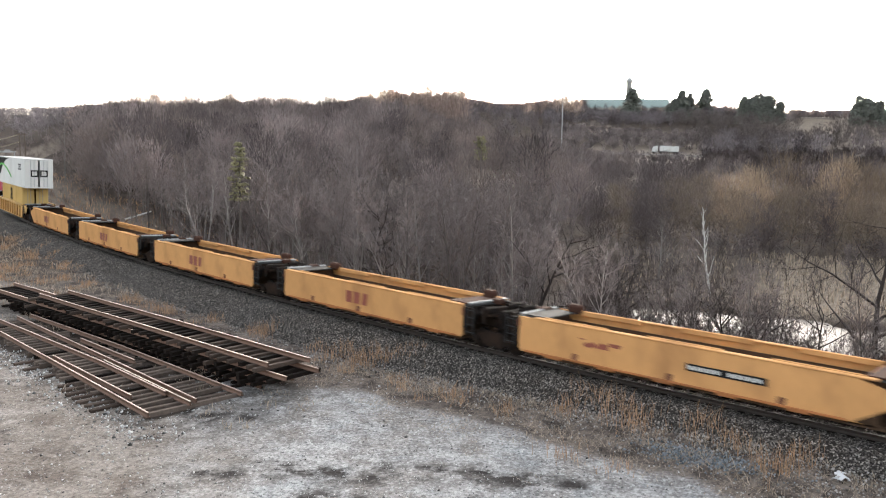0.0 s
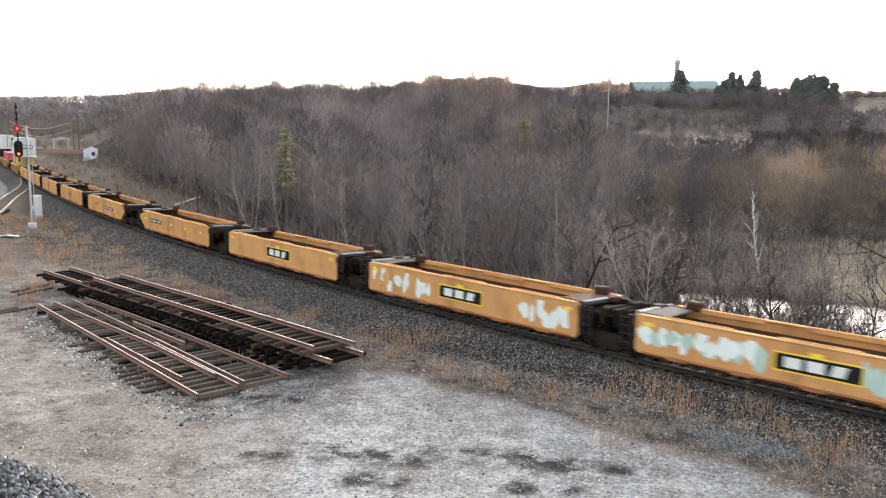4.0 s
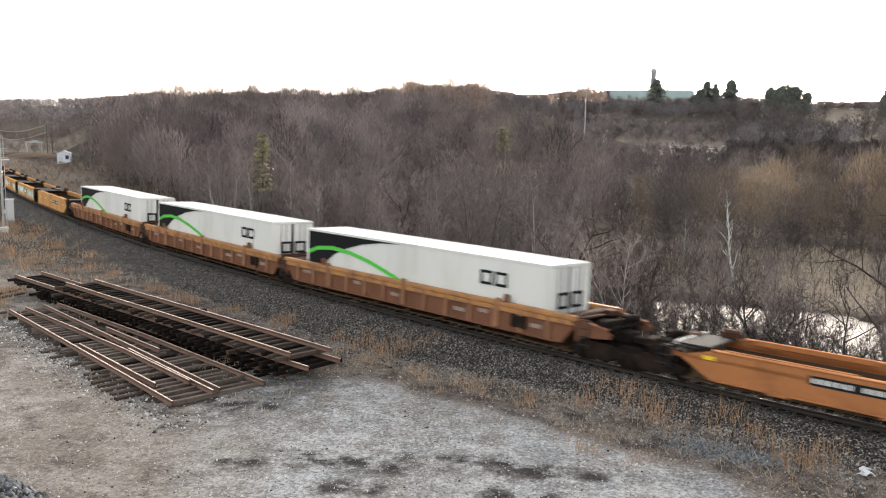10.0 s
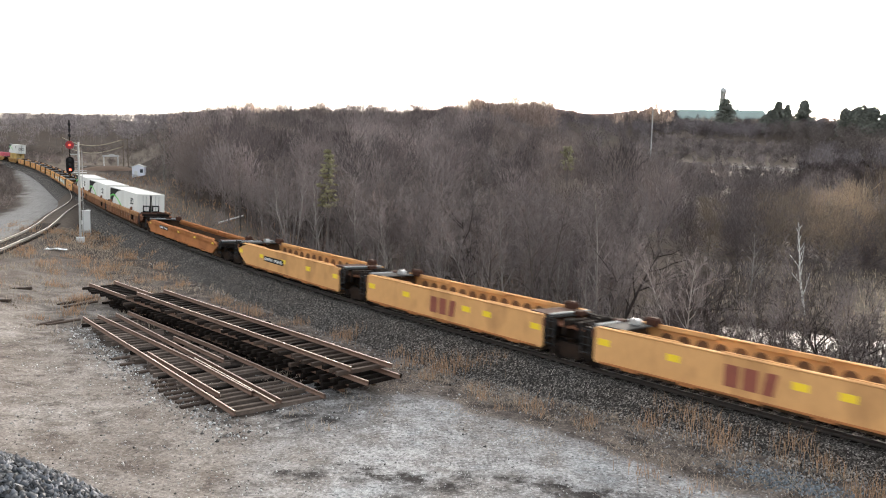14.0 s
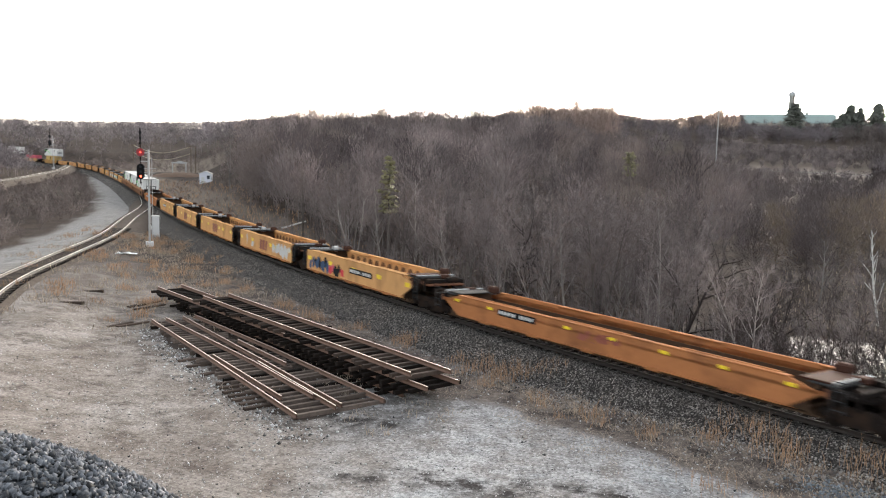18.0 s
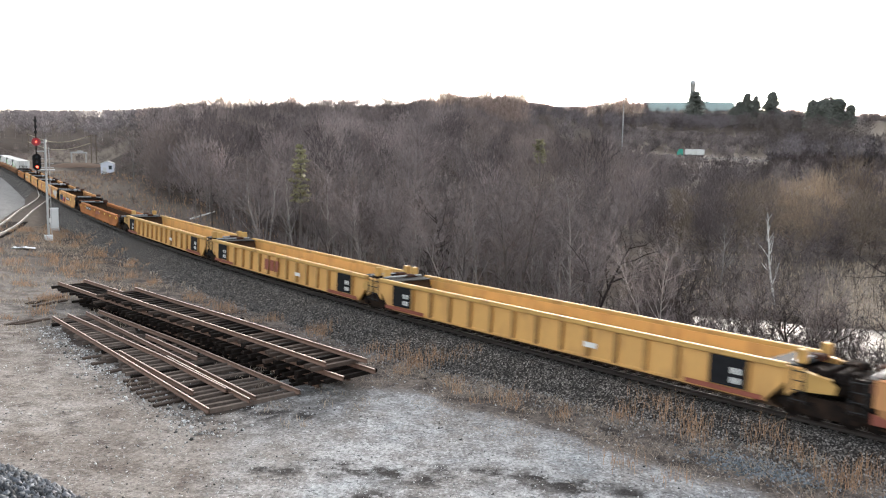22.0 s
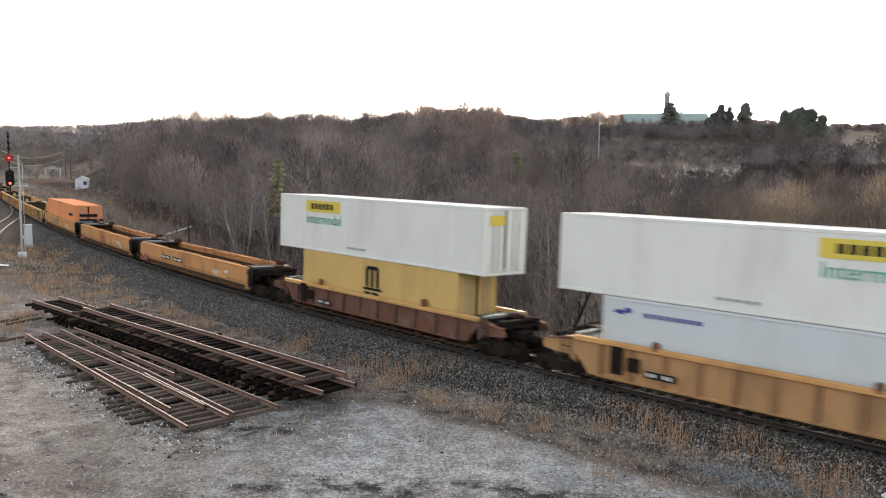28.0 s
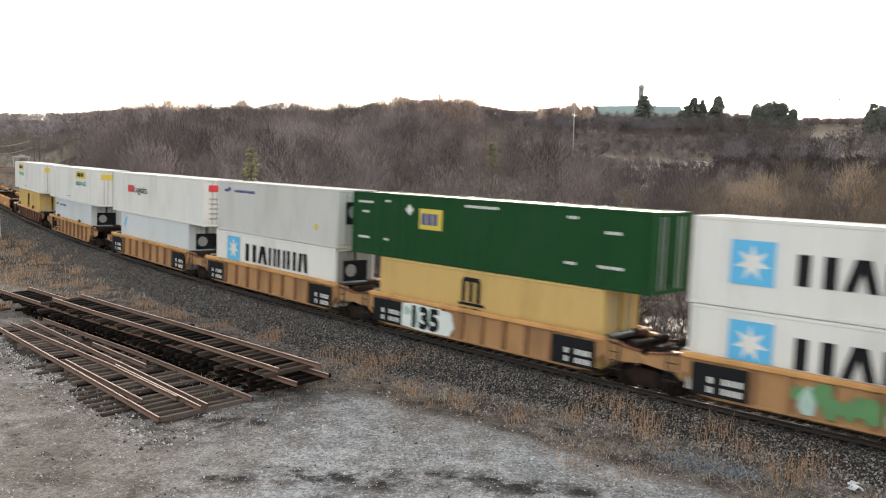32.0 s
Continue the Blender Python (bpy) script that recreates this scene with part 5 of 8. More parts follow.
# front to rear: style, front end, rear end, paint and what sets each apart
def sets(ends, style, paint, label, group, tapers=(True, True), holes=False):
    cars = []
    n = len(ends)
    for i, (a, b) in enumerate(ends):
        first, last = i == 0, i == n - 1
        tf = a + 0.9 if first else None
        tr = (b + ends[i + 1][0]) / 2 if not last else b - 0.9
        cars.append(well_car(style, a, b, label, tf, tr, (tapers[0] and first, tapers[1] and last), group, paint, holes))
    return cars


GROUP_A = [(62.4, 48.6), (45.4, 32.5), (29.6, 16.9), (13.8, 1.1), (-1.8, -15.2)]
GROUP_B = [(-19.6, -33.7), (-36.8, -49.2), (-52.0, -64.9), (-67.4, -80.0), (-83.0, -97.5)]
GROUP_C = [(-100.2, -119.5), (-120.5, -139.6), (-140.3, -159.5)]
SINGLE_1 = [(-163.5, -183.8)]
GROUP_D = [(-187.6, -201.6), (-204.4, -217.2), (-219.8, -232.8), (-235.5, -248.2), (-251.1, -265.3)]
SINGLE_2 = [(-268.4, -288.9)]
GROUP_E = [(-292.3, -311.6), (-313.0, -331.6), (-332.8, -353.2)]
GROUP_F = [(-355.7, -374.2), (-377.0, -393.6), (-396.5, -415.0)]
SINGLE_3 = [(-419.5, -434.5)]
SINGLE_4 = [(-439.5, -453.5)]
GROUP_G = [(-459.2, -473.0), (-475.6, -489.0), (-491.6, -504.4), (-507.4, -520.4), (-523.4, -536.4)]
HEAD_SET = [(143.0, 128.6), (126.6, 112.6), (106.6, 92.4), (81.6, 66.4)]
sets(HEAD_SET, "ribbed", m_bright, "yellow ribbed well car carrying stacked containers", "head of the train", (False, False))
cars_a = sets(GROUP_A, "smooth", m_yellow, "empty yellow well car with smooth sides and maroon mark", "first empty well cars")
cars_b = sets(GROUP_B, "smooth", m_yellow, "empty yellow well car with smooth sides", "second empty well cars")
cars_c = sets(GROUP_C, "ribbed", m_rusty, "rusty brown ribbed well car with an orange top chord", "rusty ribbed well cars", (False, False))
cars_1 = sets(SINGLE_1, "low", m_worn, "empty rusty orange well car with tapered ends", "single well cars")
cars_d = sets(GROUP_D, "smooth", m_peach, "empty faded peach well car with round inner pockets", "peach well cars", holes=True)
cars_2 = sets(SINGLE_2, "low", m_worn, "empty orange well car with yellow reflectors", "single well cars")
cars_e = sets(GROUP_E, "ribbed", m_bright, "empty bright yellow ribbed well car with black end panels", "yellow ribbed well cars", (False, False))
cars_f = sets(GROUP_F, "smooth", m_tan, "tan-orange well car with smooth sides", "tan well cars", (False, False))
cars_3 = sets(SINGLE_3, "ribbed", m_darkcar, "rusty brown ribbed well car carrying two containers", "single well cars", (False, False))
cars_4 = sets(SINGLE_4, "ribbed", m_brown, "orange ribbed well car carrying two containers", "single well cars", (False, False))
cars_g = sets(GROUP_G, "ribbed", m_brown, "orange ribbed well car carrying stacked containers", "loaded well cars", (False, False))


def container(at, floor, length, mat, label, height=2.9, deep=False, door=None, width=2.59):
    """A shipping container; x ahead, the doors at its rear."""
    t = thing("container", label, "shipping container", "containers on the train")
    h, w = length / 2, width / 2
    # corrugated or shallow-ribbed sides
    pitch, depth = (0.28, 0.036) if deep else (0.6, 0.014)
    n = int((length - 0.4) / pitch)
    for side in (1, -1):
        xs, ys = [], []
        for i in range(n):
            x = -h + 0.2 + i * (length - 0.4) / n
            step = (length - 0.4) / n
            xs += [x, x + step * 0.45, x + step * 0.5, x + step * 0.95]
            ys += [w - depth, w - depth, w, w] if deep else [w, w, w - depth, w - depth]
        xs.append(h - 0.2)
        ys.append(ys[0])
        k = len(xs)
        v = [(x, side * (y - 0.012), z) for x, y in zip(xs, ys) for z in (0.12, height - 0.1)]
        part("side_panel", Geo().add(v, [(2 * i, 2 * i + 2, 2 * i + 3, 2 * i + 1) for i in range(k - 1)]), mat, t)
    part("front_panel", Geo().box((h - 0.06, 0, height / 2), (0.06, width - 0.2, height - 0.15)), mat, t)
    part("roof", Geo().box((0, 0, height - 0.045), (length - 0.1, width - 0.1, 0.05)), mat, t)
    part("base", Geo().box((0, 0, 0.08), (length - 0.1, width - 0.1, 0.1)), mat, t)
    fr = Geo()
    for sx in (-1, 1):
        for sy in (-1, 1):
            fr.box((sx * (h - 0.09), sy * (w - 0.07), height / 2), (0.18, 0.14, height), 0.015)
            fr.box((sx * (h - 0.09), sy * (w - 0.08), 0.06), (0.2, 0.17, 0.12), 0.01)
        for z in (0.07, height - 0.06):
            fr.box((sx * (h - 0.07), 0, z), (0.14, width - 0.2, 0.13), 0.01)
    for sy in (-1, 1):
        for z in (0.07, height - 0.05):
            fr.box((0, sy * (w - 0.05), z), (length - 0.3, 0.1, 0.12), 0.012)
        if length > 14:
            for sx in (-1, 1):
                fr.box((sx * 6.0, sy * (w - 0.03), height / 2), (0.16, 0.07, height - 0.1), 0.01)
    part("frame", fr, mat, t)
    for sy in (-1, 1):
        d = part("door", Geo().box((-h + 0.05, sy * width / 4, height / 2), (0.06, width / 2 - 0.16, height - 0.28), 0.02), door or mat, t)
        for k in (0.35, 0.65):
            part("lock_rod", Geo().tube((-h - 0.005, sy * (0.1 + k * (width / 2 - 0.3)), 0.15), (-h - 0.005, sy * (0.1 + k * (width / 2 - 0.3)), height - 0.15), 0.022, n=8), m_steelgrey, d, "steel lock rod")
    moving.append((t, at, floor, min(length * 0.42, 7.0)))
    return t


LOW, UP = 0.5, 3.42
stripe_boxes = [container((a + b) / 2 - back, LOW, 16.15, m_white, "white container with a green stripe and black corner") for (a, b), back in zip(GROUP_C, (0.85, 0.4, 0.1))]
c_orange = container(-365.2, LOW, 16.15, m_orange, "faded orange long container with small dark marks")
c_ochre1 = container(-426.9, LOW, 12.19, m_ochre, "ochre yellow container with a black emblem", 2.9, True, width=2.44)
c_signed1 = container(-426.5, UP, 16.15, m_white, "white long container with a yellow sign panel")
c_blue2 = container(-446.6, LOW, 12.19, m_paleblue, "plain pale blue-white container", 2.9, True, width=2.44)
c_signed2 = container(-446.55, UP, 16.15, m_white, "white long container with yellow and teal signs")
c_white3 = container(-466.4, LOW, 12.19, m_paleblue, "pale white container with a small blue mark", 2.9, False, width=2.44)
c_lettered = container(-466.7, UP, 16.15, m_white, "white long container with red and black lettering")
c_starred1 = container(-482.4, LOW, 12.19, m_white, "white container with a blue star square", 2.9, False, m_steelgrey, 2.44)
c_grey4 = container(-482.5, UP, 12.19, m_grey_white, "grey-white container with a small navy emblem", 2.9, False, width=2.44)
c_ochre2 = container(-498.0, LOW, 12.19, m_ochre, "ochre yellow container with a black emblem", 2.9, True, width=2.44)
c_green = container(-497.9, UP, 16.15, m_green, "dark green long container with a yellow sign panel")
c_starred2 = container(-513.5, LOW, 12.19, m_white, "white container with a blue star square", 2.9, False, width=2.44)
c_starred3 = container(-513.4, UP, 12.19, m_white, "grey-white container with a blue star square", 2.9, False, width=2.44)
c_h0 = container(74.0, LOW, 12.19, m_ochre, "ochre yellow container on the head of the train", 2.9, True, width=2.44)
c_h1 = container(74.0, UP, 16.15, m_white, "white container with a black worm mark on its doors", 2.9)
container(99.5, LOW, 12.19, m_pink, "pink-red container on the head of the train", 2.6, True, width=2.44)
container(119.6, LOW, 12.19, m_black, "dark container on the head of the train", 2.9, True, width=2.44)
container(119.6, UP, 12.19, m_white, "white container on the head of the train", 2.9, True, width=2.44)
container(135.8, LOW, 12.19, m_ochre, "yellow container on the head of the train", 2.9, True, width=2.44)


# ---- yard beside the line ----
def ground_z(x, y):
    return float(land(np.array([x]), np.array([y]))[0])


def beam_pose(a, b):
    """x from a to b."""
    a, b = Vector(a), Vector(b)
    f = (b - a).normalized()
    le = Vector((0, 0, 1)).cross(f).normalized()
    m = Matrix((f, le, f.cross(le))).transposed().to_4x4()
    m.translation = a
    return m


def rail_piece(points, parent, mat=None, label=""):
    """A loose length of rail through points at its head."""
    poses = []
    p = [Vector(q) for q in points]
    for i, q in enumerate(p):
        f = (p[min(i + 1, len(p) - 1)] - p[max(i - 1, 0)]).normalized()
        le = Vector((0, 0, 1)).cross(f).normalized()
        m = Matrix((f, le, f.cross(le))).transposed().to_4x4()
        m.translation = q
        poses.append(m)
    r = part("rail", sweep("rail", poses, RAIL, m_yardrail), m_yardrail, parent, label or "rusty rail")
    part("rail_head", sweep("rail_head", poses, [(-0.028, 0.0), (0.028, 0.0), (0.028, 0.005), (-0.028, 0.005)], mat or m_dullrail), m_rail, r, "rubbed top of the rail")
    return r


m_yardrail = material("flaking_rusty_rail", (0.15, 0.085, 0.058), 0.75, vary=0.35, grain=1, grain2=14)
m_dullrail = material("rubbed_rusty_rail_top", (0.62, 0.47, 0.4), 0.55, metal=0.2, vary=0.35, grain=0.8, grain2=9)
panel_ties = [Geo().box((0, 0, -0.08), (0.19, 2.45, 0.15), 0.008).mesh("tie", m_tie), Geo().box((0, 0, -0.08), (0.19, 2.5, 0.15), 0.01).mesh("tie", m_tie_pale)]
# a stack of old track panels
yard_rng = np.random.RandomState(31)
stack_ax = Vector((15.28, -13.55, 0)).normalized()
stack_side = Vector((-stack_ax.y, stack_ax.x, 0))
stack_from = Vector((-20.78, 43.5, 0))
for layer, (start, stop, shift, turn) in enumerate([(-4.6, 19.0, 0.26, 0.0), (-3.2, 19.6, 0.2, 0.1), (-6.4, 20.75, -0.22, 0.85), (0.0, 20.35, 0.0, 0.0)]):
    top_z = -0.75 + 0.35 * layer
    t = thing("track_panel", "rusty old track panel on dark ties, stacked in the yard", "track panel", "stacked track panels")
    turned = Matrix.Rotation(radians(turn), 3, "Z")
    ax, sd = turned @ stack_ax, turned @ stack_side
    for y in (-0.7525, 0.7525):
        lo = stop - (0.55 if y < 0 and layer == 3 else 0.0)
        # lower rail tops take the darker colour for shade inside the stack
        rail_piece([stack_from + ax * (start + (lo - start) * k / 4) + sd * (y + shift) + Vector((0, 0, top_z + 0.012 * math.sin(k * 2 + layer))) for k in range(5)], t, m_dullrail if layer > 1 else m_yardrail)
    for i in range(int(math.ceil(start / 0.56)), int(stop / 0.56)):
        if layer == 3 and yard_rng.uniform() < 0.06:
            continue
        q = stack_from + ax * (i * 0.56 + yard_rng.normal(0, 0.03)) + sd * (shift + yard_rng.normal(0, 0.1)) + Vector((0, 0, top_z - 0.172))
        m = beam_pose(q, q + ax)
        # fewer pale ties below: creosote black and the stack's shade together
        part("tie", panel_ties[int(yard_rng.uniform() < (0.35 if layer == 3 else 0.06))], m_tie, t, m=m @ Matrix.Rotation(yard_rng.normal(0, 0.03), 4, "Z"))
# an old switch panel on the ground
t = thing("switch_panel", "rusty old switch panel lying on grey ties", "track panel")
Zr = -0.72
rail_piece([(-23.16, 40.7, Zr), (-16.6, 33.9, Zr + 0.02), (-9.93, 27.04, Zr - 0.03)], t)
rail_piece([(-16.55, 34.27, Zr), (-11.2, 28.88, Zr)], t, label="short guard rail")
rail_piece([(-22.69, 41.35, Zr), (-14.3, 33.59, Zr), (-10.12, 29.37, Zr)], t)
rail_piece([(-21.99, 41.92, Zr + 0.02), (-13.95, 33.79, Zr + 0.03), (-8.75, 28.54, Zr)], t)
rail_piece([(-14.1, 33.55, Zr + 0.03), (-8.9, 28.3, Zr - 0.02)], t, m_shine)
rail_piece([(-21.31, 41.97, Zr + 0.12), (-14.4, 36.1, Zr + 0.02), (-7.41, 29.58, Zr - 0.02)], t)
rail_piece([(-16.65, 37.2, Zr + 0.05), (-12.79, 33.51, Zr + 0.05)], t, label="short guard rail")
sw_ax = Vector((13.23, -13.66, 0)).normalized()
sw_side = Vector((-sw_ax.y, sw_ax.x, 0))
for i in range(36):
    u = 0.1 + i * 0.53
    wide = 2.3 + 1.6 * u / 19
    mid = 0.95 + 0.95 * u / 19
    if 9 < u < 16:
        wide, mid = wide + 0.3, mid - 0.12
    wide += yard_rng.uniform(-0.5, 0.2)
    tie = Geo().box((0, mid + yard_rng.normal(0, 0.12), -0.08), (0.17, wide, 0.16), 0.006)
    q = Vector((-23.16, 40.7, Zr - 0.17)) + sw_ax * u
    m = beam_pose(q, q + sw_ax) @ Matrix.Rotation(yard_rng.normal(0, 0.035), 4, "Z") @ Matrix.Rotation(yard_rng.normal(0, 0.01), 4, "X")
    part("tie", tie, m_tie if yard_rng.uniform() < 0.12 else m_tie_grey, t, m=m)
# soil banked up between the switch panel's ties
m_soil = material("grey_brown_soil", (0.06, 0.048, 0.041), 0.95, vary=0.8, grain=1.2, grain2=16, dirt=(0.045, 0.037, 0.033), dirt_amount=0.9, dirt_scale=2.4, bump=0.8)
su, sv = np.meshgrid(np.linspace(-0.8, 19.6, 110), np.linspace(-1.2, 4.4, 34), indexing="ij")
bx_, by_ = -23.16 + sw_ax.x * su + sw_side.x * sv, 40.7 + sw_ax.y * su + sw_side.y * sv
ragged = hash_noise(bx_, by_, 2.2, 23) * 0.5 + hash_noise(bx_, by_, 0.9, 24) * 0.3
rim = smooth(-0.8, 0.6, su + ragged) * (1 - smooth(18.4, 19.6, su)) * smooth(-0.7, 0.3, sv + ragged) * (1 - smooth(3.2, 4.2, sv + ragged))
bz_ = -1.14 + rim * (0.12 + 0.014 * hash_noise(bx_, by_, 1.1, 21) + 0.01 * hash_noise(bx_, by_, 0.5, 22))
sq = (np.arange(109)[:, None] * 34 + np.arange(33)[None]).ravel()
tagged(new("soil_bank", tri_mesh("soil_bank", np.stack([bx_, by_, bz_], -1).reshape(-1, 3), np.stack([sq, sq + 34, sq + 35, sq + 1], 1), m_soil)), "grey brown soil between the old ties", "soil", kind="stuff")
# loose old ties lying about
for x, y, a, le in [(-24.6, 40.0, 70, 1.6), (-24.1, 40.4, 62, 1.9), (-26.6, 46.2, 75, 2.4), (-25.9, 45.3, 66, 2.2), (-26.9, 45.6, 80, 1.5), (-14.3, 31.0, 46, 1.0), (-13.9, 30.55, 44, 1.1), (-13.5, 30.1, 47, 1.2), (-13.1, 29.65, 43, 1.1), (-12.7, 29.2, 46, 1.2), (-12.3, 28.75, 44, 1.0), (-11.9, 28.3, 48, 1.1), (-15.6, 32.3, 55, 1.1), (-16.9, 33.4, 44, 0.9), (-17.7, 34.2, 47, 0.9), (-29.5, 43.0, 20, 1.4), (-31.0, 47.5, 35, 1.2)]:
    tagged(new("loose_tie", Geo().box((0, 0, 0.07), (le, 0.22, 0.17), 0.012).mesh("loose_tie", m_tie_pale)), "dark rotten tie lying loose on the ground", "railway tie", "loose ties").matrix_basis = pose(x, y, ground_z(x, y) - 0.06, 0, 0, a)


def stones(name, spots, label, mat, seed):
    """Many small broken stones as one heap: spots are x, y, z, size."""
    rr = np.random.RandomState(seed)
    base = np.array([(1, 0, 0), (-1, 0, 0), (0, 1, 0), (0, -1, 0), (0, 0, 1), (0, 0, -1)], float)
    tris = np.array([(0, 2, 4), (2, 1, 4), (1, 3, 4), (3, 0, 4), (2, 0, 5), (1, 2, 5), (3, 1, 5), (0, 3, 5)])
    sp = np.asarray(spots)
    n = len(sp)
    v = base[None] * rr.uniform(0.55, 1.2, (n, 6, 1)) * sp[:, None, 3:4] * rr.uniform(0.6, 1.3, (n, 1, 3))
    a = rr.uniform(0, 6.28, n)
    b = rr.uniform(-0.8, 0.8, n)
    v = np.stack([v[..., 0], v[..., 1] * np.cos(b)[:, None] - v[..., 2] * np.sin(b)[:, None], v[..., 1] * np.sin(b)[:, None] + v[..., 2] * np.cos(b)[:, None]], -1)
    v = np.stack([v[..., 0] * np.cos(a)[:, None] - v[..., 1] * np.sin(a)[:, None], v[..., 0] * np.sin(a)[:, None] + v[..., 1] * np.cos(a)[:, None], v[..., 2]], -1)
    v += sp[:, None, :3]
    f = (np.arange(n) * 6)[:, None, None] + tris
    return tagged(new(name, tri_mesh(name, v.reshape(-1, 3), f.reshape(-1, 3), mat)), label, "stones", kind="stuff")


# a heap of dark crushed stone
def heap_height(u, v):
    return 1.75 * np.clip(1 - (u / 7.9) ** 2 - (v / 3.5) ** 2, 0, None) ** 0.8


hx, hy, ha = -15.1, 17.97, -0.31
u = yard_rng.uniform(-7.9, 7.9, 12000)
v = yard_rng.uniform(-3.5, 3.5, 12000)
hz = heap_height(u, v)
ok = hz > 0.0
u, v, hz = u[ok], v[ok], hz[ok]
sx_, sy_ = hx + u * math.cos(ha) - v * math.sin(ha), hy + u * math.sin(ha) + v * math.cos(ha)
stones("stone_heap", np.stack([sx_, sy_, -1.05 + hz, yard_rng.uniform(0.06, 0.14, len(u))], 1), "heap of dark blue-grey crushed stone", m_stone, 5)
core_u, core_v = np.meshgrid(np.linspace(-7.8, 7.8, 30), np.linspace(-3.45, 3.45, 20), indexing="ij")
core = np.stack([hx + core_u * math.cos(ha) - core_v * math.sin(ha), hy + core_u * math.sin(ha) + core_v * math.cos(ha), -1.15 + heap_height(core_u, core_v)], -1).reshape(-1, 3)
cq = (np.arange(29)[:, None] * 20 + np.arange(19)[None]).ravel()
tagged(new("stone_heap_core", tri_mesh("stone_heap_core", core, np.stack([cq, cq + 20, cq + 21, cq + 1], 1), m_stone)), "dark gravel inside the stone heap", "stones", kind="stuff")

# loose stones on the shoulder and over the yard
ss = yard_rng.uniform(-20, 48, 11000)
dd = 1.4 + 3.2 * yard_rng.beta(1.0, 1.5, 11000)
spots = []
for s_, d_ in zip(ss, dd):
    z_ = max(-0.2 - max(0.0, d_ - 1.8) * 0.589, float(soil_foot(s_, d_))) + 0.015
    spots.append((*beside(s_, d_), z_, abs(yard_rng.normal(0.026, 0.012)) + 0.012))
m_bstone = material("mixed_grey_ballast_stone", (0.24, 0.228, 0.218), 0.85, vary=0.3, grain=1, grain2=9, island=1.9)
stones("ballast_stones", spots, "loose grey ballast stones on the shoulder", m_bstone, 6)
az_ = np.radians(yard_rng.uniform(-42, 33, 15000))
r_ = 18 + 30 * yard_rng.uniform(0, 1, 15000) ** 1.4
gx_, gy_ = r_ * np.sin(az_), r_ * np.cos(az_)
d_, _ = line_offset(gx_, gy_)
ok = d_ > 4.4
gx_, gy_ = gx_[ok], gy_[ok]
m_gstone = material("pale_scattered_pebbles", (0.36, 0.355, 0.35), 0.85, vary=0.3, grain=1, grain2=9, island=1.9)
stones("yard_pebbles", np.stack([gx_, gy_, land(gx_, gy_), np.abs(yard_rng.normal(0.02, 0.012, len(gx_))) + 0.008], 1), "pale pebbles strewn over the yard", m_gstone, 8)


rubble = []
for _ in range(1500):
    q = Vector((-23.16, 40.7, 0)) + sw_ax * yard_rng.uniform(1, 21) + sw_side * (yard_rng.normal(-0.7, 0.6) if yard_rng.uniform() < 0.75 else yard_rng.uniform(0, 4))
    rubble.append((q.x, q.y, ground_z(q.x, q.y) + 0.01, abs(yard_rng.normal(0.03, 0.02)) + 0.015))
stones("panel_rubble", rubble, "grey broken stones round the old switch panel", m_gstone, 12)


# stones spilled over the soil at the ballast's foot
def apron_z(s, d):
    return max(-0.2 - max(0.0, d - 1.8) * 0.589, float(soil_foot(s, d))) + 0.012


edge_spots = []
for _ in range(3200):
    s_ = yard_rng.uniform(-42, 8)
    d_ = np.interp(s_, [-44, -12, -2, 8], [2.5, 2.55, 3.05, 3.65]) + abs(yard_rng.normal(0, 0.5)) - 0.15
    edge_spots.append((*beside(s_, d_), apron_z(s_, d_) + 0.015, abs(yard_rng.normal(0.022, 0.012)) + 0.012))
stones("spilled_ballast", edge_spots, "grey ballast stones spilled over brown soil", m_bstone, 9)
m_bluestone = material("blue_grey_crushed_stone", (0.17, 0.19, 0.21), 0.85, vary=0.3, grain=1, grain2=9, island=1.2)
blue_spots = []
for _ in range(900):
    q, w = yard_rng.normal(0, 1, 2)
    x, y = 7.75 + 0.78 * q - 0.14 * w, 24.1 - 0.72 * q * 0.8 - 0.25 * w
    blue_spots.append((x, y, ground_z(x, y) + 0.01, abs(yard_rng.normal(0.03, 0.012)) + 0.014))
stones("blue_stone_spill", blue_spots, "blue-grey crushed stones spilled in dead grass", m_bluestone, 10)


def scrap(x, y, size, mat, label, seed):
    """A crumpled scrap of plastic."""
    rr = np.random.RandomState(seed)
    g = Geo()
    for i in range(5):
        for j in range(4):
            g.v.append(((i - 2) * 0.25 * size + rr.normal(0, 0.04) * size, (j - 1.5) * 0.25 * size + rr.normal(0, 0.05) * size, abs(rr.normal(0.12, 0.12)) * size))
    g.f = [(i * 4 + j, i * 4 + 4 + j, i * 4 + 5 + j, i * 4 + 1 + j) for i in range(4) for j in range(3)]
    tagged(new("plastic_scrap", g.mesh("plastic_scrap", mat)), label, "litter").matrix_basis = pose(x, y, ground_z(x, y), 0, 0, seed * 37)


for k, (dx, dy, q) in enumerate(((0, 0, 0.28), (0.25, -0.12, 0.2), (-0.28, 0.1, 0.16))):
    scrap(8.0 + dx, 27.05 + dy, q, m_signyellow, "crumpled yellow plastic scrap by the ballast", 60 + k)
scrap(11.1, 22.2, 0.5, m_tarp, "crumpled white plastic scrap in dead grass", 70)
straw_at = [(yard_rng.uniform(-40, 6), yard_rng.uniform(0, 1)) for _ in range(480)]


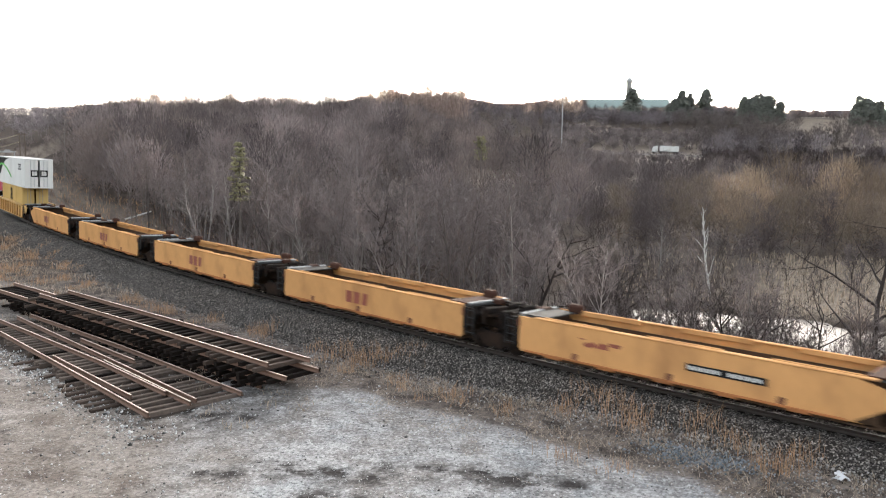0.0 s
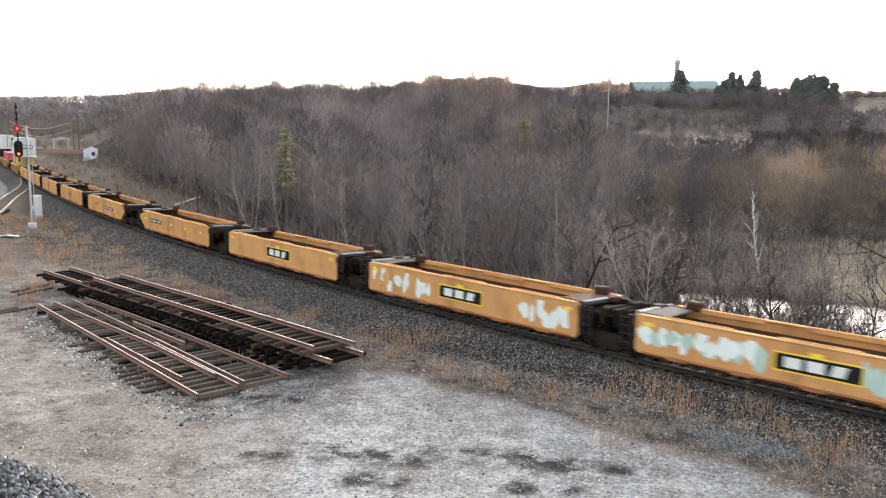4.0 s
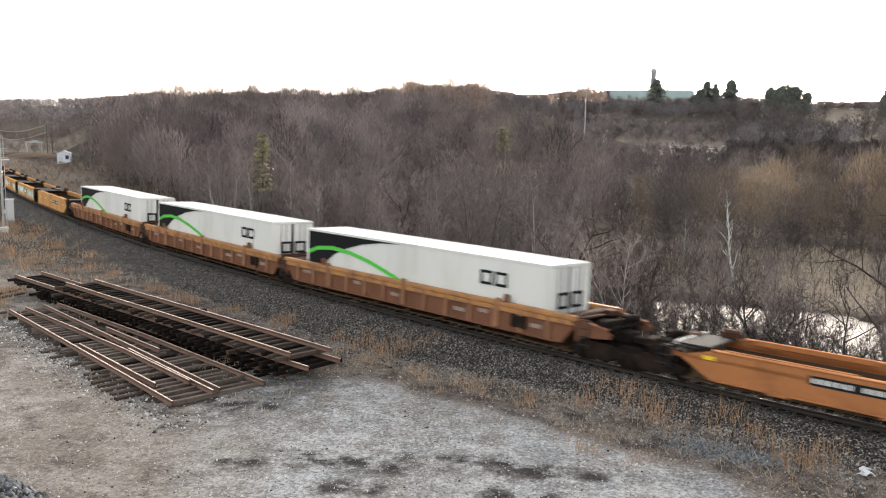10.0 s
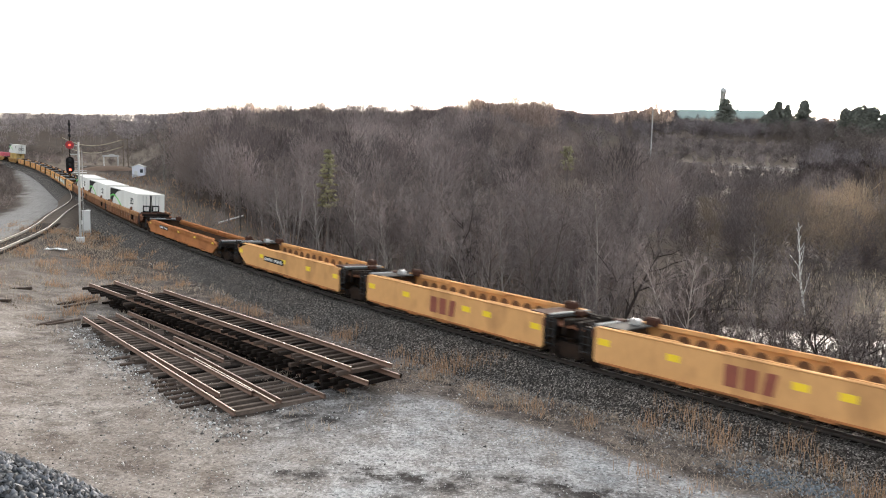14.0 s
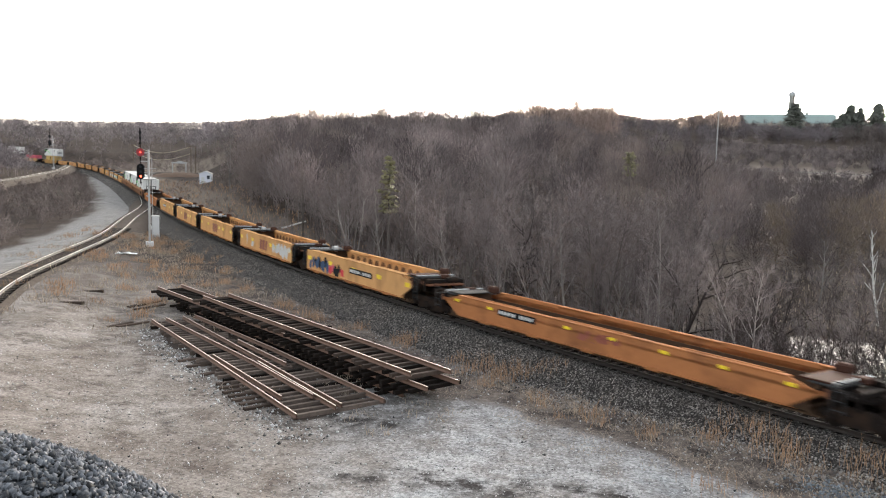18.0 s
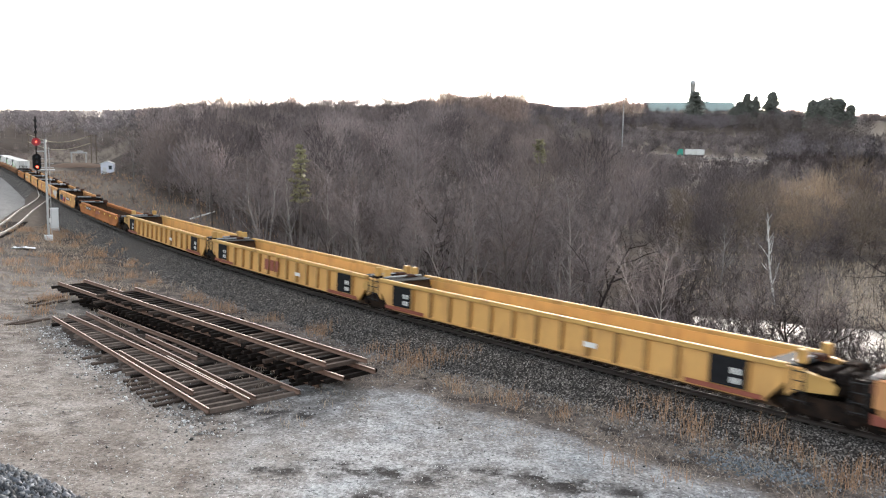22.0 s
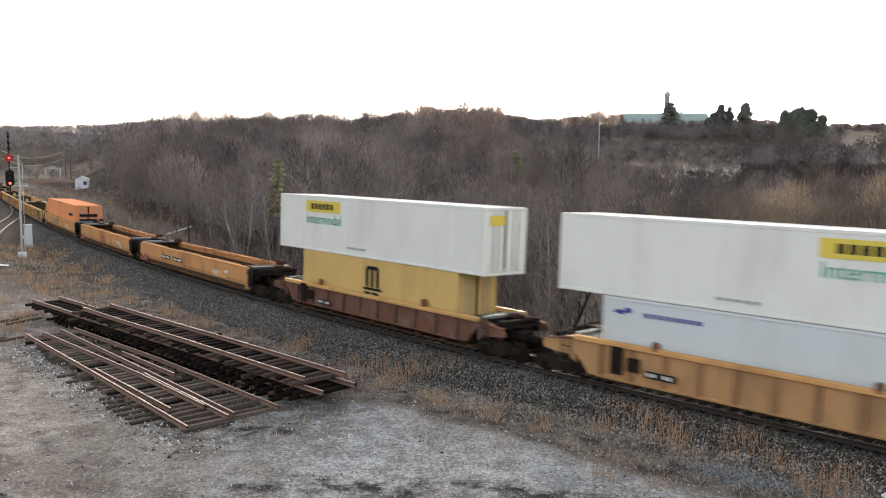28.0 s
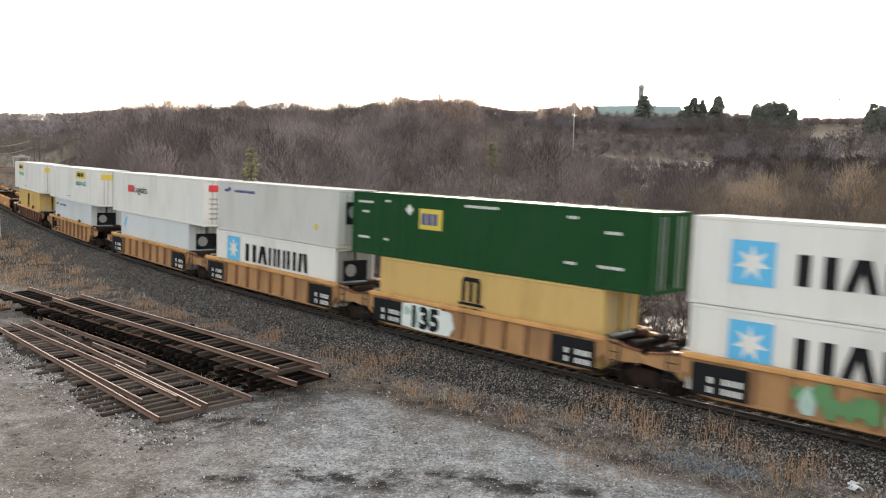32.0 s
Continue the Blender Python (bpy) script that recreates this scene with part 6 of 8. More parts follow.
# dead grass
def grass(name, spots, mat, seed, label, lean=0.35, width=0.012, lift=None):
    """Blades: spots are x, y, height; each is a bent sliver of two parts."""
    rr = np.random.RandomState(seed)
    sp = np.asarray(spots)
    n = len(sp)
    z = land(sp[:, 0], sp[:, 1]) if lift is None else np.asarray(lift)
    a = rr.uniform(0, 6.28, n)
    le = np.abs(rr.normal(0, lean, n))
    dirx, diry = np.cos(a) * le, np.sin(a) * le
    base = np.stack([sp[:, 0], sp[:, 1], z - 0.02], 1)
    h = sp[:, 2]
    mid = base + np.stack([dirx * 0.4 * h, diry * 0.4 * h, h * 0.6], 1)
    tip = base + np.stack([dirx * 1.1 * h, diry * 1.1 * h, h], 1)
    w = np.stack([np.ones(n), rr.normal(0, 0.4, n), np.zeros(n)], 1) * width
    v = np.stack([base - w, base + w, mid + w * 0.8, mid - w * 0.8, tip], 1).reshape(-1, 3)
    k = (np.arange(n) * 5)[:, None]
    f = np.concatenate([k + [0, 1, 2], k + [0, 2, 3], k + [3, 2, 4]])
    return tagged(new(name, tri_mesh(name, v, f, mat)), label, "dead grass", kind="stuff")


def clumps(centres, per, spread, h0, h1):
    out = []
    for x, y in centres:
        big = yard_rng.uniform(0.6, 1.2)
        for _ in range(int(per * big)):
            out.append((x + yard_rng.normal(0, spread * big), y + yard_rng.normal(0, spread * big), yard_rng.uniform(h0, h1) * big))
    return out


tall = [beside(yard_rng.uniform(-14, 55), yard_rng.normal(4.9, 0.8)) for _ in range(26)]
tall += [(-34, 60), (-35.5, 62), (-31, 55), (-38, 70), (-40, 71)]
grass("tall_dead_grass", clumps(tall, 40, 0.3, 0.1, 0.55), m_redgrass, 41, "tall russet dead grass beside the ballast", 0.38, 0.007)
stands = [(2.2, 28.6), (4.2, 28.1), (5.2, 28.8), (5.6, 28.2), (6.1, 27.4), (6.4, 26.4), (8.4, 25.5), (8.9, 24.4), (9.3, 22.9), (10.5, 23.3), (9.8, 23.0), (-1.3, 34.7), (-15.2, 44.8), (-12.2, 43.1), (-9.6, 40.6), (-8.8, 40.0), (-5.9, 37.3), (-3.7, 34.9), (-3.1, 34.7), (-2.3, 34.6), (-18.4, 47.9), (-4.7, 35.9)]
grass("grass_stands", clumps(stands, 70, 0.36, 0.2, 0.85), m_redgrass, 45, "tall russet dead grass standing in clumps", 0.34, 0.0062)
spots_ = [beside(yard_rng.uniform(-16, 75), 4.0 + 4.2 * yard_rng.beta(1.3, 1.6)) for _ in range(1250)]
short = [q for q in spots_ if hash_noise(np.array([q[0]]), np.array([q[1]]), 4.5, 72)[0] > 0.05]
grass("short_dead_grass", clumps(short, 26, 0.4, 0.03, 0.13), m_drygrass, 42, "flattened tan dead grass between ballast and yard", 3.2, 0.007)
straw, straw_z = [], []
for s_, q in straw_at:
    d0 = np.interp(s_, [-44, -12, -2, 8], [2.5, 2.55, 3.1, 3.7])
    big = yard_rng.uniform() < 0.05
    for _ in range(18):
        d_ = d0 + (4.6 - d0) * q + yard_rng.normal(0, 0.2)
        x, y = beside(s_ + yard_rng.normal(0, 0.22), d_)
        straw.append((x, y, yard_rng.uniform(0.1, 0.45) if big else yard_rng.uniform(0.03, 0.14)))
        straw_z.append(apron_z(s_, d_))
grass("apron_dead_grass", straw, m_drygrass, 50, "tan dead grass on the soil beside the ballast", 2.4, 0.008, straw_z)
left_patch = []
for _ in range(420):
    q = yard_rng.uniform(0, 1)
    left_patch.append((-26 - q * 22 + yard_rng.normal(0, 4), 44 + q * 40 + yard_rng.normal(0, 5)))
grass("yard_russet_grass", clumps(left_patch[:110], 40, 0.35, 0.15, 0.7), m_redgrass, 48, "russet dead grass tufts at the yard's far end", 0.5, 0.012)
grass("yard_dead_grass", clumps(left_patch[110:], 26, 0.5, 0.08, 0.4), m_drygrass, 43, "tan dead grass over the yard's far end", 0.8, 0.014)
round_panels = [tuple((stack_from + stack_ax * yard_rng.uniform(-6, 22) + stack_side * yard_rng.normal(-1.5, 2.2)).xy) for _ in range(70)]
grass("panel_dead_grass", clumps(round_panels, 16, 0.25, 0.08, 0.3), m_drygrass, 44, "dead grass growing among the old track panels", 0.7)

# a white plastic sheet on the ground
sheet = Geo()
for i in range(9):
    for j in range(5):
        sheet.v.append((-1.0 + i * 0.25 + yard_rng.normal(0, 0.04), -0.45 + j * 0.22 + yard_rng.normal(0, 0.05), abs(yard_rng.normal(0.09, 0.07)) * (1 - abs(i - 4) / 5)))
sheet.f = [(i * 5 + j, i * 5 + 5 + j, i * 5 + 6 + j, i * 5 + 1 + j) for i in range(8) for j in range(4)]
tagged(new("plastic_sheet", sheet.mesh("plastic_sheet", m_tarp)), "crumpled white plastic sheet on dead grass", "plastic sheet").matrix_basis = pose(-38.9, 64.1, ground_z(-38.9, 64.1) + 0.02, 0, 0, 25)


# ---- signals and cabinets ----
def signal_mast(x, y, z, scale=1.0, lit=True, label=""):
    t = thing("signal_mast", label, "railway signal", m=pose(x, y, z, 0, 0, 30) @ Matrix.Scale(scale, 4))
    part("foundation", Geo().box((0, 0, 0.15), (0.7, 0.7, 0.5), 0.04), m_cabinet, t)
    part("mast", Geo().tube((0, 0, 0.3), (0, 0, 9.1), 0.11, 0.09, 14), m_galv, t)
    part("ladder_rail", Geo().tube((0.28, 0.1, 0.4), (0.28, 0.1, 8.4), 0.025), m_galv, t)
    part("ladder_rail", Geo().tube((0.28, -0.25, 0.4), (0.28, -0.25, 8.4), 0.025), m_galv, t)
    rung = Geo().tube((0.28, -0.25, 0), (0.28, 0.1, 0), 0.015, n=6).mesh("rung", m_galv)
    for i in range(24):
        part("rung", rung, m_galv, t, m=pose(0, 0, 0.6 + i * 0.32))
    part("head_post", Geo().tube((-0.72, 0, 5.9), (-0.72, 0, 11.1), 0.06), m_truck, t)
    for zz in (6.3, 8.0, 8.8):
        part("bracket", Geo().box((-0.36, 0, zz), (0.8, 0.1, 0.1), 0.02), m_galv, t)
    part("platform", Geo().box((0.1, -0.1, 6.35), (1.2, 0.9, 0.06), 0.02), m_galv, t)
    for k in range(3):
        part("platform_rail", Geo().tube((-0.4, -0.52, 6.55 + k * 0.4), (0.65, -0.52, 6.55 + k * 0.4), 0.02), m_galv, t)
    back = Geo().prism([(math.cos(a) * 0.36, 7.4 + math.sin(a) * 0.36 + (0.38 if math.sin(a) > 0 else -0.38)) for a in [i * math.pi / 12 for i in range(24)]], -0.16, -0.1)
    lower = part("signal_head", back, m_black, t, "black oval signal head", pose(-0.72, 0, -0.35))
    for k, zz in enumerate((7.85, 7.4, 6.95)):
        part("lens", Geo().tube((0, -0.2, zz), (0, -0.165, zz), 0.1, n=16), m_redlight if (k == 2 and lit) else m_glass, lower, "glowing red lamp" if k == 2 else "dark lamp")
        part("hood", Geo().tube((0, -0.42, zz + 0.02), (0, -0.16, zz), 0.13, 0.13, 14, False), m_black, lower)
    disc = Geo().prism([(math.cos(i * math.pi / 12) * 0.37, 8.85 + math.sin(i * math.pi / 12) * 0.37) for i in range(24)], -0.16, -0.1)
    upper = part("signal_head", disc, m_black if not lit else m_reddisc, t, "round signal head with a red lamp", pose(-0.72, 0, 0))
    part("lens", Geo().tube((0, -0.22, 8.85), (0, -0.165, 8.85), 0.075, n=16), m_redlight if lit else m_glass, upper, "glowing red lamp")
    for zz in (9.7, 10.2, 10.7):
        part("marker_lamp", Geo().box((-0.72, -0.1, zz), (0.24, 0.3, 0.3), 0.05), m_black, t)
    return t


signal_mast(-41.41, 72.65, -0.75, label="grey signal mast with glowing red lamps beside the junction")
far_at = on_line(318) + Vector((-7.0, -4.5, -0.6))
signal_mast(far_at.x, far_at.y, far_at.z, 1.35, False, "distant dark signal mast beside the main line")
t = thing("relay_cabinet", "pale grey relay cabinet beside the signal mast", "cabinet", m=pose(-45.6, 81.2, -0.8, 0, 0, 30))
part("body", Geo().box((0, 0, 1.15), (0.75, 0.7, 2.0), 0.03), m_cabinet, t)
part("door", Geo().box((0, -0.37, 1.15), (0.65, 0.03, 1.8), 0.01), m_cabinet, t)
part("roof", Geo().box((0, 0, 2.19), (0.85, 0.8, 0.07), 0.02), m_cabinet, t)
part("base", Geo().box((0, 0, 0.05), (0.85, 0.8, 0.25), 0.02), m_galv, t)
t = thing("junction_box", "small grey junction box on a post", "cabinet", m=pose(-46.6, 82.2, -0.8, 0, 0, 20))
part("post", Geo().tube((0, 0, 0), (0, 0, 0.7), 0.05), m_galv, t)
part("box", Geo().box((0, 0, 0.85), (0.4, 0.3, 0.4), 0.03), m_cabinet, t)


def polar(az, r):
    return r * math.sin(radians(az)), r * math.cos(radians(az))


# white equipment shed
x, y = polar(-26.12, 243)
zs = 8.34 - 243 * math.tan(radians(2.2))
t = thing("equipment_shed", "small white metal shed beside the main line", "shed", m=pose(x, y, zs, 0, 0, 16))
part("wall", Geo().box((0, 0, 1.5), (3.2, 2.8, 3.2), 0.04), m_shed, t)
part("roof", Geo().prism([(-1.75, 3.1), (0, 3.75), (1.75, 3.1), (1.75, 3.18), (0, 3.86), (-1.75, 3.18)], -1.55, 1.55), m_white, t)
part("gable", Geo().prism([(-1.6, 3.1), (1.6, 3.1), (0, 3.72)], -1.38, 1.38), m_shed, t)
part("window", Geo().box((0.85, -1.42, 2.1), (0.8, 0.06, 1.0), 0.02), m_glass, t)
part("door", Geo().box((-0.6, -1.42, 1.1), (0.9, 0.06, 2.0), 0.02), m_cabinet, t)
# grey portal frame on a mound
x, y = polar(-27.8, 300)
zs = 8.34 - 300 * math.tan(radians(1.35))
t = thing("portal_frame", "pale grey steel portal frame on a brown mound", "steel frame", m=pose(x, y, zs, 0, 0, 20))
for sx in (-2.2, 2.2):
    part("leg", Geo().box((sx, 0, 1.3), (0.35, 0.35, 3.4), 0.03), m_galv, t)
part("beam", Geo().box((0, 0, 2.9), (5.2, 0.5, 0.5), 0.04), m_galv, t)
part("cap", Geo().box((0.3, 0, 3.35), (1.6, 0.4, 0.4), 0.04), m_galv, t)
# brown earth mound
mx, my = polar(-27.8, 296)
mound = Geo()
for i in range(13):
    for j in range(9):
        a, b = (i - 6) / 6, (j - 4) / 4
        mound.v.append((a * 9, b * 5, max(0.0, 1 - a * a * 0.9 - b * b * 0.9) ** 0.7 * 1.7 + yard_rng.normal(0, 0.06) - 0.4))
mound.f = [(i * 9 + j, i * 9 + 9 + j, i * 9 + 10 + j, i * 9 + 1 + j) for i in range(12) for j in range(8)]
m_mound = material("brown_bare_earth", (0.17, 0.12, 0.092), 0.95, vary=0.3, grain=0.4, grain2=3)
tagged(new("earth_mound", mound.mesh("earth_mound", m_mound)), "brown bare earth mound near the shed", "mound", kind="structure").matrix_basis = pose(mx, my, zs - 1.6, 0, 0, 28)
# poles with sagging pale lines
pole_tops = []
for az, r, h in [(-27.06, 330, 9.0), (-26.77, 335, 9.0), (-30.6, 420, 9.0)]:
    x, y = polar(az, r)
    zb = 8.34 + r * math.tan(radians(0.34)) - h
    t = thing("utility_pole", "dark wooden utility pole with a crossarm", "utility pole", "utility poles", m=pose(x, y, zb))
    part("pole", Geo().tube((0, 0, -4), (0, 0, h), 0.2, 0.13, 10), m_wood, t)
    part("crossarm", Geo().box((0, 0, h - 0.5), (2.2, 0.14, 0.16), 0.02), m_wood, t)
    pole_tops.append(Vector((x, y, zb + h - 0.4)))
t = thing("overhead_lines", "pale sagging overhead lines between poles", "overhead line")
for k in range(2):
    a, b = pole_tops[0] - Vector((0, 0, 2.6 * k)), pole_tops[2] - Vector((0, 0, 3.4 * k))
    pts = [a.lerp(b, i / 12) - Vector((0, 0, 3.0 * math.sin(math.pi * i / 12))) for i in range(13)]
    along = [beam_pose(p, q) for p, q in zip(pts, pts[1:])]
    along.append(Matrix.Translation(pts[-1] - pts[-2]) @ along[-1])
    part("line", sweep("line", along, [(0.09, 0), (0, 0.09), (-0.09, 0), (0, -0.09)], m_wire), m_wire, t)


# ---- water and far valley ----
pond = Geo()
ring = [polar(az, r) for az, r in [(10, 66), (12, 54), (20, 48), (28, 46), (40, 46), (56, 48), (58, 78), (48, 80), (40, 80), (30, 80), (20, 80), (13, 80), (10, 76)]]
pond.add([(x, y, -6.5) for x, y in ring], [tuple(range(len(ring)))])
# pale sky reflection put into the base colour, with specular kept low
m_water = material("sky_paled_water", (0.205, 0.175, 0.155), 0.4, vary=0.1, grain=0.3)
m_water.node_tree.nodes["Principled BSDF"].inputs["Specular IOR Level"].default_value = 0.12
m_water.node_tree.nodes["Principled BSDF"].inputs["IOR"].default_value = 1.33
tagged(new("pond", pond.mesh("pond", m_water)), "still pond below the line, sky reflection put into its colour", "water", kind="structure")
road = Geo()
road_at = []
for i in range(120):
    az = 72 - i * 0.75
    x, y = polar(az, 392)
    road_at.append(Vector((x, y, ground_z(x, y) + 0.35)))
for i, p in enumerate(road_at):
    o = Vector((p.x, p.y, 0)).normalized() * 4.2
    road.v += [tuple(p - o), tuple(p + o), tuple(p - o * 1.2 - Vector((0, 0, 0.7))), tuple(p + o * 1.2 - Vector((0, 0, 0.7)))]
for i in range(len(road_at) - 1):
    k = i * 4
    road.f += [(k, k + 4, k + 5, k + 1), (k + 2, k + 6, k + 4, k), (k + 1, k + 5, k + 7, k + 3)]
tagged(new("valley_road", road.mesh("valley_road", m_asphalt)), "pale road crossing the far side of the valley", "road", kind="structure")


def lorry(label, cab_mat):
    t = thing("lorry", label, "lorry", "lorries on the far road")
    part("trailer", Geo().box((0.6, 0, 2.4), (8.4, 2.4, 2.5), 0.05), m_white, t)
    part("cab", Geo().prism([(5.6, 0.7), (8.2, 0.7), (8.2, 1.9), (7.4, 3.4), (5.6, 3.6)], -1.2, 1.2), cab_mat, t)
    part("chassis", Geo().box((1.6, 0, 1.0), (10.5, 0.9, 0.3)), m_truck, t)
    wheel = Geo().tube((0, -1.2, 0.5), (0, 1.2, 0.5), 0.5, n=14).mesh("axle_wheels", m_tyre)
    for x in (-2.8, -1.6, 4.3, 7.3):
        part("axle_wheels", wheel, m_tyre, t, m=pose(x, 0, 0))
    return t


def road_pose(az):
    i = (72 - az) / 0.75
    k = min(max(int(i), 0), len(road_at) - 2)
    p = road_at[k].lerp(road_at[k + 1], i - k)
    return beam_pose(p, p + (road_at[k + 1] - road_at[k]))


lorries = [(lorry("white lorry on the far valley road", m_white), [(float(t), road_pose(max(14.9 - 2.58 * t, -12))) for t in range(33)]),
           (lorry("white and teal lorry on the far valley road", m_teal), [(float(t), road_pose(max(12.5 - 2.45 * (t - 22), -12))) for t in range(33)])]
# tall lamp column over the valley
x, y = polar(7.75, 385)
t = thing("lamp_column", "tall pale steel lamp column by the road", "street lamp", m=pose(x, y, 3.0))
part("column", Geo().tube((0, 0, 0), (0, 0, 38), 0.3, 0.15, 10), m_galv, t)
part("lamp_head", Geo().box((0, 0, 38.2), (2.2, 0.7, 0.4), 0.1), m_galv, t)

# the long building with a cupola on the hill
bx, by = polar(11.8, 690)
bz = 8.34 + 690 * math.tan(radians(1.75))
t = thing("hill_building", "long pale building with a green roof and cupola", "building", m=pose(bx, by, bz, 0, 0, -11.8))
part("wall", Geo().box((0.5, 0, 4.5), (69, 16, 11), 0.1), m_stonewall, t)
part("roof", Geo().prism([(-35.5, 9.8), (36.5, 9.8), (36.5, 10.2), (33.5, 16.6), (-32.5, 16.6), (-35.5, 10.2)], -8.6, 8.6), m_roofgreen, t, "weathered green roof")
for i in range(13):
    part("window", Geo().box((-32 + i * 5.4, -8.05, 6.4), (1.6, 0.1, 2.4)), m_glass, t)
part("chimney", Geo().box((14.5, 0, 17.6), (1.8, 1.8, 3.0), 0.05), m_stonewall, t)
cup = part("cupola", Geo().box((3.4, 0, 20.4), (4.6, 4.6, 8.8), 0.1).box((3.4, 0, 25.0), (5.2, 5.2, 0.5), 0.1), m_stonewall, t, "pale cupola")
for sx in (-1.6, 1.6):
    for sy in (-1.6, 1.6):
        part("post", Geo().tube((3.4 + sx, sy, 25.2), (3.4 + sx, sy, 30.6), 0.6), m_stonewall, cup)
# solid core added between the posts to stop bright sky showing through
part("drum", Geo().tube((3.4, 0, 25.2), (3.4, 0, 30.6), 1.5, 1.5, 12), m_stonewall, cup)
part("dome", Geo().tube((3.4, 0, 30.5), (3.4, 0, 31.6), 2.8, 2.8, 16).tube((3.4, 0, 31.6), (3.4, 0, 33.0), 2.7, 2.2, 16).tube((3.4, 0, 33.0), (3.4, 0, 34.0), 2.2, 1.1, 16).tube((3.4, 0, 34.2), (3.4, 0, 36.4), 0.3, 0.1, 8), m_galv, cup, "grey dome")


# a lattice pylon on the far hill
x, y = polar(24.05, 880)
t = thing("pylon", "distant grey lattice pylon on the far hill", "pylon", m=pose(x, y, ground_z(x, y)))
for sx in (-1, 1):
    for sy in (-1, 1):
        part("leg", Geo().tube((sx * 2.4, sy * 2.4, -2), (sx * 0.7, sy * 0.7, 20), 0.3, 0.22, 6), m_galv, t)
for k in range(5):
    q = 2.2 - 0.32 * k
    brace = Geo()
    for sx, sy, ex, ey in ((-1, -1, 1, -1), (1, -1, 1, 1), (1, 1, -1, 1), (-1, 1, -1, -1)):
        brace.tube((sx * q, sy * q, 1 + k * 3.8), (ex * (q - 0.3), ey * (q - 0.3), 4.6 + k * 3.8), 0.16, n=5)
    part("brace", brace, m_galv, t)
for zz in (15.5, 19.0):
    part("crossarm", Geo().box((0, 0, zz), (8.0, 0.5, 0.5), 0.05), m_galv, t)


# ---- evergreens, birches and willows ----
def evergreen(x, y, z, height, width, mat, label, seed, sparse=False, rounded=False):
    rr = np.random.RandomState(seed)
    t = thing("conifer", label, "tree", "evergreens", m=pose(x, y, z))
    part("trunk", Geo().tube((0, 0, -1), (0, 0, height * 0.95), height * 0.018, height * 0.003, 7), m_bark, t)
    pts = []
    if rounded:
        # several overlapping boughs
        for k in range(11):
            a, q = k * 2.4, 0.28 + 0.6 * rr.uniform(0, 1)
            c = np.array([math.cos(a) * width * 0.27 * (1.15 - q), math.sin(a) * width * 0.27 * (1.15 - q), q * height])
            d = rr.normal(0, 1, (330, 3))
            d /= np.linalg.norm(d, axis=1, keepdims=True)
            pts.append(c + d * (width * 0.24, width * 0.24, height * 0.2) * rr.uniform(0.5, 1.05, (330, 1)))
    else:
        tiers = 12 if sparse else 26
        for k in range(tiers):
            q = (0.32 if sparse else 0.05) + (0.94 if not sparse else 0.66) * (k + 0.5) / tiers
            reach = width / 2 * (1.12 * (1.03 - q) ** 0.6 if not sparse else 0.9 * (1.1 - q) ** 0.4 * rr.uniform(0.5, 1.0))
            for j in range(6 if sparse else 10):
                a, le = rr.uniform(0, 6.28), reach * rr.uniform(0.7, 1.2)
                u = rr.uniform(0.15, 1.0, 13 if sparse else 14)
                droop = -0.12 * le * u**2 + (0.25 * le * u if sparse else 0.05 * le * u)
                spread = rr.normal(0, 0.09 * le, (len(u), 2))
                pts.append(np.stack([math.cos(a) * le * u + spread[:, 0], math.sin(a) * le * u + spread[:, 1], q * height + droop + rr.normal(0, 0.008 * height, len(u))], 1))
    c = np.concatenate(pts)
    n = len(c)
    a = np.arctan2(c[:, 1], c[:, 0]) + rr.normal(0, 0.5, n)
    size = height * (0.03 if sparse and height > 7 else 0.052) * rr.uniform(0.6, 1.3, n)
    d = np.stack([np.cos(a), np.sin(a), rr.normal(-0.1, 0.35, n)], 1)
    s = np.stack([-np.sin(a), np.cos(a), rr.normal(0, 0.4, n)], 1)
    u = np.cross(d, s)
    v = np.stack([c - d * size[:, None] * 0.6, c + s * size[:, None] * 0.5, c + d * size[:, None], c - s * size[:, None] * 0.5, c + u * size[:, None] * 0.35], 1)
    k = (np.arange(n) * 5)[:, None]
    f = np.concatenate([k + [0, 1, 4], k + [1, 2, 4], k + [2, 3, 4], k + [3, 0, 4]])
    part("crown", tri_mesh("crown", v.reshape(-1, 3), f, mat), mat, t, "clumps of needles")


def elev(r, el):
    return 8.34 + r * math.tan(radians(el))


for i, (az, el, r, w) in enumerate([(12.28, 3.85, 640, 19), (15.05, 3.2, 640, 17), (15.5, 3.72, 640, 13), (16.0, 3.54, 640, 10), (16.95, 3.82, 640, 15), (14.75, 2.9, 630, 13)]):
    x, y = polar(az, r)
    zb = ground_z(x, y)
    evergreen(x, y, zb, elev(r, el) - zb, w, m_needle_hazy, "dark green spruce on the hill before the building", 60 + i)
for i, (az, el, r, w) in enumerate([(19.4, 3.2, 600, 14), (20.1, 3.52, 600, 15), (20.8, 3.3, 600, 14), (21.4, 2.9, 600, 12), (25.9, 3.2, 600, 11), (26.5, 3.25, 600, 12), (27.1, 2.9, 600, 11)]):
    x, y = polar(az, r)
    zb = ground_z(x, y)
    evergreen(x, y, zb, elev(r, el) - zb, w, m_needle_hazy, "dark rounded evergreen on the hill", 80 + i, rounded=True)
for i, (az, r, top, bot, w) in enumerate([(-13.95, 76, 0.1, -6.0, 3.0), (2.33, 150, 0.6, -1.8, 4.6)]):
    x, y = polar(az, r)
    zb = elev(r, bot)
    evergreen(x, y, zb, elev(r, top) - zb, w, m_needle, "thin yellow-green pine standing among bare trees", 95 + i, sparse=True)

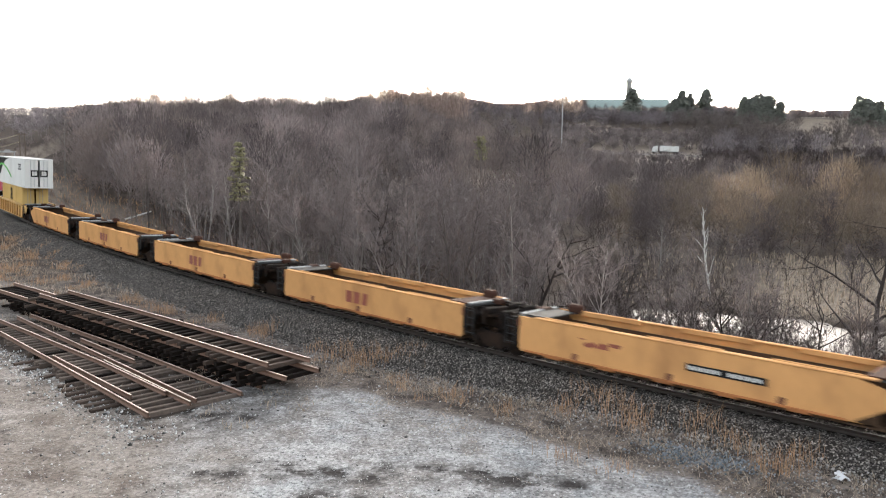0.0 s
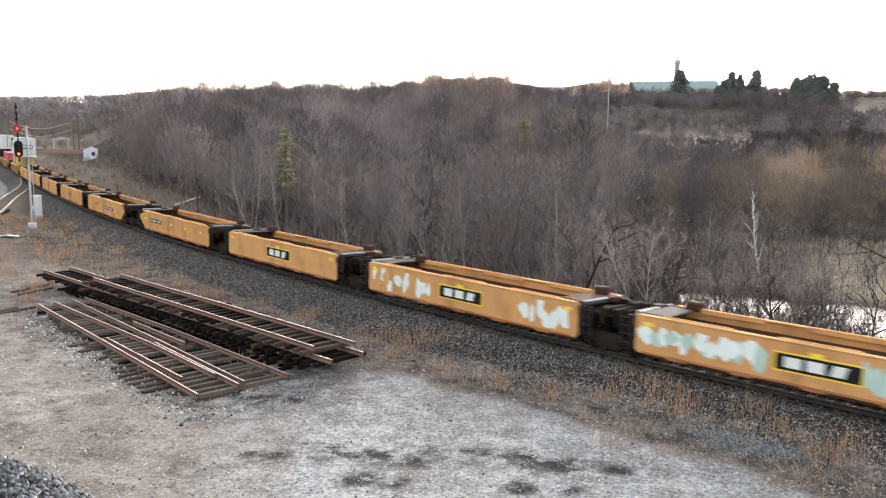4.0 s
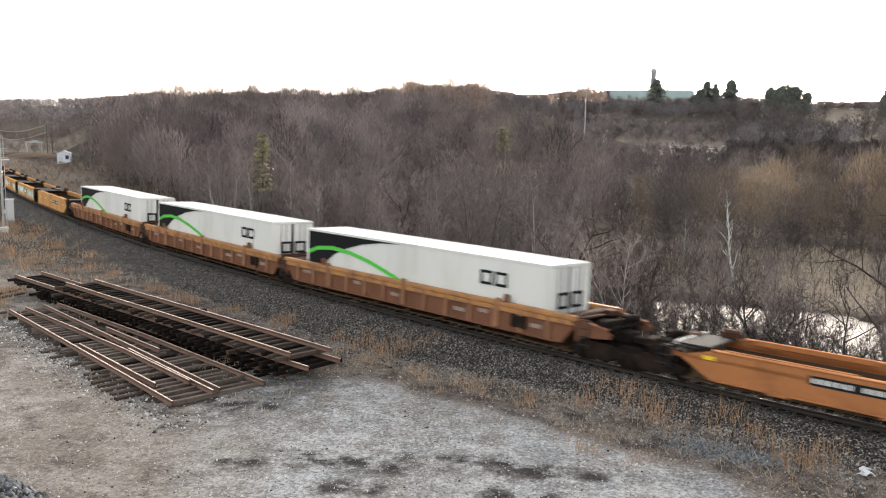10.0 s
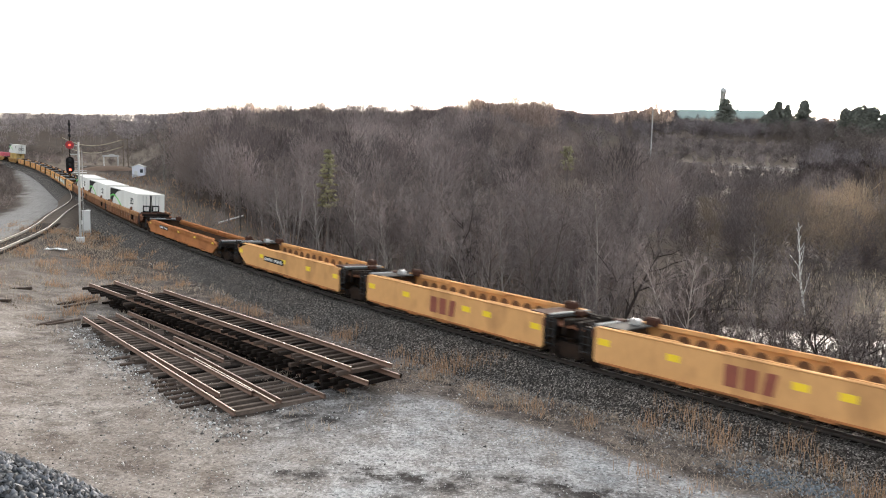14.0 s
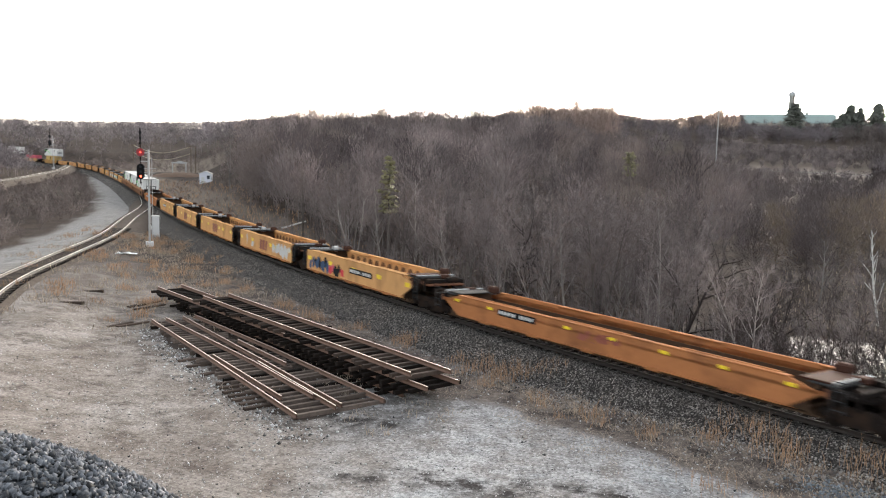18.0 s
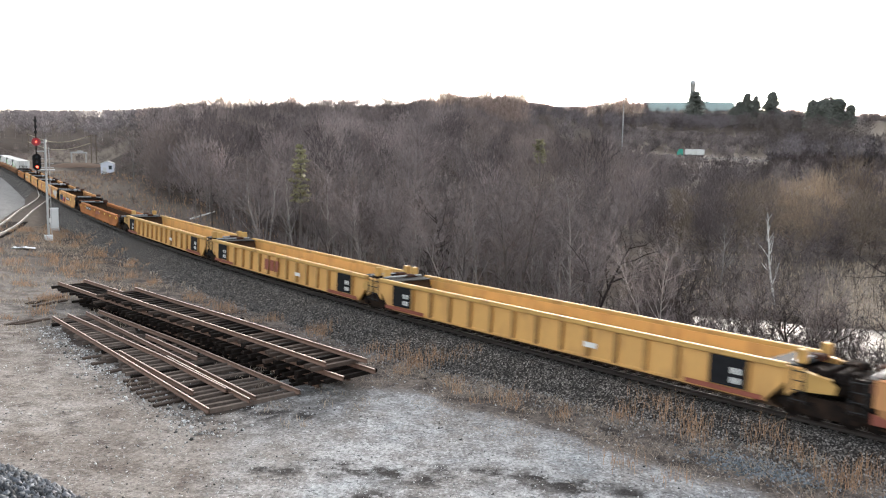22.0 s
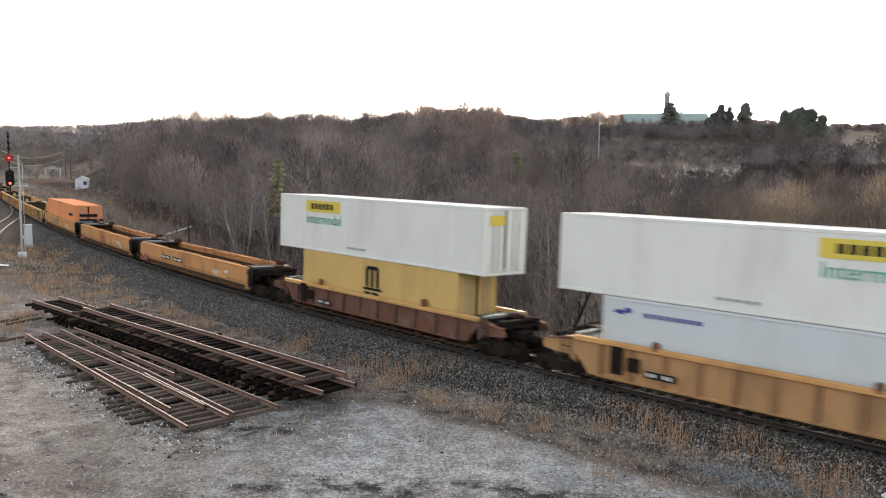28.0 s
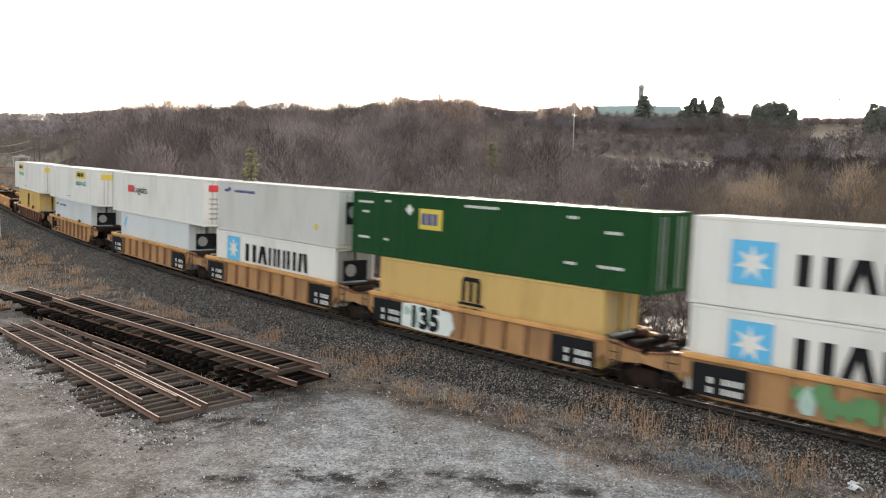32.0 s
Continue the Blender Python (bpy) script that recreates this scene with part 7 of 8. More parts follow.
PALE = dict(NEAR, kids=(12, 5, 6), sliver=0.012)
BIRCH = dict(PALE, kids=(15, 4, 5), angle=(16, 40), ratio=((0.2, 0.36), (0.35, 0.6), (0.5, 0.9)), wobble=(0.05, 0.14, 0.2))


def birch(x, y, height, seed, label, mat=None, stems=1, lean=0.0):
    limbs, twigs = tree(seed, height, BIRCH if mat is None else PALE, stems, 0.014)
    t = thing("pale_tree", label, "tree", "pale-barked trees", m=pose(x, y, ground_z(x, y), 0, lean, 0))
    part("trunk", tri_mesh("trunk", *limbs, mat or m_birch), m_birch, t, "pale bark")
    part("crown", tri_mesh("crown", *twigs, m_twig), m_twig, t)


x, y = polar(17.9, 84)
birch(x, y, 11.0, 501, "slender white birch leaning by the pond", lean=-11)
for i, (az, r, h) in enumerate([(0.4, 58, 7.5), (-6.5, 62, 8), (5.0, 56, 7), (-10.5, 66, 8), (-2.8, 60, 7), (14.5, 90, 9), (10.5, 60, 6.5), (-16.5, 80, 9), (22.5, 60, 6)]):
    x, y = polar(az, r)
    birch(x, y, h, 510 + i, "pale-barked slender bare tree in the wood", m_bark_pale)
x, y = polar(-24.6, 185)
birch(x, y, 14.0, 541, "tall pale-barked tree at the wood's end", m_bark_pale)
# large dark trees on the slope
BIG = dict(NEAR, kids=(10, 6, 7), angle=(35, 75), wobble=(0.1, 0.2, 0.22), ratio=((0.5, 0.8), (0.35, 0.6), (0.4, 0.8)), sliver=0.011)
for i, (az, r, h, st) in enumerate([(5.9, 50, 9.0, 1), (27.9, 50, 13.5, 1), (20.6, 50, 8.0, 3), (11.5, 54, 7.5, 3), (24.5, 52, 7, 2), (-4.5, 66, 9, 2)]):
    x, y = polar(az, r)
    limbs, twigs = tree(530 + i, h, BIG, st, 0.021)
    t = thing("spreading_tree", "dark leafless tree with wide spreading limbs", "tree", "trees below the line", m=pose(x, y, ground_z(x, y)))
    part("trunk", tri_mesh("trunk", *limbs, m_bark_black), m_bark_black, t)
    part("crown", tri_mesh("crown", *twigs, m_twig_black), m_twig_black, t)
# golden willows past the pond
willow_kinds = [crown_tree(550 + i, 10.0, 6.4 + 0.6 * i, 2400, 0.022, 26, 0.05, 0.012, 0.5) for i in range(3)]
willow_meshes = {}
for i, (az, r, size, gold) in enumerate([(20.2, 130, 1.12, 1), (21.9, 136, 1.34, 1), (23.4, 140, 1.25, 0), (25.2, 136, 1.3, 1), (26.9, 132, 1.22, 1), (18.6, 132, 1.0, 1), (17.0, 128, 0.98, 2), (28.4, 138, 1.25, 1), (30.2, 134, 1.2, 0), (15.4, 122, 1.0, 2), (19.4, 120, 0.85, 2), (22.6, 124, 0.95, 2), (24.4, 126, 0.9, 0), (13.6, 118, 0.92, 0), (21.0, 117, 0.72, 0), (26.1, 122, 0.8, 2), (11.8, 124, 0.9, 2), (16.2, 138, 1.1, 0), (14.4, 140, 1.05, 0), (28.0, 124, 0.9, 2), (12.6, 138, 0.95, 0), (10.4, 118, 0.85, 0)]):
    x, y = polar(az, r)
    twig = (m_twig_dark, m_twig_gold, m_twig_tan)[gold]
    if (i % 3, gold) not in willow_meshes:
        willow_meshes[i % 3, gold] = (tri_mesh("trunk", *willow_kinds[i % 3][0], m_bark), tri_mesh("crown", *willow_kinds[i % 3][1], twig))
    t = thing("willow", ("leafless dark grey-brown tree past the pond", "leafless willow with golden twigs", "leafless tree with tan-brown twigs past the pond")[gold], "tree", "willows past the pond", m=pose(x, y, ground_z(x, y), 0, 0, i * 67) @ Matrix.Scale(size, 4))
    part("trunk", willow_meshes[i % 3, gold][0], m_bark, t)
    part("crown", willow_meshes[i % 3, gold][1], twig, t, ("dark twigs", "golden twigs", "tan-brown twigs")[gold])
verge_kinds = [tree(450 + i, 3.0, VERGE, stems=4, radius=0.007) for i in range(3)]
# brush along the wood's edge, by the pond and between the tracks
brush = scatter(330, -28, 12, 40, 110, lambda az, r, d, s: (d < -7 - 10 * smooth(60, 130, s)) & (d > -24), (0.5, 1.1))
brush += scatter(90, 11, 21.5, 79, 112, lambda az, r, d, s: (d < -8), (0.5, 1.0)) + scatter(14, 21, 34, 80, 116, lambda az, r, d, s: (d < -8), (0.3, 0.6))
dark_brush = scatter(130, 8, 34, 40, 58, lambda az, r, d, s: (d < -8), (0.5, 1.2))
wood_stuff("pond_brush", bush_kinds, dark_brush, 25, "dark leafless saplings along the pond", m_twig_black, m_bark)
SAPLING = dict(NEAR, segs=(4, 2), kids=(10, 8), wobble=(0.08, 0.14), ratio=((0.28, 0.5), (0.35, 0.6)), sliver=0.013)
SAPLING["from"] = (0.25, 0.15)
sapling_kinds = [tree(470 + i, 4.6, SAPLING, stems=1 + i % 3, radius=0.0085) for i in range(5)]
saplings = scatter(190, 9, 34, 42, 60, lambda az, r, d, s: (d < -8), (0.6, 1.35)) + scatter(110, 10, 34, 78, 112, lambda az, r, d, s: (d < -8), (0.5, 1.15))
wood_stuff("pond_saplings", sapling_kinds, saplings, 28, "thin dark leafless saplings on the pond's banks", m_twig_black, m_bark_black)
under = scatter(330, 9, 34, 110, 215, lambda az, r, d, s: (d < -8) & (r > 112 + 4 * np.sin(az * 1.9)), (0.8, 1.6))
wood_stuff("willow_undergrowth", verge_kinds, under, 26, "dark leafless undergrowth below the willows", m_twig_dark)
wood_stuff("wood_edge_brush", bush_kinds, brush, 21, "grey-brown leafless brush along the wood's edge", m_twig)


def between(az, r, d, s):
    x, y = r * np.sin(np.radians(az)), r * np.cos(np.radians(az))
    return (x < np.interp(y, LANE_Y, LANE_X) - 4.5) & (x > np.interp(y, LOOP_Y, LOOP_X) + 2.0) & (y > 50) & (d > 8)


thicket = scatter(1300, -50, -31, 70, 290, between, (0.35, 0.9))
beyond = scatter(500, -36, -23, 250, 440, lambda az, r, d, s: (np.abs(d) > 13) & ~((az > -30.5) & (az < -25.5) & (r < 330)), (0.5, 1.2))
wood_stuff("valley_brush", verge_kinds, beyond, 27, "low brown brush over the far end of the valley", m_twig_warm)
verge = scatter(900, -33, -12, 60, 260, lambda az, r, d, s: (d < -7) & (d > -44), (0.15, 0.5))
wood_stuff("verge_brush", verge_kinds, verge, 23, "low brown brush on the verge of the line", m_twig_warm)
wood_stuff("trackside_thicket", verge_kinds, thicket, 22, "low brown thicket between the tracks", m_twig_warm)
# a pale fallen log
x, y = polar(-20.4, 112)
tagged(new("fallen_log", Geo().tube((-1.6, 0, 0.3), (1.6, 0, 1.3), 0.13, 0.08, 8).mesh("fallen_log", m_birch)), "pale fallen log at the wood's edge", "log").matrix_basis = pose(x, y, ground_z(x, y), 0, 0, 20)
reeds = scatter(5500, 12, 34, 78, 122, lambda az, r, d, s: (d < -20) & (rng.uniform(0, 1, len(az)) < 0.25 + 0.75 * smooth(20, 23, az)), (0.3, 0.9))
grass("pond_reeds", [(x, y, h) for x, y, _, h in reeds], m_drygrass, 46, "tan dead reeds on the meadow past the pond", 0.3, 0.035)
verge_tufts = scatter(5000, -32, -8, 60, 260, lambda az, r, d, s: (d < -5) & (d > -22), (0.3, 0.9))
grass("verge_grass", [(x, y, h) for x, y, _, h in verge_tufts], m_redgrass, 49, "brown dead grass on the verge behind the line", 0.6, 0.035)
banks = scatter(2600, -20, 33, 38, 70, lambda az, r, d, s: (d < -5) & (d > -15), (0.3, 0.9))
grass("bank_grass", [(x, y, h) for x, y, _, h in banks], m_drygrass, 47, "tan dead grass on the bank below the line", 0.5, 0.014)


# ---- paint, signs and marks on the train ----
def shape(parent, length, outline, mat, name="painted_mark", y=1.297, label="", thick=0.008):
    """A flat painted outline; points are metres behind the front and height over the floor."""
    return part(name, Geo().prism([(length / 2 - a, z) for a, z in outline], y, y + thick), mat, parent, label)


def word(text, parent, length, a, z, size, mat, y=1.3, label="", bold=0.0):
    cu = bpy.data.curves.new("lettering", "FONT")
    cu.body, cu.size, cu.extrude, cu.offset = text, size, 0.003, bold
    tmp = bpy.data.objects.new("lettering", cu)
    scene.collection.objects.link(tmp)
    bpy.context.view_layer.update()
    me = bpy.data.meshes.new_from_object(tmp.evaluated_get(bpy.context.evaluated_depsgraph_get()))
    bpy.data.objects.remove(tmp)
    me.materials.clear()
    me.materials.append(mat)
    m = Matrix(((-1, 0, 0, length / 2 - a), (0, 0, 1, y + 0.004), (0, 1, 0, z), (0, 0, 0, 1)))
    return part("lettering", me, mat, parent, label, m)


def block_mark(parent, length, a, z, w, h, mat, y=1.451):
    """A worn stencil mark: three plain blocks, the last one slanted."""
    k = w / 3.2
    for i, lean in enumerate((0.0, 0.0, 0.18)):
        o = a + i * k * 1.08
        shape(parent, length, [(o, z), (o + k * (0.82 - lean), z), (o + k * 0.82, z + h), (o + k * lean, z + h)], mat, "stencil_mark", y)


def number_plate(parent, length, a, b, z0, z1, y=1.451, edge=False):
    """A black panel with white number bars."""
    if edge:
        shape(parent, length, [(a - 0.06, z0 - 0.05), (b + 0.06, z0 - 0.05), (b + 0.06, z1 + 0.05), (a - 0.06, z1 + 0.05)], m_reflect, "panel_border", y)
    p = shape(parent, length, [(a, z0), (b, z0), (b, z1), (a, z1)], m_black, "black_panel", y + 0.004, "black panel with white bars")
    rows = [(z0 + (z1 - z0) * 0.25, z1 - (z1 - z0) * 0.25)] if z1 - z0 < 0.7 else [(z0 + 0.12, z0 + 0.32), (z0 + 0.44, z0 + 0.64)]
    n = max(3, int((b - a) / 0.24))
    step = (b - a - 0.2) / n
    for lo, hi in rows:
        for i in range(n):
            if i == n // 2 or (len(rows) > 1 and not 0.25 < i / n < 0.9):
                continue
            o = a + 0.1 + i * step
            shape(p, length, [(o, lo), (o + step * 0.6, lo), (o + step * 0.6, hi), (o, hi)], m_whitepaint, "stencil_bar", y + 0.009)


def reflectors(parent, length, n, z=1.2, first=0.6, half=0.2, tall=0.13, free=None):
    for i in range(n):
        o = first + (length - 2 * first) * i / max(1, n - 1)
        if free and free[0] < o < free[1]:
            o = free[1]
        shape(parent, length, [(o - half, z), (o + half, z), (o + half, z + tall), (o - half, z + tall)], m_reflect, "reflector", 1.451)


def scrawl(parent, length, a, b, mats, seed, y=1.451, z0=0.55, z1=1.6):
    """Spray paint in overlapping curved blobs."""
    rr = np.random.RandomState(seed)
    n = int((b - a) / 0.28)
    for i in range(n):
        o = a + (b - a) * (i + 0.5) / n
        w, h = rr.uniform(0.16, 0.34), (z1 - z0) * rr.uniform(0.25, 0.5)
        zc = (z0 + z1) / 2 + rr.normal(0, 0.12)
        k = 9
        ph = rr.uniform(0, 6.28)
        pts = [(o + w * math.cos(2 * math.pi * j / k) * rr.uniform(0.55, 1.25) + 0.12 * math.sin(ph), min(max(zc + h * math.sin(2 * math.pi * j / k) * rr.uniform(0.6, 1.2), z0), z1)) for j in range(k)]
        shape(parent, length, pts, mats[rr.randint(len(mats))], "spray_paint", y + 0.002 * (i % 4), thick=0.004)


def spans(g):
    return [a - b for a, b in g]


for i, (c, le) in enumerate(zip(cars_a, spans(GROUP_A))):
    if i < 4:
        block_mark(c, le, le * 0.4, 0.82, 1.7, 0.55, m_maroon)
    else:
        number_plate(c, le, 6.9, 9.6, 0.95, 1.2)
        scrawl(c, le, 2.6, 4.2, [m_maroon], 11, z0=1.0, z1=1.35)
    for k in (0.18, 0.46, 0.74):
        shape(c, le, [(le * k, 0.5), (le * k + 0.25, 0.5), (le * k + 0.3, 0.72), (le * k + 0.05, 0.72)], m_rusty, "rust_scrape", 1.451)
for i, (c, le) in enumerate(zip(cars_b, spans(GROUP_B))):
    if i in (1, 2, 3):
        at = le * 0.4
        shape(c, le, [(at - 0.06, 0.81), (at + 2.66, 0.81), (at + 2.66, 1.43), (at - 0.06, 1.43)], m_reflect, "panel_border", 1.451)
        shape(c, le, [(at, 0.86), (at + 2.6, 0.86), (at + 2.6, 1.38), (at, 1.38)], m_black, "black_panel", 1.456, "black panel with a white mark")
        block_mark(c, le, at + 0.3, 0.95, 2.05, 0.34, m_whitepaint, 1.462)
    if i == 2:
        scrawl(c, le, 0.4, 4.6, [m_graf_white, m_graf_white, m_orange_sill], 5)
        scrawl(c, le, le - 3.0, le - 0.4, [m_graf_white], 15)
    if i == 3:
        scrawl(c, le, 0.3, 4.8, [m_graf_white, m_graf_teal, m_graf_white], 6)
        scrawl(c, le, 7.6, le - 0.5, [m_graf_white, m_graf_teal, m_graf_teal], 7)
    if i in (0, 4):
        number_plate(c, le, 2.6 if i == 0 else 8.0, 5.0 if i == 0 else 10.8, 1.05, 1.32)
        reflectors(c, le, 5, 1.15, 1.4)
    else:
        reflectors(c, le, 3, 1.42, 0.5)
for c, le in zip(cars_1 + cars_2, spans(SINGLE_1 + SINGLE_2)):
    reflectors(c, le, 8 if c in cars_2 else 5, 1.1, 1.2)
    number_plate(c, le, 4.4, 7.0, 0.95, 1.25)
scrawl(cars_2[0], spans(SINGLE_2)[0], 9.6, 11.8, [m_maroon], 23, z0=0.8, z1=1.25)
for i, (c, le) in enumerate(zip(cars_d, spans(GROUP_D))):
    reflectors(c, le, 5, 1.12, 0.45, 0.27, 0.25, (le * 0.38, le * 0.42 + 2.6) if i in (1, 2, 3) else None)
    if i in (1, 2, 3):
        block_mark(c, le, le * 0.42, 0.72, 2.0, 0.75, m_maroon)
    if i in (0, 4):
        number_plate(c, le, 4.2 if i == 0 else 6.6, 7.0 if i == 0 else 9.6, 0.98, 1.32)
    if i == 3:
        scrawl(c, le, 0.6, 3.4, [m_grey_white, m_peach], 31, z0=0.5)
        scrawl(c, le, 8.6, 12.2, [m_grey_white, m_grey_white], 32, z0=0.5)
    if i == 4:
        scrawl(c, le, 0.6, 3.6, [m_black, m_graf_blue, m_graf_blue], 33, z0=0.5)
        scrawl(c, le, 3.4, 5.6, [m_red, m_black, m_pink], 34, z0=0.5, z1=1.3)
    part("hand_brake", Geo().tube((le / 2 - 0.6, -0.5, 1.85), (le / 2 - 0.6, -0.2, 1.85), 0.2, n=16), m_galv, c, "grey hand brake wheel")
for i, (c, le) in enumerate(zip(cars_e, spans(GROUP_E))):
    for a in (1.15, le - 2.5):
        number_plate(c, le, a, a + 1.3, 0.66, 1.62, 1.6)
    for a, b in ((0.6, 3.4), (le - 3.4, le - 0.6)):
        shape(c, le, [(a, 0.46), (b, 0.46), (b, 0.62), (a, 0.62)], m_maroon, "maroon_sill", 1.6, "maroon painted sill end")
    if i == 1:
        block_mark(c, le, le * 0.42, 0.75, 1.9, 0.65, m_maroon, 1.6)
    shape(c, le, [(le * 0.62, 0.85), (le * 0.62 + 0.6, 0.85), (le * 0.62 + 0.6, 1.05), (le * 0.62, 1.05)], m_whitepaint, "notice", 1.6)
    for sx in (1, -1):
        for sy in (-1, 1):
            part("corner_post", Geo().box((sx * (le / 2 + 0.25), sy * 0.9, 1.98), (0.26, 0.32, 0.45), 0.03), m_chord, c, "yellow corner post")
for i, (c, le) in enumerate(zip(cars_f, spans(GROUP_F))):
    if i == 1:
        block_mark(c, le, le * 0.46, 0.8, 1.8, 0.6, m_maroon)
    else:
        for a in (le * 0.24, le * 0.36):
            number_plate(c, le, a, a + 1.7, 1.0, 1.28)
    shape(c, le, [(0.7, 0.55), (1.5, 0.5), (1.6, 0.95), (0.8, 1.0)], m_maroon, "stencil_mark", 1.451)
    scrawl(c, le, le * 0.72, le * 0.85, [m_grey_white, m_orange_sill], 41 + i, z0=0.8, z1=1.3)
    part("wheel_arch", Geo().prism([(le / 2 + 0.02, 0.45), (le / 2 - 1.4, 0.45), (le / 2 - 0.6, 0.62), (le / 2 + 0.02, 0.8)], 1.452, 1.47), m_maroon, c)
for c, le in zip(cars_c + cars_3 + cars_4, spans(GROUP_C + SINGLE_3 + SINGLE_4)):
    if c in cars_c:
        part("air_box", Geo().box((2.7 - le / 2, 1.55, 1.05), (0.75, 0.12, 0.5), 0.04), m_truck, c, "dark grey equipment box")
    else:
        number_plate(c, le, le * 0.22, le * 0.22 + 1.2, 0.75, 1.0, 1.6)
        part("ladder", Geo().box((le / 2 - 1.9, 1.6, 1.15), (0.5, 0.06, 1.0), 0.02), m_truck, c)
        part("air_box", Geo().box((le / 2 - 2.6, 1.6, 1.1), (0.5, 0.12, 0.5), 0.04), m_truck, c)
    part("twist_lock", Geo().box((-le / 2 + 3.4, 1.5, 1.86), (0.25, 0.2, 0.35), 0.05), m_rusty, c)
    part("twist_lock", Geo().box((le / 2 - 3.4, 1.5, 1.86), (0.25, 0.2, 0.35), 0.05), m_rusty, c)
for i, (c, le) in enumerate(zip(cars_g, spans(GROUP_G))):
    for a in (0.35, le - 2.2):
        number_plate(c, le, a, a + 1.9, 0.5, 1.55, 1.6)
    reflectors(c, le, 4, 1.68, 1.0)
    if i == 2:
        shape(c, le, [(2.2, 0.55), (3.6, 0.47), (5.2, 0.5), (5.5, 0.9), (5.3, 1.5), (4.2, 1.58), (3.0, 1.62), (2.3, 1.55)], m_graf_white, "spray_paint", 1.6)
        scrawl(c, le, 2.3, 5.4, [m_graf_teal, m_graf_white, m_graf_white], 51, 1.606)
        word("135", c, le, 2.75, 0.62, 1.25, m_black, 1.618, "black sprayed digits", 0.06)
    if i == 3:
        scrawl(c, le, 3.6, 12.0, [m_graf_green, m_graf_green, m_graf_teal], 52, 1.6)


# container signs
def bars(parent, length, a, b, z0, z1, n, mat, y=1.297, gap=0.3):
    step = (b - a) / n
    for i in range(n):
        o = a + i * step
        shape(parent, length, [(o, z0), (o + step * (1 - gap), z0), (o + step * (1 - gap), z1), (o, z1)], mat, "letter_bar", y)


def worm(parent, length, a, z, w, h, mat, y=1.3):
    """A plain black mark: two outlined blocks side by side."""
    t = h * 0.2
    for o, e in ((a, a + w * 0.46), (a + w * 0.54, a + w)):
        for lo, hi in ((z, z + t), (z + h - t, z + h)):
            shape(parent, length, [(o, lo), (e, lo), (e, hi), (o, hi)], mat, "mark", y)
        for lo, hi in ((o, o + t), (e - t, e)):
            shape(parent, length, [(lo, z + t), (hi, z + t), (hi, z + h - t), (lo, z + h - t)], mat, "mark", y)


def star_square(parent, length, a, z, size, y=1.225):
    p = shape(parent, length, [(a, z), (a + size, z), (a + size, z + size), (a, z + size)], m_skyblue, "sign_square", y, "sky-blue square with a white star")
    pts = []
    for i in range(14):
        r = size * (0.42 if i % 2 == 0 else 0.17)
        q = math.pi / 2 + i * math.pi / 7
        pts.append((a + size / 2 + r * math.cos(q), z + size / 2 + r * math.sin(q)))
    shape(p, length, pts, m_white, "star", y + 0.006)


def rear_worm(parent, length):
    for y in (0.42, -0.45):
        g = Geo()
        for dz in (-0.27, 0.27):
            g.box((-length / 2 - 0.035, y, 1.47 + dz), (0.02, 0.7, 0.12))
        for dy in (-0.29, 0.29):
            g.box((-length / 2 - 0.035, y + dy, 1.47), (0.02, 0.12, 0.42))
        part("mark", g, m_black, parent, "black mark on the doors")


def striped(c):
    le = 16.15
    shape(c, le, [(0.2, 2.8), (7.4, 2.8), (6.0, 2.72), (4.6, 2.52), (3.4, 2.2), (2.4, 1.8), (1.6, 1.3), (1.3, 1.0), (0.2, 1.0)], m_black, "black_corner", 1.297, "black painted corner")
    arc = [(0.2, 1.72), (1.0, 1.98), (2.2, 2.1), (3.6, 2.02), (5.2, 1.74), (6.6, 1.38), (7.6, 1.08), (8.4, 0.8)]
    shape(c, le, [(a, z + 0.1) for a, z in arc] + [(a, z - 0.1) for a, z in reversed(arc)], m_swoosh, "green_stripe", 1.305, "bright green curved stripe")
    worm(c, le, 12.5, 1.73, 1.5, 0.6, m_black)
    rear_worm(c, le)


for c in stripe_boxes + [c_h1]:
    striped(c)


def emblem_m(c, le, a, y=1.225):
    """A black arched emblem over two small bars."""
    for k in range(3):
        shape(c, le, [(a + k * 0.42, 1.55), (a + k * 0.42 + 0.2, 1.55), (a + k * 0.42 + 0.2, 2.45), (a + k * 0.42, 2.45)], m_black, "emblem", y)
    shape(c, le, [(a, 2.4), (a + 1.04, 2.4), (a + 0.95, 2.58), (a + 0.1, 2.58)], m_black, "emblem", y)
    shape(c, le, [(a - 0.25, 1.4), (a + 1.35, 1.4), (a + 1.2, 1.52), (a - 0.1, 1.52)], m_black, "emblem", y)
    for k in (0.0, 0.62):
        shape(c, le, [(a + k - 0.1, 1.0), (a + k + 0.4, 1.0), (a + k + 0.4, 1.3), (a + k - 0.1, 1.3)], m_black, "emblem", y)


emblem_m(c_ochre1, 12.19, 5.6)
emblem_m(c_ochre2, 12.19, 5.2)
emblem_m(c_h0, 12.19, 5.4)
for c, a in ((c_signed1, 2.6), (c_signed2, 9.6)):
    p = shape(c, 16.15, [(a, 2.05), (a + 3.1, 2.05), (a + 3.1, 2.65), (a, 2.65)], m_signyellow, "sign_panel", 1.297, "yellow sign panel")
    bars(p, 16.15, a + 0.5, a + 2.6, 2.2, 2.5, 6, m_black, 1.306)
    word("Intermodal", c, 16.15, a + 0.05, 1.45, 0.72, m_teal)
    part("door_sign", Geo().box((-8.1, 0.55, 2.35), (0.03, 0.9, 0.42)), m_signyellow, c, "yellow door sign")
    bars(c, 16.15, 6.4, 8.0, 0.35, 0.45, 5, m_steelgrey)
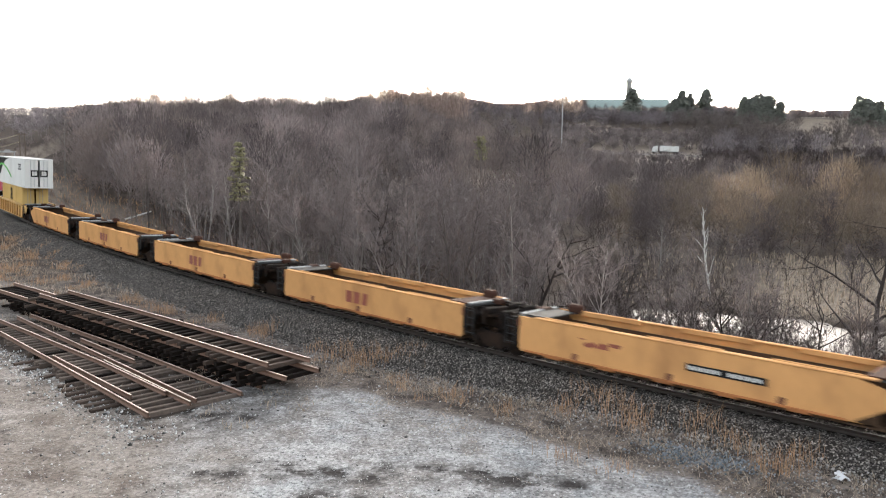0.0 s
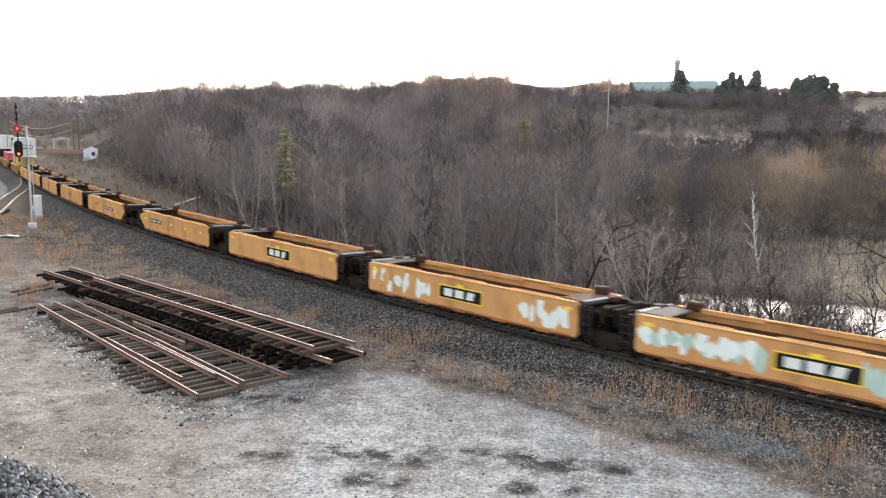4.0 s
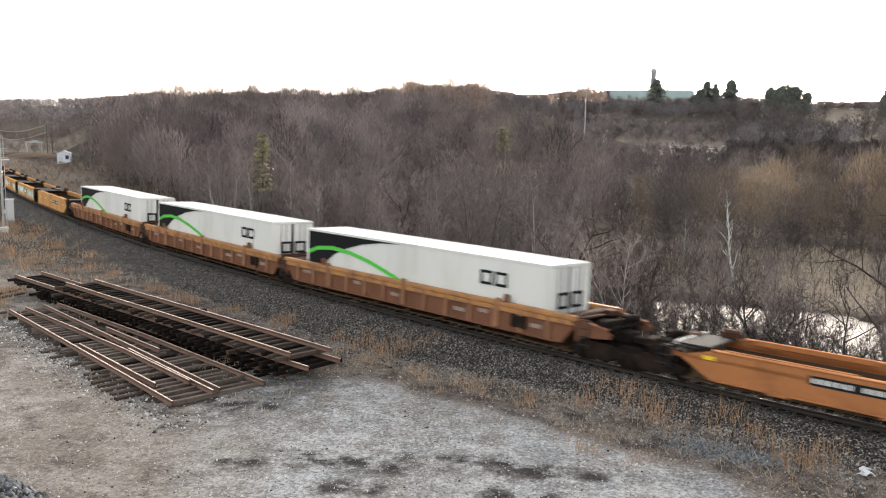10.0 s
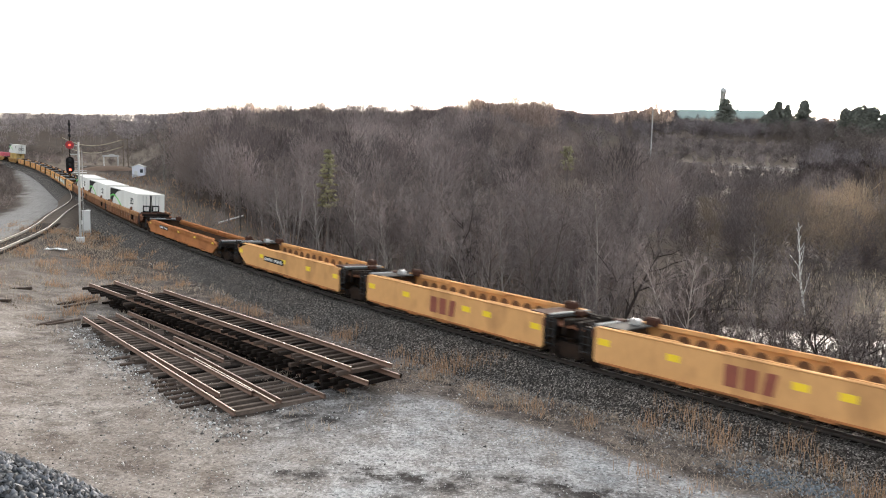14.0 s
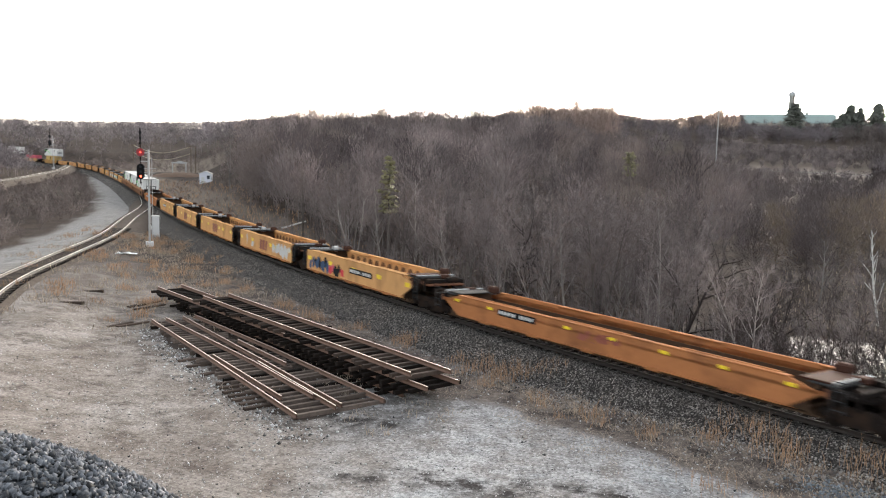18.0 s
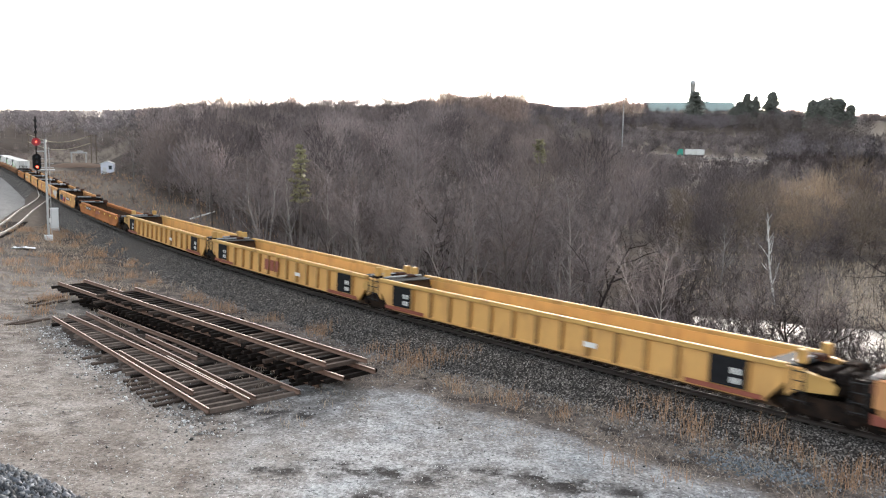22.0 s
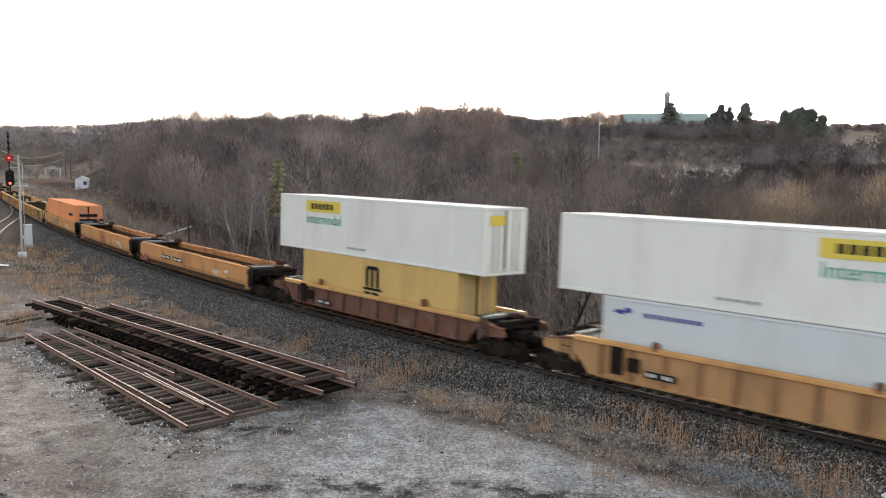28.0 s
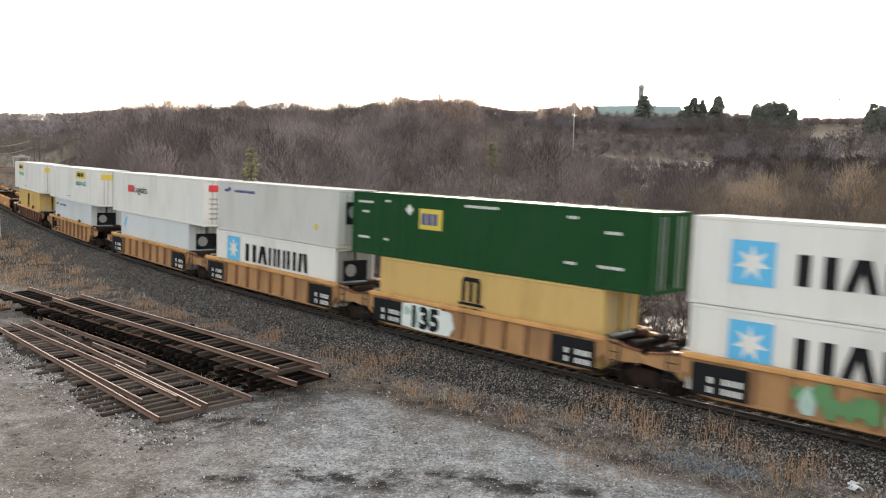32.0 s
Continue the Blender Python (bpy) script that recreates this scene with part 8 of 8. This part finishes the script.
bars(c_lettered, 16.15, 3.2, 4.4, 1.55, 2.05, 3, m_red, gap=0.15)
word("Logistics", c_lettered, 16.15, 4.45, 1.55, 0.72, m_black)
part("door_sign", Geo().box((-8.1, 0.4, 2.35), (0.03, 1.2, 0.4)), m_red, c_lettered, "red door sign")
for k in range(5):
    part("door_sign", Geo().box((-8.1, 0.5, 0.5 + k * 0.3), (0.03, 0.9, 0.1)), m_steelgrey, c_lettered)
for c, a in ((c_grey4, 0.9), (c_blue2, 0.6)):
    scrawl(c, 12.19, a, a + 0.75, [m_navy], 61, 1.222, 2.2, 2.55)
    bars(c, 12.19, a + 1.1, a + 3.4, 2.3, 2.45, 8, m_navy, 1.222)
shape(c_white3, 12.19, [(0.5, 1.9), (0.8, 1.9), (1.3, 2.6), (1.0, 2.6)], m_skyblue, "painted_mark", 1.222)
shape(c_grey4, 12.19, [(10.2, 0.8), (10.5, 0.8), (10.5, 1.1), (10.2, 1.1)], m_signyellow, "painted_mark", 1.222)
for c, z in ((c_starred1, 1.25), (c_starred2, 1.15), (c_starred3, 0.8)):
    star_square(c, 12.19, 1.35, z, 1.42)
    for k, (w0, cut) in enumerate(((1.15, 0.0), (1.0, 0.28), (0.75, 0.0), (0.8, 0.0), (0.85, 0.0), (0.9, 0.12))):
        o = 3.45 + (0, 1.35, 2.5, 3.4, 4.35, 5.4)[k]
        h0, h1 = z + 0.15, z + 1.12
        bar_w = w0 * 0.33
        shape(c, 12.19, [(o, h0), (o + bar_w, h0), (o + bar_w + cut, h1), (o + cut, h1)], m_black, "letter_bar", 1.222)
        shape(c, 12.19, [(o + w0 - bar_w, h0), (o + w0, h0), (o + w0 - cut, h1), (o + w0 - bar_w - cut, h1)], m_black, "letter_bar", 1.222)
p = shape(c_green, 16.15, [(4.6, 1.45), (6.0, 1.45), (6.0, 2.35), (4.6, 2.35)], m_signyellow, "sign_panel", 1.297, "yellow sign panel")
bars(p, 16.15, 4.75, 5.8, 1.65, 2.15, 3, m_navy, 1.306, 0.25)
shape(c_green, 16.15, [(3.7, 2.25), (3.95, 2.5), (4.2, 2.25), (3.95, 2.0)], m_whitepaint, "placard", 1.297, "white diamond placard")
for a, z, w0 in ((0.45, 2.4, 1.1), (0.75, 1.95, 0.5), (0.5, 0.75, 0.8), (2.35, 2.5, 0.35), (2.3, 0.75, 0.35), (7.3, 2.55, 1.9), (12.55, 2.45, 0.5), (12.5, 0.75, 0.55), (14.25, 2.0, 0.7), (14.0, 0.75, 1.1)):
    bars(c_green, 16.15, a, a + w0, z, z + 0.11, max(3, int(w0 / 0.2)), m_whitepaint, 1.297, 0.3)
bars(c_orange, 16.15, 13.0, 15.2, 1.75, 2.0, 7, m_black, 1.297, 0.2)
shape(c_orange, 16.15, [(7.6, 2.72), (8.2, 2.72), (8.2, 2.82), (7.6, 2.82)], m_black, "painted_mark", 1.297)
shape(c_orange, 16.15, [(9.0, 1.95), (9.3, 1.95), (9.3, 2.2), (9.0, 2.2)], m_grey_white, "painted_mark", 1.297)
for k in range(2):
    part("door_bar", Geo().box((-8.1, 0.0, 1.9 - k * 0.5), (0.03, 1.7, 0.28)), m_black, c_orange, "dark door lettering")
for c in (c_blue2, c_white3, c_starred1, c_grey4):
    unit = part("refrigeration_unit", Geo().box((-6.11, 0, 1.75), (0.06, 1.5, 1.1), 0.03), m_black, c, "black refrigeration unit on the end")
    part("fan", Geo().tube((-6.15, 0.3, 1.8), (-6.12, 0.3, 1.8), 0.32, n=16), m_steelgrey, unit)


def motions():
    """The train runs along the line at one speed."""
    for ob, at, lift, half in moving:
        rows = []
        for t in range(0, 33):
            s = at + SPEED * t
            rows.append((float(t), line_pose(s, half) @ Matrix.Translation((0, 0, lift))))
        walk(ob, rows)
    for ob, rows in lorries:
        walk(ob, rows)


motions()
